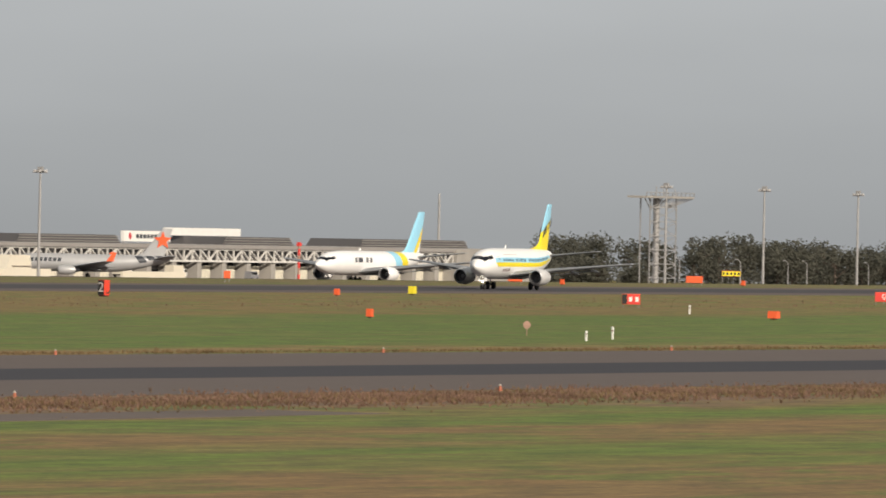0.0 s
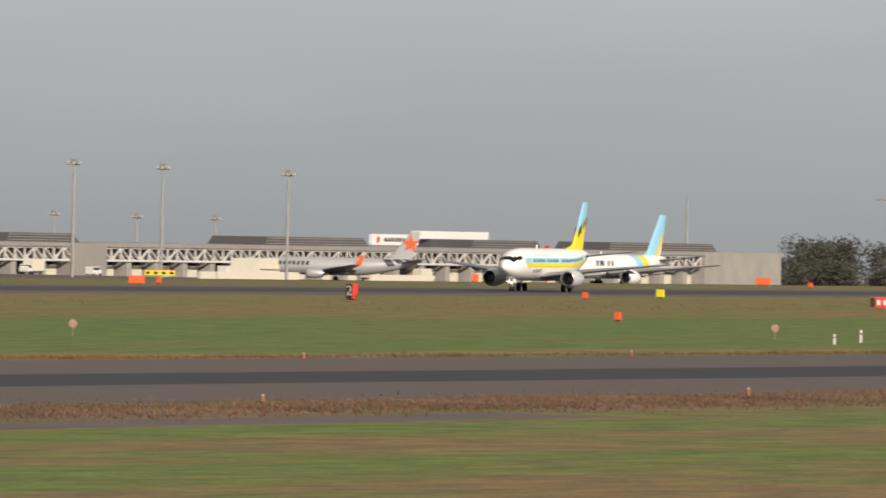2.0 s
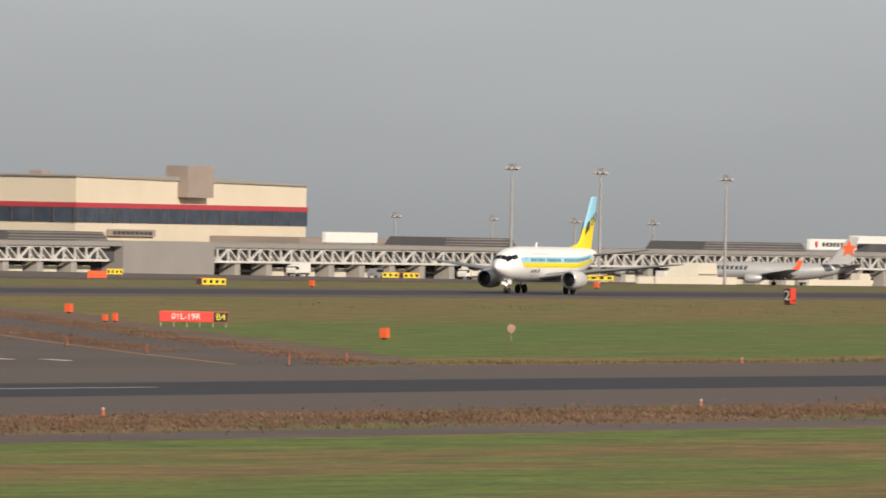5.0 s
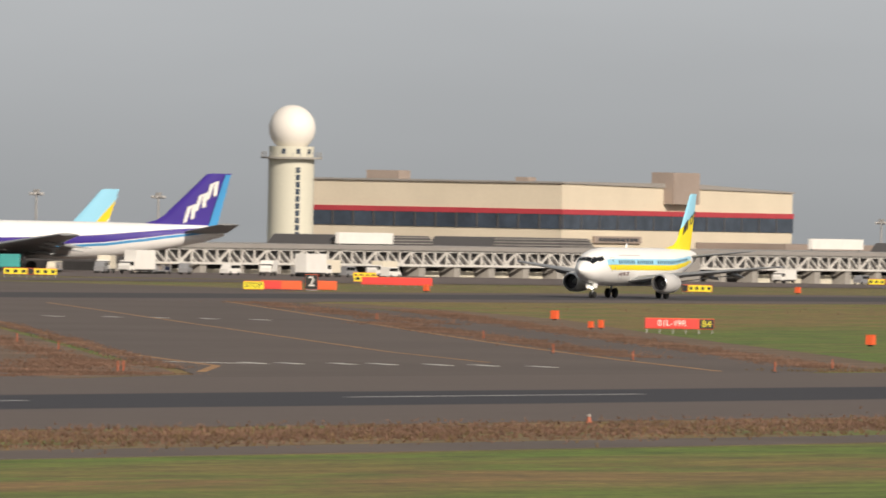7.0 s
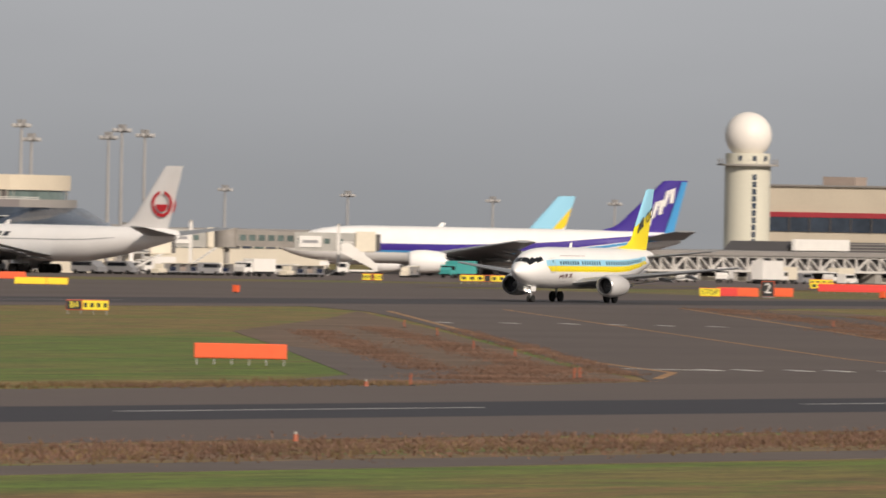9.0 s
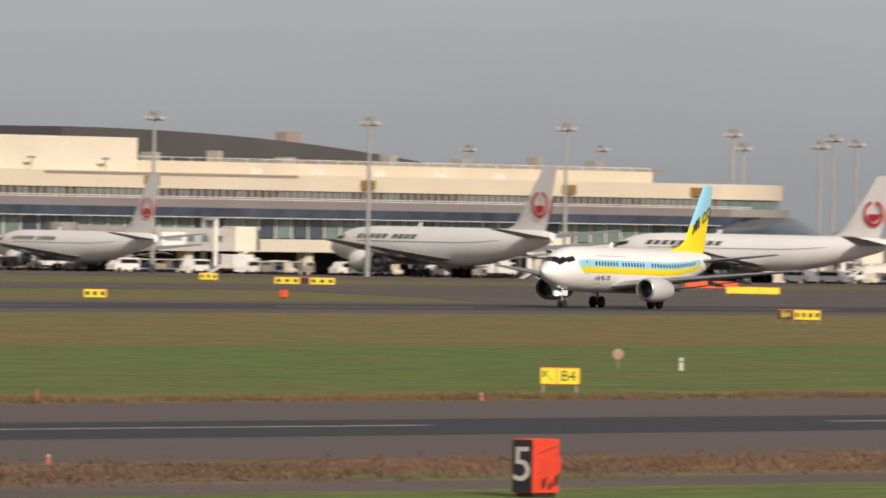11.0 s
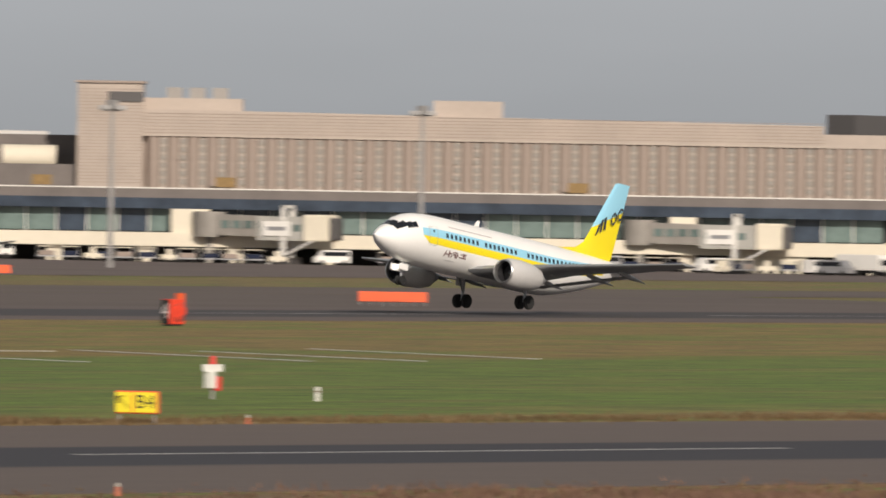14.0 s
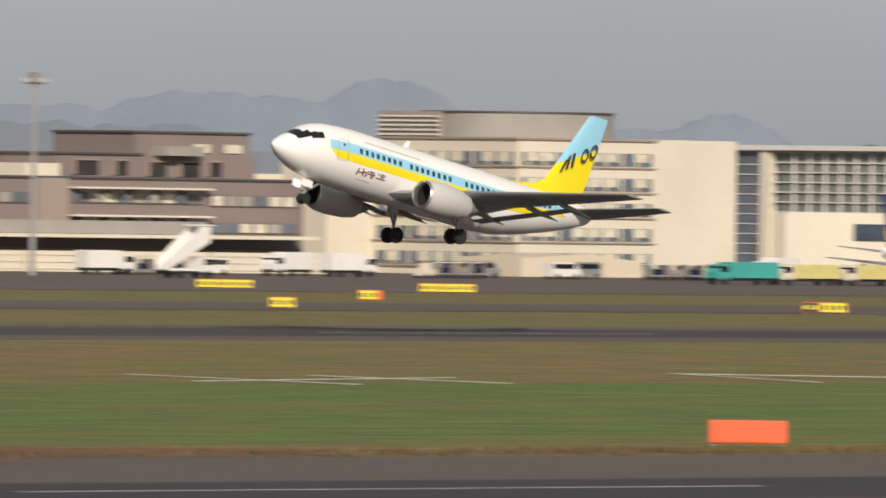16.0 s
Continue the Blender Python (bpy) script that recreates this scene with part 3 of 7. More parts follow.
        for dx in ((0,) if sr < 1.2 else (-0.75, 0.75)):
            for dy in (-0.42, 0.42):
                wh = cyl(bmesh.new(), (gx + dx * sr, gy + dy * sr - 0.17 * sr, 0.52 * sr), (gx + dx * sr, gy + dy * sr + 0.17 * sr, 0.52 * sr), 0.52 * sr, n=22)
                bmesh.ops.bevel(wh, geom=[ed for ed in wh.edges if len(ed.link_faces) == 2 and any(len(f.verts) > 4 for f in ed.link_faces)], offset=0.07 * sr, segments=2, affect="EDGES")
                wheel = smooth(part("wheel", wh, M_TYRE, leg), 40)
    # nose gear
    nx = -11.0 * sx
    leg = part("nose_gear_leg", cyl(bmesh.new(), (nx, 0, 0.35 * sr), (nx, 0, 1.7 * sr), 0.09 * sr, n=10), M_STRUT, top)
    for dy in (-0.2, 0.2):
        smooth(part("wheel", cyl(bmesh.new(), (nx, dy * sr - 0.1 * sr, 0.34 * sr), (nx, dy * sr + 0.1 * sr, 0.34 * sr), 0.34 * sr, n=18), M_TYRE, leg), 40)
    for dy in (-0.3, 0.3):
        part("gear_door", boxed(nx - 0.75 * sr, nx + 0.2 * sr, dy * sr - 0.02, dy * sr + 0.02, 1.0 * sr, 1.45 * sr), body_mat, leg)
    # fin with dorsal fillet
    zf = 4.9 * sr
    fin = smooth(part("fin", foil(bmesh.new(), [(0, (5.6 if near else 8.3) * sx, 13.3 * sx, zf + 0.22 * sr), (0, (9.0 if near else 9.4) * sx, 13.45 * sx, zf + 0.3 * sr + (fin_top - zf) * 0.07), (0, 9.9 * sx, 13.6 * sx, zf + (fin_top - zf) * 0.20), (0, 12.95 * sx, 14.7 * sx, fin_top - 0.14), (0, 13.3 * sx, 14.75 * sx, fin_top)], 0.09, upright=True), fin_mat, top), 50)
    # cockpit glass
    for s in (-1, 1):
        for a0, a1, lean, s0, s1 in ((0.6, 32, 0.08, 0.80, 1.44), (32.4, 58, 0.12, 0.92, 1.84), (45, 65, 0.06, 1.86, 2.36), (48, 65, 0.04, 2.38, 2.80)):
            part("cockpit_window", patch(bmesh.new(), s0, s1, s * a0, s * a1, k, 0.015, 2, 3, lean), M_GLASS_DARK, body)
    part("antenna", prism(bmesh.new(), [(-3.2 * sx, 5.25 * sr), (-2.7 * sx, 5.25 * sr), (-2.6 * sx, 5.75 * sr), (-2.85 * sx, 5.75 * sr)], -0.05, 0.05), body_mat, top)
    return top, body, fin, k


def fin_paint(name, low, high, slope, level, extra=None):
    """A fin painted in two colours that meet along a slanting line."""
    m = mat(name, low, 0.3, var=0.0, grain=0.0)
    n, l = m.node_tree.nodes, m.node_tree.links
    co, sep, mx = n.new("ShaderNodeTexCoord"), n.new("ShaderNodeSeparateXYZ"), n.new("ShaderNodeMix")
    l.new(co.outputs["Object"], sep.inputs[0])
    side = math_node(m, "SUBTRACT", sep.outputs["Z"], math_node(m, "ADD", math_node(m, "MULTIPLY", sep.outputs["X"], slope), level))
    mx.data_type = "RGBA"
    l.new(math_node(m, "GREATER_THAN", side, 0.0), mx.inputs[0])
    mx.inputs[6].default_value, mx.inputs[7].default_value = (*low, 1), (*high, 1)
    last = mx.outputs[2]
    if extra:
        colour, width = extra
        m3 = n.new("ShaderNodeMix")
        m3.data_type = "RGBA"
        l.new(math_node(m, "LESS_THAN", math_node(m, "ABSOLUTE", side), width), m3.inputs[0])
        l.new(last, m3.inputs[6])
        m3.inputs[7].default_value = (*colour, 1)
        last = m3.outputs[2]
    l.new(last, n["Principled BSDF"].inputs["Base Color"])
    return m


YEL, SKYB, WHT = (0.86, 0.70, 0.012), (0.30, 0.62, 0.80), (0.80, 0.79, 0.77)
M_FIN = fin_paint("yellow_and_sky_blue_fin_paint", YEL, SKYB, 0.46, 2.45)
jet, jet_body, jet_fin, KJ = airliner("taking_off_airplane", "white twin-jet airliner with yellow and sky-blue stripe and fin, taking off", 29.3, 3.76, 30.6, 11.1, M_WHITE, M_FIN, M_ENGINE, M_WING, near=True)
for s in (-1, 1):
    part("yellow_stripe", patch(bmesh.new(), 3.25, 24.8, s * 84, s * 100, KJ, 0.012, 44, 3, 0.7), M_YELLOW, jet_body, "yellow stripe along the cabin")
    part("blue_stripe", patch(bmesh.new(), 3.2, 25.2, s * 65, s * 84, KJ, 0.012, 44, 3, 0.05), M_SKYBLUE, jet_body, "light blue stripe round the windows")
    for i in range(36):
        if i in (8, 17, 18):
            continue
        part("cabin_window", patch(bmesh.new(), 5.7 + i * 0.508, 5.7 + i * 0.508 + 0.27, s * 70.5, s * 80.5, KJ, 0.022, 1, 2), M_WINDOW, jet_body)
    for s0 in (3.9, 4.75, 23.6, 24.3):
        part("door_edge", patch(bmesh.new(), s0, s0 + 0.04, s * 60, s * 103, KJ, 0.016, 1, 8), M_STRUT, jet_body)
    for a0 in (60, 102.3):
        part("door_edge", patch(bmesh.new(), 3.9, 4.79, s * a0, s * (a0 + 0.8), KJ, 0.016, 3, 1), M_STRUT, jet_body)
    part("door_window", patch(bmesh.new(), 4.3, 4.46, s * 68, s * 74, KJ, 0.022, 1, 1), M_WINDOW, jet_body)
    part("title_bar", patch(bmesh.new(), 6.2, 11.4, s * 52.5, s * 55, KJ, 0.016, 10, 1), M_FADED, jet_body, "thin grey line of small writing")
    for a0 in (112, 128):
        part("cargo_hatch", patch(bmesh.new(), 6.1, 7.3, s * a0, s * (a0 + 0.8), KJ, 0.016, 2, 1), M_STRUT, jet_body)
    part("wing_root_fairing", patch(bmesh.new(), 9.6, 17.8, s * 118, s * 150, KJ, 0.10, 16, 6), M_WHITE, jet_body)
    # writing that is not lettered: dark red brush strokes on the forward body
    for ds, da, w, hgt, lean in ((0, 2, 0.10, 14, -0.1), (0.02, 8, 0.5, 2.5, 0), (0.36, 0, 0.12, 15, 0.15), (0.5, 5, 0.3, 2.5, 0), (0.85, 2, 0.1, 4, 0.1), (0.82, 9, 0.12, 6, -0.1), (1.05, 1, 0.45, 2.5, 0), (1.02, 6, 0.6, 2.5, 0), (1.2, 1, 0.1, 13, 0.1), (1.5, 4, 0.1, 11, -0.05), (1.85, 1, 0.1, 4, 0.1), (1.8, 9, 0.85, 2.5, 0), (2.1, 1, 0.5, 2, 0), (2.15, 4, 0.42, 2, 0), (2.3, 0, 0.1, 10, 0)):
        part("painted_stroke", patch(bmesh.new(), 5.9 + ds * 0.92, 5.9 + ds * 0.92 + w, s * (105 + da), s * (105 + da + hgt), KJ, 0.016, 1, 3, lean), M_INKRED, jet_body)
# plain dark shapes where the name stands on the fin: they climb along the line between the two colours
for y in (-1, 1):
    for i, u in enumerate((0.0, 0.55, 0.98, 1.72, 2.48)):
        x, z = 10.85 + u * 0.98, 6.75 + u * 0.56
        bm = bmesh.new()
        if i < 3:
            w, tip = (0.2, 0.18, 0.2)[i], (0.42, 0.12, 0.05)[i]
            prism(bm, [(x, z), (x + w, z + 0.1), (x + w + tip, z + 1.05), (x + tip, z + 0.95)], y * 0.25, y * 0.30)
        else:
            rim = []
            for k in range(16):
                c, d = math.cos(math.pi * k / 8), math.sin(math.pi * k / 8)
                rim.append([bm.verts.new((x + 0.36 + r * c + 0.12 * r * d, y * 0.30, z + 0.62 + r * 1.5 * d + 0.35 * r * c)) for r in (0.21, 0.33)])
            for k in range(16):
                bm.faces.new((rim[k][0], rim[k][1], rim[(k + 1) % 16][1], rim[(k + 1) % 16][0]))
        part("fin_stroke", bm, M_INK, jet_fin)
part("exhaust_cone", ring_loft(bmesh.new(), [(14.2, 0.36), (14.42, 0.30), (14.45, 0.2), (14.3, 0.02)], 18, (0, 4.48)), M_STRUT, jet_body, "dark exhaust cone of the tail")
nose_leg = next(o for o in jet.children if o.name.startswith("nose_gear_leg"))
for y in (-0.42, 0.42):
    part("nose_gear_door", boxed(-11.8, -10.8, y - 0.03, y + 0.03, 1.05, 1.52, bevel=0.02), M_WHITE, nose_leg, "white nose gear door")
part("drag_brace", beam(bmesh.new(), (-11.0, 0, 0.8), (-9.9, 0, 1.6), 0.12, 0.12), M_STRUT, nose_leg)
for y in (-2.95, 2.95):
    part("gear_well_door", boxed(-0.5, 0.5, y * 1.12 - 0.03, y * 1.12 + 0.03, 1.25, 2.0), M_WHITE, jet)
part("taxi_lamp", cyl(bmesh.new(), (-11.35, 0, 1.05), (-11.25, 0, 1.05), 0.09, n=12), M_LAMP, jet, "lit nose-gear lamp")

# parked and taxiing airliners
M_FIN767 = fin_paint("sky_blue_fin_with_yellow_stripe", WHT, SKYB, 1.15, -18.6, ((0.86, 0.62, 0.03), 1.0))
taxi_jet, b, f, K = airliner("taxiing_airplane", "white wide-body airliner with sky-blue fin, taxiing behind the runway", 54.0, 5.03, 47.6, 15.9, M_WHITE, M_FIN767, M_WHITE, M_WING)
for s in (-1, 1):
    part("blue_sash", patch(bmesh.new(), 17.8, 19.6, s * 12, s * 130, K, 0.03, 4, 8, 1.0), M_SKYBLUE, b)
    part("yellow_sash", patch(bmesh.new(), 19.7, 21.4, s * 12, s * 130, K, 0.03, 4, 8, 1.0), M_YELLOW, b)
    for i, s0 in enumerate((7.6, 8.5, 9.1, 10.6, 11.6)):
        part("painted_stroke", patch(bmesh.new(), s0, s0 + 0.55, s * 62, s * 86, K, 0.03, 2, 3, -0.2), M_INK, b)


def sweep_patch(s0, s1, side, a0, a1, b0, b1, K, n=30):
    """A painted stripe that climbs the body towards the tail: between angles a0, a1 in front and b0, b1 behind."""
    bm, rows = bmesh.new(), []
    for i in range(n + 1):
        k = i / n
        e = max(0.0, (k - 0.35) / 0.65) ** 1.6
        lo, hi = a0 + (b0 - a0) * e, a1 + (b1 - a1) * e
        rows.append([bm.verts.new(skin(s0 + (s1 - s0) * k, side * (lo + (hi - lo) * j / 3), K, 0.03)) for j in range(4)])
    for p, q in zip(rows[:-1], rows[1:]):
        for j in range(3):
            bm.faces.new((p[j], q[j], q[j + 1], p[j + 1]))
    return bm


def parked(name, label, x, y, heading, *a, **k):
    top, b, f, K = airliner(name, label, *a, **k)
    top.matrix_basis = pose(x, y, land(x, y) + 0.03, 0, 0, heading)
    return top, b, f, K


M_FINANA = fin_paint("deep_blue_fin_with_bright_blue_edge", (0.055, 0.030, 0.26), (0.055, 0.030, 0.26), 1.9, -60.0)
ana, b, f, K = parked("parked_airplane", "white wide-body airliner with deep blue fin and stripe at a gate", 1786.1, 1001.5, -62, 71.0, 6.2, 60.9, 17.5, M_WHITE, M_FINANA, M_WHITE, M_WING)
for s in (-1, 1):
    part("blue_stripe", sweep_patch(2.6, 27.4, s, 86, 107, 48, 76, K), M_PURPLE, b, "deep blue stripe")
    part("bright_stripe", sweep_patch(6.0, 28.2, s, 107, 113, 76, 90, K), M_CYAN, b, "bright blue stripe")
    for i, u in enumerate((0, 2.1, 4.2)):
        x, z = 27.6 + u * 0.92, 8.9 + u * 0.96
        bm = prism(bmesh.new(), [(x - 0.2, z - 0.2), (x + 0.45, z + 0.1), (x + 1.35, z + 3.0), (x + 0.6, z + 2.7)], s * 0.48, s * 0.5)
        prism(bm, [(x + 1.15, z + 0.5), (x + 1.8, z + 0.8), (x + 2.1, z + 3.3), (x + 1.3, z + 3.0)], s * 0.48, s * 0.5)
        part("fin_stroke", bm, M_SIGNWHT, f, "plain white shape on the fin")
    part("fin_edge", prism(bmesh.new(), [(31.4, 6.9), (33.0, 6.9), (35.6, 17.3), (34.7, 17.3)], s * 0.33, s * 0.38), M_CYAN, f)
blue_tail, b, f, K = parked("parked_airplane", "white wide-body airliner with sky-blue fin, parked behind another", 1859, 1054, -62, 54.0, 5.03, 47.6, 14.9, M_WHITE, M_FIN767, M_WHITE, M_WING)

M_FINJ = mat("white_fin_paint", (0.74, 0.72, 0.70), 0.35, var=0.04, scale=0.3)


def red_disc_airliner(x, y, heading, length=54.0, width=5.03, span=47.6, high=15.9):
    top, b, f, K = parked("parked_airplane", "white airliner with red disc on its fin, nose to the terminal", x, y, heading, length, width, span, high, M_WHITE, M_FINJ, M_WHITE, M_WING)
    for s in (-1, 1):
        bm = bmesh.new()
        q = length / 54.0
        cx, cz = 23.7 * q, 10.4 * high / 15.9
        def at(r, a, dz=0.0):
            return (cx + r * q * math.cos(a), s * 0.43 * q, cz + dz * q + r * q * math.sin(a))
        for k in range(28):
            a0, a1 = 2 * math.pi * k / 28, 2 * math.pi * (k + 1) / 28
            if k != 7 and k != 6:
                bm.faces.new([bm.verts.new(at(r, a)) for r, a in ((1.45, a0), (1.9, a0), (1.9, a1), (1.45, a1))])
        part("fin_ring", bm, M_CRIMSON, f, "crimson ring on the fin")
        low = bmesh.new()
        low.faces.new([low.verts.new(at(1.05, math.pi * (1.0 + k / 12), -0.1)) for k in range(13)])
        part("fin_half_disc", low, M_CRIMSON, f, "crimson lower half disc on the fin")
        for i in range(9):
            part("painted_stroke", patch(bmesh.new(), 5.0 + i * 0.82 + (0.5 if i > 4 else 0), 5.0 + i * 0.82 + 0.56 + (0.5 if i > 4 else 0), s * 54, s * 70, K, 0.03, 1, 2, -0.25), M_INK, b)
        part("window_row", patch(bmesh.new(), 5.0, 23.0, s * 77, s * 79.5, K, 0.025, 20, 1), M_STRUT, b)
    return top


red_disc_airliner(1382, 895, -111.5)
red_disc_airliner(1467, 897, -97.5)
red_disc_airliner(1298, 899, -111.5, 39.5, 3.9, 34.3, 13.3)

star, b, f, K = parked("parked_airplane", "silver narrow-body airliner with an orange star on its fin", 2329, 1002, -66, 36.0, 3.6, 33.0, 10.9, M_SILVER, M_SILVER, M_SILVER, M_WING, winglet=M_STAR)
for s in (-1, 1):
    pts = [(16.0 + r * math.sin(math.pi * i / 5), 8.3 + r * math.cos(math.pi * i / 5)) for i in range(10) for r in ((2.0 if i % 2 == 0 else 0.85),)]
    part("fin_star", prism(bmesh.new(), pts, s * 0.26, s * 0.29), M_STAR, f, "orange star on the fin")
    for i in range(7):
        part("painted_stroke", patch(bmesh.new(), 4.2 + i * 0.8, 4.75 + i * 0.8, s * 58, s * 84, K, 0.03, 1, 3, -0.15), M_INK, b)
    for i in range(3):
        part("painted_stroke", patch(bmesh.new(), 22.3 + i * 1.7, 23.7 + i * 1.7, s * (30 - 6 * i), s * (100 - 16 * i), K, 0.03, 2, 4, 0.9), M_INK, b)
M_FINSKY = fin_paint("dark_blue_fin_with_yellow", (0.03, 0.025, 0.16), (0.03, 0.025, 0.16), 1.2, -8.6, ((0.75, 0.45, 0.03), 0.55))
for x, y, heading in ((988, 884.5, 195), (961.6, 912.7, 195)):
    parked("parked_airplane", "white narrow-body airliner with dark blue and yellow fin at the gate", x, y, heading, 26.0, 3.2, 25.0, 10.2, M_WHITE, M_FINSKY, M_WHITE, M_WING)


def motions():
    """The take-off run and climb, and the slow taxiing of the other airliner."""
    rows = []
    lift = {12.5: 0.05, 13.0: 0.12, 13.5: 0.3, 14.0: 0.8, 14.5: 1.65, 15.0: 2.8, 15.5: 4.25, 16.0: 6.2}
    nose = [(0, 0), (10.3, 0), (10.7, 0.3), (11.0, 0.9), (11.5, 2.3), (12.0, 3.6), (12.5, 5.0), (13.0, 6.2), (13.5, 7.3), (14.0, 8.3), (14.5, 9.5), (15.0, 10.2), (15.5, 11.0), (16.0, 12.0)]
    for i in range(33):
        t = i * 0.5
        x = 5.89841081e-04 * t ** 4 - 1.35666045e-02 * t ** 3 - 1.25750354 * t ** 2 - 34.1188390 * t + 1415.18872
        p = 0.0
        for (t0, p0), (t1, p1) in zip(nose[:-1], nose[1:]):
            if t0 <= t <= t1:
                p = p0 + (p1 - p0) * (t - t0) / (t1 - t0)
        rows.append((t, pose(x, 549.4, 0.03 + lift.get(t, 0.0), 0, p, 1.6 * min(1, max(0, (15.0 - t) / 4.0)))))
    walk(jet, rows)
    sag = {12.5: 0.05, 13.0: 0.12, 13.5: 0.27, 14.0: 0.38, 14.5: 0.42, 15.0: 0.42, 15.5: 0.42, 16.0: 0.42}
    for leg in [o for o in jet.children if o.name.startswith("gear_leg")]:      # the struts stretch as the weight comes off
        walk(leg, [(i * 0.5, pose(0, 0, -sag.get(i * 0.5, 0.0))) for i in range(33)])
    for leg in [o for o in jet.children if o.name.startswith("nose_gear_leg")]:
        walk(leg, [(i * 0.5, pose(0, 0, -0.25 * min(1, max(0, i * 0.5 - 10.5)))) for i in range(33)])
    walk(taxi_jet, [(t, pose(2392 - 2.0 * t, 962, land(2392 - 2.0 * t, 962) + 0.03, 0, 0, -4)) for t in (0.0, 8.0, 16.0)])
    way = math.degrees(math.atan2(-9.605, 3.965))
    walk(bird, [(t, pose(108.13 + 3.965 * t, 52.49 - 9.605 * t, 10.39 - 1.119 * min(t, 1.5), 0, 4, way)) for t in (0.0, 0.5, 1.0, 1.5, 4.0, 8.0, 12.0, 16.0)])
    for w, side in bird_wings:
        walk(w, [(i * 0.1, pose(0, 0, 0.02, side * (38 if i % 2 else -20))) for i in range(31)] + [(16.0, pose(0, 0, 0.02, side * 10))])


# ---- buildings ----
def facade_box(name, x0, x1, y0, y1, z0, z1, label, category="building"):
    t = thing(name, ((x0 + x1) / 2, y0, z0), label, category)
    return t


# long low cargo building with a white steel truss gallery
CY = 1060.0
cargo = thing("cargo_building", (2340, CY, land(2340, CY)), "long low grey building with a white steel truss gallery", "building")
# recess shade is painted into this set-back wall's colour
part("wall", boxed(1930, 2745, CY + 4, CY + 46, -8, -1.6), M_SHADEROOM, cargo, "recessed ground floor wall painted dark as shade")
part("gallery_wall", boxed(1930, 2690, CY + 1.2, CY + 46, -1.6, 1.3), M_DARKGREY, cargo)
part("roof", boxed(1930, 2745, CY - 0.6, CY + 46, 1.3, 2.2), M_ROOFGREY, cargo, "flat grey roof edge")
part("end_block", boxed(2690, 2742, CY - 1, CY + 46, -8, 1.9), M_CONCRETE, cargo, "plain grey end wall")
part("infill_wall", boxed(2318, 2336, CY - 0.8, CY + 10, -8, 2.2), M_ROOFGREY, cargo)
part("infill_wall", boxed(2130, 2172, CY - 0.8, CY + 10, -8, 2.4), M_ROOFGREY, cargo)
panel = bmesh.new()
beam(panel, (-7.5, 0, 1.1), (7.5, 0, 1.1), 0.35, 0.35)
beam(panel, (-7.5, 0, -1.6), (7.5, 0, -1.6), 0.45, 0.45)
for i in range(3):
    a = -7.5 + 5 * i
    beam(panel, (a, 0, -1.6), (a, 0, 1.1), 0.35, 0.35)
    beam(panel, (a, 0, 1.1 if i % 2 == 0 else -1.6), (a + 5, 0, -1.6 if i % 2 == 0 else 1.1), 0.42, 0.3)
for a in (-7.5, -2.5, 2.5):
    beam(panel, (a, 0, -0.3), (a + 2.2, 0, -1.6), 0.25, 0.25)
bay_x = [x for x in (1937.5 + 15 * i for i in range(51)) if not (2125 < x < 2177 or 2313 < x < 2341)]
first_panel = part("truss_panel", panel, M_TRUSS, cargo, "white steel truss bay")
base = ORIGIN[cargo]
first_panel.matrix_basis = Matrix.Translation(Vector((bay_x[0], CY, 0)))
bmesh_fix = Matrix.Translation(base)
first_panel.data.transform(bmesh_fix)
first_panel.matrix_basis = Matrix.Translation(Vector((bay_x[0], CY, 0)) - base)
column = part("column", boxed(-1.3, 1.3, 0.2, 3.8, -8, -1.8), M_CONCRETE, cargo)
column.data.transform(bmesh_fix)
column.matrix_basis = Matrix.Translation(Vector((bay_x[0] - 7.5, CY, 0)) - base)
shutter = part("shutter_door", boxed(-4.6, 4.6, 2.6, 3.2, -8, -2.7), M_SHUTTER, cargo)
shutter.data.transform(bmesh_fix)
shutter.matrix_basis = Matrix.Translation(Vector((bay_x[0], CY, 0)) - base)
for i, x in enumerate(bay_x[1:]):
    share("truss_panel", first_panel, cargo, Matrix.Translation(Vector((x, CY, 0)) - base))
    share("column", column, cargo, Matrix.Translation(Vector((x - 7.5, CY, 0)) - base))
    if i % 7 not in (5, 6):
        share("shutter_door", shutter, cargo, Matrix.Translation(Vector((x, CY, 0)) - base))
for x0, x1 in ((2041, 2086), (2110, 2157), (2319, 2358), (2459, 2520), (2581, 2626), (2668, 2741), (1960, 1990)):
    bm = prism(bmesh.new(), [(x0, 2.2), (x0 + 3, 4.1), (x1 - 3, 4.1), (x1, 2.2)], CY + 16, CY + 30)
    mon = part("roof_monitor", bm, M_DARKGREY, cargo, "dark ribbed roof monitor")
    for z in (2.5, 3.1, 3.7):
        part("roof_rib", boxed(x0 + 1.5, x1 - 1.5, CY + 15.75, CY + 15.95, z, z + 0.16), M_ROOFGREY, mon)


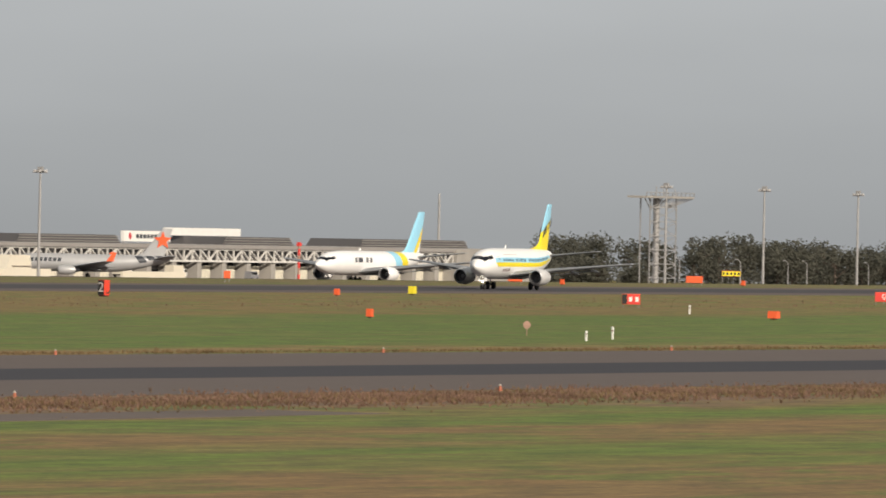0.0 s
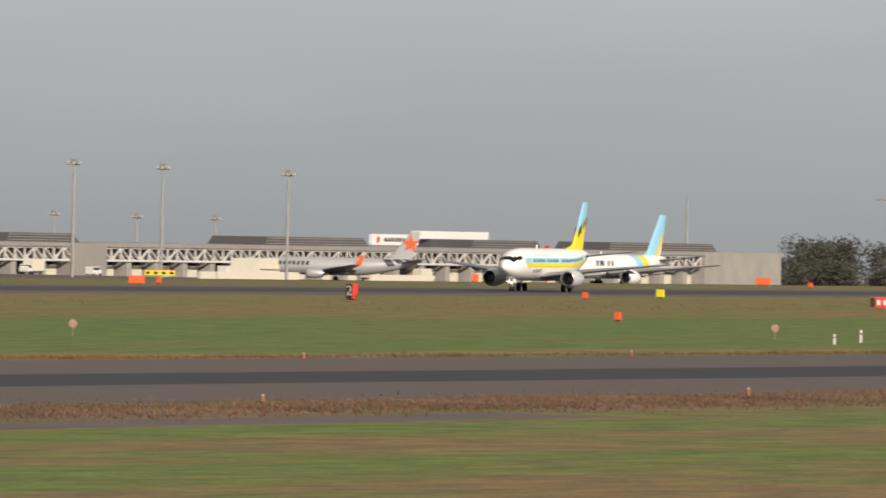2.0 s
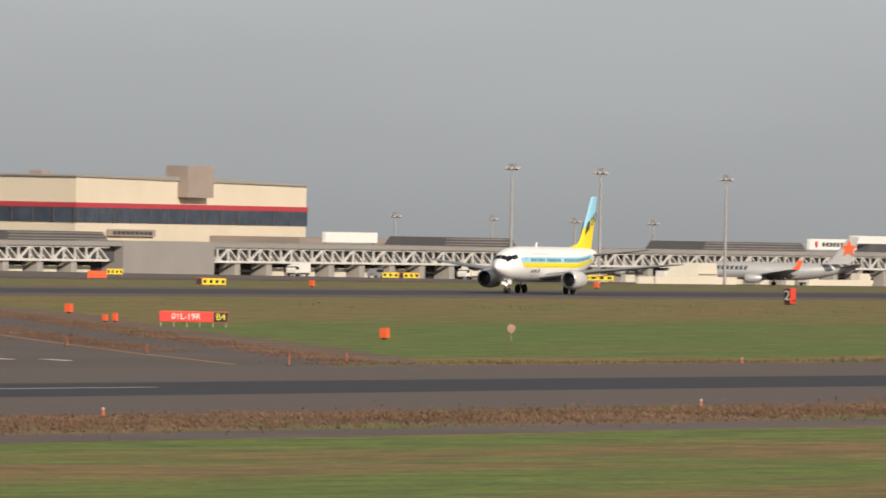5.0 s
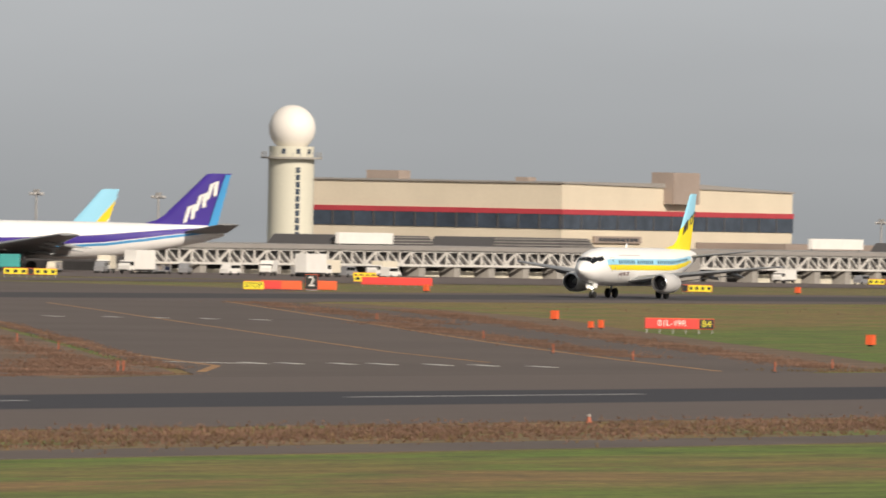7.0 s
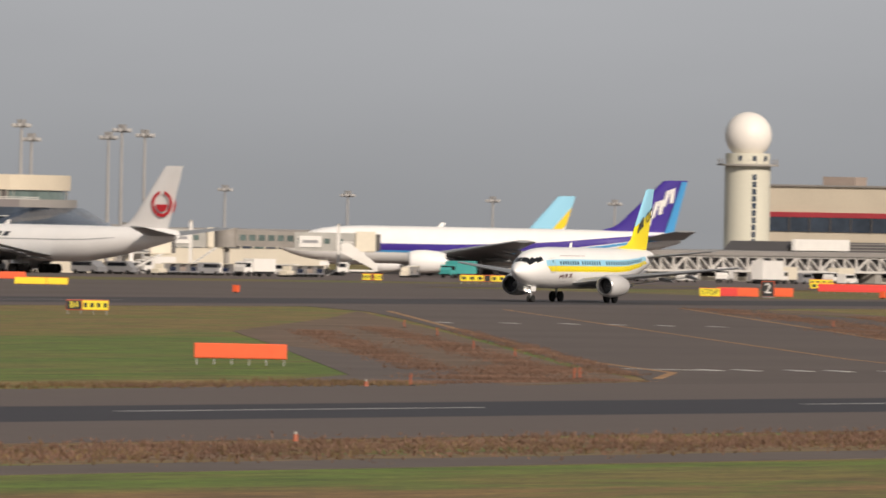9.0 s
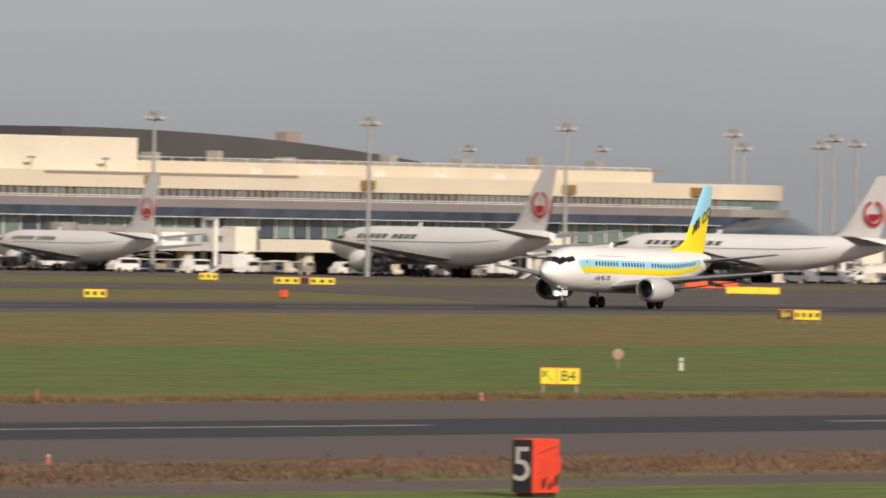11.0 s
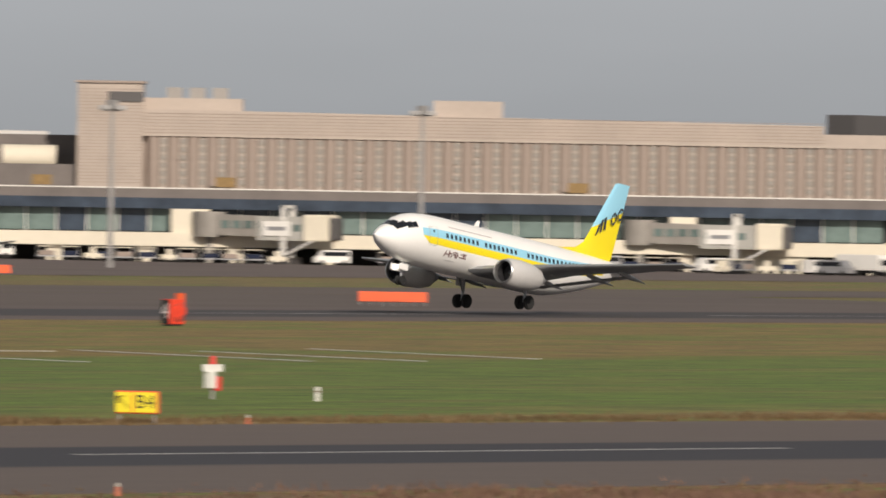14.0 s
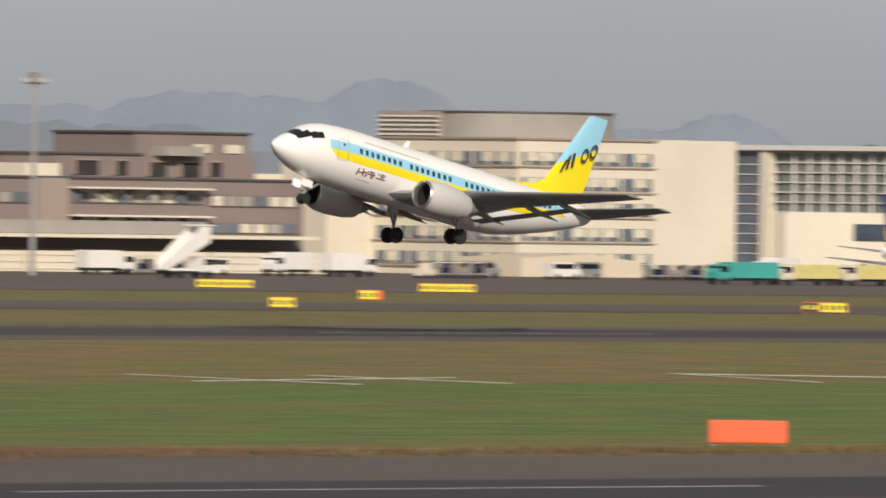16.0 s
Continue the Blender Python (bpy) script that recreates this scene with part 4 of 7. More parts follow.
def billboard(x0, x1, z0, z1, y, label, bars=0):
    t = thing("roof_sign", ((x0 + x1) / 2, y, 2.2), label, "sign")
    b = part("board", boxed(x0, x1, y, y + 0.8, z0, z1), M_SIGNWHT, t)
    for x in (x0 + 1, x1 - 1):
        part("post", boxed(x - 0.2, x + 0.2, y + 0.3, y + 0.7, 2.2, z0), M_POLE, t)
    w = (x1 - x0) * 0.62 / max(1, bars)
    for i in range(bars):
        xx = x0 + (x1 - x0) * 0.26 + i * w
        part("bar", boxed(xx, xx + w * 0.72, y - 0.06, y + 0.05, z0 + (z1 - z0) * 0.3, z0 + (z1 - z0) * 0.68), M_INK, b)
    if bars:
        bm = bmesh.new()
        cyl(bm, (x0 + (x1 - x0) * 0.13, y - 0.07, (z0 + z1) / 2), (x0 + (x1 - x0) * 0.13, y + 0.05, (z0 + z1) / 2), (z1 - z0) * 0.32, n=20)
        part("emblem", bm, M_CRIMSON, b)
    return t


billboard(2543, 2571, 2.6, 5.1, CY + 25, "white rooftop sign board with red emblem and dark bars", 8)
billboard(2573, 2619, 4.2, 6.0, CY + 27, "long white rooftop board")
billboard(2279, 2305, 2.6, 4.8, CY + 25, "plain white rooftop board")
billboard(2041, 2064, 2.4, 4.6, CY + 14, "plain white rooftop board")

# hangar
hz = land(2330, 1150)
hangar = thing("hangar", (2347, 1150, hz), "large beige hangar with red stripe and dark window band", "building")
part("wall", prism(bmesh.new(), [(2289, hz - 1), (2405, hz - 1), (2405, 14.7), (2353, 15.9), (2289, 15.7)], 1150, 1216), M_CREAM, hangar)
part("red_stripe", boxed(2288.7, 2405.3, 1149.7, 1216, 9.0, 10.1), M_RED, hangar, "dark red stripe")
part("window_band", boxed(2288.8, 2405.2, 1149.8, 1216, 5.8, 9.0), M_GLASSB, hangar, "dark window band")
for i in range(13):
    x = 2289 + 116 * i / 13
    part("mullion", boxed(x, x + 0.3, 1149.65, 1149.85, 5.8, 9.0), M_DARKGREY, hangar)
    y = 1150 + 66 * i / 13
    part("mullion", boxed(2288.6, 2288.85, y, y + 0.3, 5.8, 9.0), M_DARKGREY, hangar)
part("roof_edge", prism(bmesh.new(), [(2288.5, 15.7), (2405.5, 14.7), (2405.5, 15.0), (2353, 16.3), (2288.5, 16.1)], 1149.6, 1216.5), M_ROOFGREY, hangar)
part("vent_housing", boxed(2339, 2352, 1147.5, 1153, 11.7, 18.7), M_TAN, hangar, "tan vent housing")
part("vent_housing", boxed(2300.5, 2306, 1196, 1204, 15.5, 18.0), M_TAN, hangar)
part("vent_housing", boxed(2302, 2306, 1165, 1168, 15.5, 17.0), M_TAN, hangar)
sgn = part("name_board", boxed(2304, 2327, 1149.3, 1149.8, 2.9, 4.4), M_TAN, hangar)
for i in range(9):
    part("bar", boxed(2306 + i * 2.2, 2307.6 + i * 2.2, 1149.2, 1149.4, 3.3, 4.0), M_INK, sgn)
part("annex", boxed(2335, 2400, 1118, 1140, hz - 1, 3.4), M_TAN, hangar)

# radar tower
tz = land(2070, 1100)
tower = thing("radar_tower", (2069.5, 1100, tz), "pale cylindrical radar tower with a white ball dome", "tower")
shaft = smooth(part("shaft", cyl(bmesh.new(), (2069.5, 1100, tz - 0.5), (2069.5, 1100, 18.9), 4.55, n=40), M_TOWER, tower), 40)
smooth(part("gallery", cyl(bmesh.new(), (2069.5, 1100, 18.9), (2069.5, 1100, 19.25), 6.1, n=40), M_CONCRETE, tower, "round walkway slab"), 40)
smooth(part("drum", cyl(bmesh.new(), (2069.5, 1100, 19.25), (2069.5, 1100, 21.4), 4.45, n=40), M_TOWER, tower), 40)
dome = bmesh.new()
bmesh.ops.create_icosphere(dome, subdivisions=4, radius=4.65, matrix=Matrix.Translation((2069.5, 1100, 25.0)))
smooth(part("dome", dome, M_RADOME, tower, "white radar ball"), 30)
for i in range(24):
    a = 2 * math.pi * i / 24
    part("rail_post", boxed(2069.5 + 5.9 * math.cos(a) - 0.05, 2069.5 + 5.9 * math.cos(a) + 0.05, 1100 + 5.9 * math.sin(a) - 0.05, 1100 + 5.9 * math.sin(a) + 0.05, 19.2, 20.3), M_POLE, tower)
aw = math.atan2(-1100, -2069.5) + 0.30
for i in range(14):
    z = tz + 1.5 + i * 1.42
    m = Matrix.Translation((2069.5, 1100, z)) @ Matrix.Rotation(aw, 4, "Z")
    part("window", boxed(4.40, 4.62, -0.42, 0.42, 0, 1.15, m=m), M_GLASSB, shaft)
for da in (0.3, -0.35, 0.9):
    m = Matrix.Translation((2069.5, 1100, 19.9)) @ Matrix.Rotation(aw - 0.3 + da, 4, "Z")
    part("window", boxed(4.3, 4.5, -0.4, 0.4, 0, 1.0, m=m), M_GLASSB, shaft)

# ---- passenger terminal ----
TY = 930.0
term = thing("terminal_building", (1300, TY, 0), "long cream terminal with green glazed lounge and gate bridges", "building")
L0, L1 = 1229.0, 1520.0
# dark block paints the shade behind the ground floor columns
part("undercroft_shade", boxed(L0, L1, TY + 6, TY + 40, -3, 2.0), M_SHADEROOM, term, "ground floor block painted dark as shade")
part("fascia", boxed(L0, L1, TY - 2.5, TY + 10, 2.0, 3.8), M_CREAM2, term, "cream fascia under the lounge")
# lounge and upper cores are painted dark for the shaded rooms behind glass
part("lounge_core", boxed(L0, L1, TY + 1.5, TY + 40, 3.8, 8.0), M_SHADEROOM, term)
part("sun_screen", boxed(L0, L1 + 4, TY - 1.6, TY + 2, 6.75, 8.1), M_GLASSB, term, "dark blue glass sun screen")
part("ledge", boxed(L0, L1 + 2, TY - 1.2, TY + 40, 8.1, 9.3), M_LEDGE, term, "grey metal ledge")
part("upper_core", boxed(1229, 1520, TY + 0.6, TY + 40, 9.3, 10.7), M_SHADEROOM, term)
part("parapet_wall", boxed(1231, 1521, TY, TY + 40, 10.7, 13.0), M_CREAM, term, "cream parapet wall")
end = cyl(bmesh.new(), (1521, TY + 29, 10.7), (1521, TY + 29, 13.0), 30, n=48)
smooth(part("round_end", end, M_CREAM, term), 40)
smooth(part("round_end_windows", cyl(bmesh.new(), (1521, TY + 29, 9.3), (1521, TY + 29, 10.75), 29.6, n=48), M_GLASSG, term), 40)
smooth(part("round_end_ledge", cyl(bmesh.new(), (1521, TY + 29, 8.1), (1521, TY + 29, 9.3), 31, n=48), M_ROOFGREY, term), 40)
smooth(part("round_end_skirt", cyl(bmesh.new(), (1523, TY + 29, 5.2), (1523, TY + 29, 8.1), 36, 31, n=48), M_GLASSB, term), 40)
smooth(part("round_end_base", cyl(bmesh.new(), (1523, TY + 29, -3), (1523, TY + 29, 5.2), 33, n=48), M_CREAM2, term), 40)
# lounge glazing pane by pane, upper windows, columns
pane_w = 4.2
tb = ORIGIN[term]
pane = part("pane", boxed(0.1, pane_w - 0.1, 0, 0.12, 3.95, 6.7), M_GLASSG, term)
pane.data.transform(Matrix.Translation(tb))
pane_d = part("pane", boxed(0.1, pane_w - 0.1, 0, 0.12, 3.95, 6.7), M_GLASSB, term)
pane_d.data.transform(Matrix.Translation(tb))
mull = part("mullion", boxed(-0.08, 0.08, -0.12, 0.1, 3.8, 6.75), M_FRAME, term)
mull.data.transform(Matrix.Translation(tb))
rnd = random.Random(4)
nP = int((L1 - L0) / pane_w)
for i in range(nP):
    at = Matrix.Translation(Vector((L0 + i * pane_w, TY + 0.2, 0)) - tb)
    if i == 0:
        pane.matrix_basis = mull.matrix_basis = at
        pane_d.matrix_basis = Matrix.Translation(Vector((L0 + pane_w, TY + 0.2, 0)) - tb)
        continue
    share("mullion", mull, term, at)
    if i > 1:
        share("pane", pane if rnd.random() < 0.68 else pane_d, term, at)
uw = part("upper_window", boxed(0.05, 1.75, 0, 0.15, 9.4, 10.6), M_BROWNGLASS, term)
uw.data.transform(Matrix.Translation(tb))
uwg = part("upper_window", boxed(0.05, 1.75, 0, 0.15, 9.4, 10.6), M_HALLGLASS, term)
uwg.data.transform(Matrix.Translation(tb))
ump = part("window_post", boxed(-0.09, 0.09, -0.2, 0.1, 9.3, 10.7), M_CONCRETE, term)
ump.data.transform(Matrix.Translation(tb))
for i in range(160):
    at = Matrix.Translation(Vector((1232 + i * 1.8, TY + 0.3, 0)) - tb)
    if i == 0:
        uw.matrix_basis = ump.matrix_basis = at
        uwg.matrix_basis = Matrix.Translation(Vector((1233.8, TY + 0.3, 0)) - tb)
        continue
    if i > 1:
        share("upper_window", uwg if (i // 9) % 3 == 1 or rnd.random() < 0.15 else uw, term, at)
    share("window_post", ump, term, at)
cols = part("column", boxed(-0.9, 0.9, 0, 1.6, -3, 2.0), M_CREAM2, term)
cols.data.transform(Matrix.Translation(tb))
for i in range(19):
    at = Matrix.Translation(Vector((1232 + i * 15.2, TY - 1.5, 0)) - tb)
    if i == 0:
        cols.matrix_basis = at
        continue
    share("column", cols, term, at)
for x in (1243, 1301, 1361, 1416, 1470, 1506):
    part("gate_box", boxed(x - 1.6, x + 1.6, TY - 0.5, TY + 0.2, 11.1, 12.4), M_GOLD, term, "bronze gate sign box")
for x0, x1, z in ((1335, 1398, 12.55),):
    part("slot_window", boxed(x0, x1, TY - 0.15, TY + 0.1, z, z + 0.35), M_TAN, term)
# upper storeys
part("upper_wall", boxed(1251, 1284, TY + 5, TY + 40, 13.0, 17.2), M_CREAM2, term)
part("upper_wall", boxed(1231, 1251, TY + 3, TY + 40, 13.0, 14.9), M_CREAM2, term)
part("roof_glass", boxed(1284, 1326, TY + 4.5, TY + 36, 14.6, 17.3), M_GLASSB, term, "dark glazed roof lounge")
part("roof_edge", boxed(1284, 1327, TY + 4, TY + 36, 17.3, 17.75), M_ROOFGREY, term)
part("upper_wall", boxed(1326, 1362, TY + 3, TY + 36, 13.0, 17.7), M_CREAM2, term)
part("upper_wall", boxed(1284, 1326, TY + 4, TY + 36, 13.0, 14.6), M_CREAM2, term)
part("setback", boxed(1362, 1500, TY + 4, TY + 36, 13.0, 14.6), M_CREAM, term)
part("setback", boxed(1430, 1510, TY + 8, TY + 36, 14.6, 15.2), M_ROOFGREY, term)
part("dark_roof_hall", prism(bmesh.new(), [(1324, 14), (1428, 14), (1428, 21.0), (1324, 21.4)], 1010, 1015), M_DARKGREY, term, "dark grey hall above the roof")
arc = [(1440, 13)] + [(1440 + 104 * i / 12, 19.8 - 4.6 * (i / 12) ** 2.2) for i in range(13)] + [(1545, 13)]
part("curved_roof", prism(bmesh.new(), arc, 1000, 1050), M_DARKGREY, term, "dark curved roof")
part("roof_mast", boxed(1503, 1507, 1002, 1004, 18.2, 19.9), M_TAN, term)

# rails, skylights and small plant on the terminal roof
for z, y in ((6.7, -1.75), (9.3, -1.15), (9.55, -1.15)):
    part("handrail", boxed(L0, L1, TY + y, TY + y + 0.1, z, z + 0.1), M_FRAME, term, "thin white rail")
part("roof_rail", boxed(1362, 1500, TY + 4.1, TY + 4.2, 15.1, 15.18), M_FRAME, term)
for i in range(30):
    part("rail_post", boxed(1363 + i * 4.7, 1363.1 + i * 4.7, TY + 4.1, TY + 4.2, 14.6, 15.15), M_FRAME, term)
for x in (1393, 1409, 1425, 1441, 1457):
    sk = cyl(bmesh.new(), (x, TY + 3.2, 13.0), (x, TY + 9, 13.0), 0.9, n=20)
    smooth(part("skylight", sk, M_FRAME, term, "rounded white skylight"), 40)
for x, y, w, h, z in ((1370, 6, 2.2, 1.2, 14.6), (1388, 7, 1.4, 1.6, 14.6), (1404, 6, 2.6, 0.9, 14.6), (1436, 9, 1.8, 1.0, 15.2), (1455, 9, 3.0, 0.8, 15.2), (1476, 9, 1.4, 1.3, 15.2), (1492, 9, 2.2, 0.9, 15.2)):
    part("roof_unit", boxed(x, x + w, TY + y, TY + y + 2, z, z + h, bevel=0.08), M_CONCRETE, term)
for x in (1262, 1274, 1334, 1352):
    ls = part("lamp_stand", cyl(bmesh.new(), (x, TY + 1.5, 13.0), (x, TY + 1.5, 14.6), 0.08, n=8), M_STRUT, term)
    part("lamp_bar", boxed(x - 0.9, x + 0.9, TY + 1.4, TY + 1.6, 14.5, 14.8), M_STRUT, ls)
part("tan_panel", boxed(1231.5, 1250.8, TY + 2.8, TY + 3.02, 13.1, 14.7), M_BEIGE, term)
part("lounge_transom", boxed(1284, 1326, TY + 4.33, TY + 4.5, 15.9, 16.05), M_CONCRETE, term)
for i in range(9):
    part("lounge_mullion", boxed(1284 + i * 5.2, 1284.2 + i * 5.2, TY + 4.35, TY + 4.5, 14.6, 17.3), M_DARKGREY, term)
for x0, x1, z0, z1 in ((1340, 1351, 16.2, 18.6), (1366, 1388, 15.0, 19.6), (1396, 1412, 15.0, 20.2)):
    part("hall_panel", boxed(x0, x1, 1009.6, 1010.02, z0, z1), M_PLANT, term)
part("hall_coping", boxed(1364, 1400, 1009.5, 1012, 21.3, 21.6), M_CONCRETE, term)

# gate wing that turns away from the runway, with the hotel above it; local x runs along its front, y goes inwards
wing = thing("gate_wing", (1229, TY, 0), "cream and glass gate wing with open ground floor", "building")
ORIGIN[wing] = Vector()
wing.rotation_euler = (0, 0, radians(-50.7))
W0 = -147.0
# the wing's ground floor and lounge shade is painted on solid blocks too
part("undercroft_shade", boxed(W0, 0, 6, 30, -3, 1.8), M_SHADEROOM, wing, "ground floor block painted dark as shade")
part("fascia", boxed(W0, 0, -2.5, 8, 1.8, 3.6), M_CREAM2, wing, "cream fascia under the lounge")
part("lounge_core", boxed(W0, 0, 1.5, 30, 3.6, 8.0), M_SHADEROOM, wing)
part("sun_screen", boxed(W0, 0, -1.6, 2, 6.7, 8.1), M_GLASSB, wing, "dark blue glass sun screen")
part("ledge", boxed(W0, 0.5, -1.2, 30, 8.1, 9.3), M_PLANT, wing, "grey metal ledge")
part("handrail", boxed(W0, 0, -1.15, -1.05, 9.3, 9.45), M_FRAME, wing)
wp = part("pane", boxed(0.08, 3.92, 0.2, 0.32, 3.75, 6.65), M_GLASSG, wing)
wp2 = part("pane", boxed(0.08, 3.92, 0.2, 0.32, 3.75, 6.65), M_GLASSB, wing)
wm = part("mullion", boxed(-0.08, 0.08, 0.05, 0.3, 3.6, 6.7), M_FRAME, wing)
for i in range(36):
    at = Matrix.Translation((W0 + 1 + i * 4.0, 0, 0))
    if i == 0:
        wp.matrix_basis = wm.matrix_basis = at
        wp2.matrix_basis = Matrix.Translation((W0 + 5, 0, 0))
        continue
    share("mullion", wm, wing, at)
    if i > 1:
        share("pane", wp if rnd.random() < 0.7 else wp2, wing, at)
wc = part("column", boxed(-1.0, 1.0, -1.5, 0.2, -3, 1.8), M_CREAM2, wing)
wc.matrix_basis = Matrix.Translation((-4, 0, 0))
for i in range(1, 13):
    share("column", wc, wing, Matrix.Translation((-4 - i * 11.8, 0, 0)))
for x in (-42, -88, -112):
    part("gate_box", boxed(x - 1.3, x + 1.3, -1.35, -1.15, 9.6, 10.9), M_GOLD, wing, "bronze gate sign box")
part("portal", boxed(-30, -26.5, -2.0, 1.6, 3.6, 6.7), M_CREAM2, wing)
part("portal", boxed(-95, -90, -2.0, 1.6, 3.6, 6.7), M_CREAM2, wing)
part("shutter_wall", boxed(-22, -12, -2.0, 6, -2, 1.8), M_SHUTTER, wing)
part("shutter_wall", boxed(-58, -50, -2.0, 6, -2, 1.8), M_SHUTTER, wing)
low = part("lower_wall", boxed(-192, W0, -1, 8, -3, 8.0), M_CREAM2, wing, "cream lower wall")
part("canopy", boxed(-160, W0, -7, 0, 6.6, 8.0), M_CREAM2, wing)
for x0, x1, z0, z1 in ((-183, -177, 4.4, 6.6), (-158, -154, 4.2, 6.3), (-152, -148, 4.2, 6.3), (-172, -150, -1.5, 1.8), (-190, -176, -1.5, 1.2)):
    part("opening", boxed(x0, x1, -1.15, -0.9, z0, z1), M_GLASSB, low)

hotel = thing("hotel_block", (1229, TY, 9.3), "beige tiled hotel wing with rounded bay columns above the gates", "building")
ORIGIN[hotel] = Vector((0, 0, 9.3))
hotel.rotation_euler = (0, 0, radians(-50.7))
part("wall", boxed(-107, 0, 2.2, 16, 9.3, 16.4), M_TAN, hotel)
part("crown", prism(bmesh.new(), [(-107, 16.2), (-10, 16.0), (-10, 18.9), (-107, 19.8)], 0.8, 16), M_BEIGE, hotel, "plain beige crown wall")
part("crown", boxed(-10, 0.4, 0.9, 16, 16.0, 17.8), M_BEIGE, hotel)
part("stair_tower", boxed(-107.5, -99, 0.4, 10, 9.3, 23.0), M_BEIGE, hotel)
part("tower_cap", boxed(-107.8, -98.7, 0.1, 10.3, 23.0, 23.3), M_TAN, hotel)
part("roof_room", boxed(-99, -86, 4, 12, 19.6, 21.2), M_BEIGE, hotel)
part("roof_room", boxed(-61, -52, 2, 12, 19.2, 21.4), M_BEIGE, hotel)
part("louvre", boxed(-103.5, -98.9, 0.2, 0.45, 20.6, 21.9), M_DARKGREY, hotel)
for x in (-96, -93, -90):
    part("roof_plant", boxed(x, x + 2, 5, 8, 21.2, 22.6), M_ROOFGREY, hotel)
for i in range(7):
    z = 16.6 + 0.42 * i
    part("groove", boxed(-107.55 if z < 19 else -107.52, -10, 0.72, 0.83, z, z + 0.06), M_TAN, hotel)
for i in range(30):
    z = 10.0 + 0.42 * i
    part("groove", boxed(-107.56, -98.95, 0.33, 0.42, z, z + 0.05), M_TAN, hotel)
bay_ob = smooth(part("bay", cyl(bmesh.new(), (0, 1.9, 9.35), (0, 1.9, 16.2), 0.95, n=14), M_TAN, hotel, "rounded tan bay"), 40)
fin_ob = part("rib", boxed(-0.42, 0.42, 1.1, 2.4, 9.35, 16.2), M_BEIGE, hotel)
wn_ob = part("window", boxed(-0.36, 0.36, 0.98, 1.12, 9.9, 10.6), M_CONCRETE, hotel)
for i in range(38):
    x = -97.5 + i * 2.56
    if i:
        share("bay", bay_ob, hotel, Matrix.Translation((x, 0, 0)))
        share("rib", fin_ob, hotel, Matrix.Translation((x + 1.28, 0, 0)))
    else:
        bay_ob.matrix_basis, fin_ob.matrix_basis, wn_ob.matrix_basis = Matrix.Translation((x, 0, 0)), Matrix.Translation((x + 1.28, 0, 0)), Matrix.Translation((x + 1.28, 0, 0))
    for j in range(6):
        if i or j:
            share("window", wn_ob, hotel, Matrix.Translation((x + 1.28, 0, j * 1.05)))

# glazed hall behind the end of the gate wing
HX, HY = 1135.0, 1066.0
hall = thing("glass_hall", (HX, HY, 0), "tall glazed hall with a thin white roof", "building")
part("core", boxed(HX + 0.6, 1260, HY + 0.6, HY + 44, 0, 16.0), M_GLASSB, hall)
part("roof", boxed(HX - 1.2, 1214, HY - 1.2, HY + 55, 16.3, 16.95), M_FRAME, hall, "thin white roof slab")
part("eave_board", boxed(HX - 0.5, 1260, HY - 0.5, HY + 44, 15.9, 16.4), M_ROOFGREY, hall)
gb = ORIGIN[hall]
gp = part("pane", boxed(0.06, 2.84, 0, 0.1, 0.05, 1.25), M_HALLGLASS, hall)
gp.data.transform(Matrix.Translation(gb))
for i in range(29):
    for j in range(6):
        at = Matrix.Translation((0.6 + i * 2.9, 0.3, 8.0 + j * 1.33))
        if i or j:
            share("pane", gp, hall, at)
        else:
            gp.matrix_basis = at
        if i < 14:
            share("pane", gp, hall, Matrix.Translation((0.3, 3.4 + i * 2.9, 8.0 + j * 1.33)) @ Matrix.Rotation(radians(-90), 4, "Z"))
for j in range(7):
    part("transom", boxed(HX - 0.05, 1240, HY - 0.05, HY + 0.25, 7.95 + j * 1.33, 8.1 + j * 1.33), M_FRAME, hall)
    part("transom", boxed(HX - 0.05, HX + 0.25, HY, HY + 42, 7.95 + j * 1.33, 8.1 + j * 1.33), M_FRAME, hall)
part("side_pier", boxed(HX - 0.8, HX + 6, HY + 42, HY + 43.8, 0, 16.3), M_CREAM2, hall)
part("link", boxed(HX - 0.2, HX + 30, HY + 43.8, HY + 53.5, 0, 16.2), M_BLUEGREY, hall, "blue-grey glazed link")
for j in range(11):
    part("link_transom", boxed(HX - 0.35, HX - 0.15, HY + 43.8, HY + 53.5, 1.0 + j * 1.33, 1.12 + j * 1.33), M_FRAME, hall)
for i in range(29):
    part("mullion", boxed(HX + 0.55 + i * 2.9, HX + 0.7 + i * 2.9, HY - 0.1, HY + 0.3, 7.95, 15.9), M_FRAME, hall)
    if i < 14:
        part("mullion", boxed(HX - 0.1, HX + 0.3, HY + 0.45 + i * 2.9, HY + 0.6 + i * 2.9, 7.95, 15.9), M_FRAME, hall)
for i, (y, z) in enumerate(((6, 4.6), (12, 4.6), (27, 4.2), (35, 4.6))):
    part("lower_window", boxed(HX - 0.45, HX - 0.25, HY + y, HY + y + (4.5 if i == 2 else 1.6), z, z + 2.2), M_BLUEGREY, hall)
part("lower_wall", boxed(HX - 0.3, 1260, HY - 0.3, HY + 44, 0, 7.9), M_CREAM2, hall)

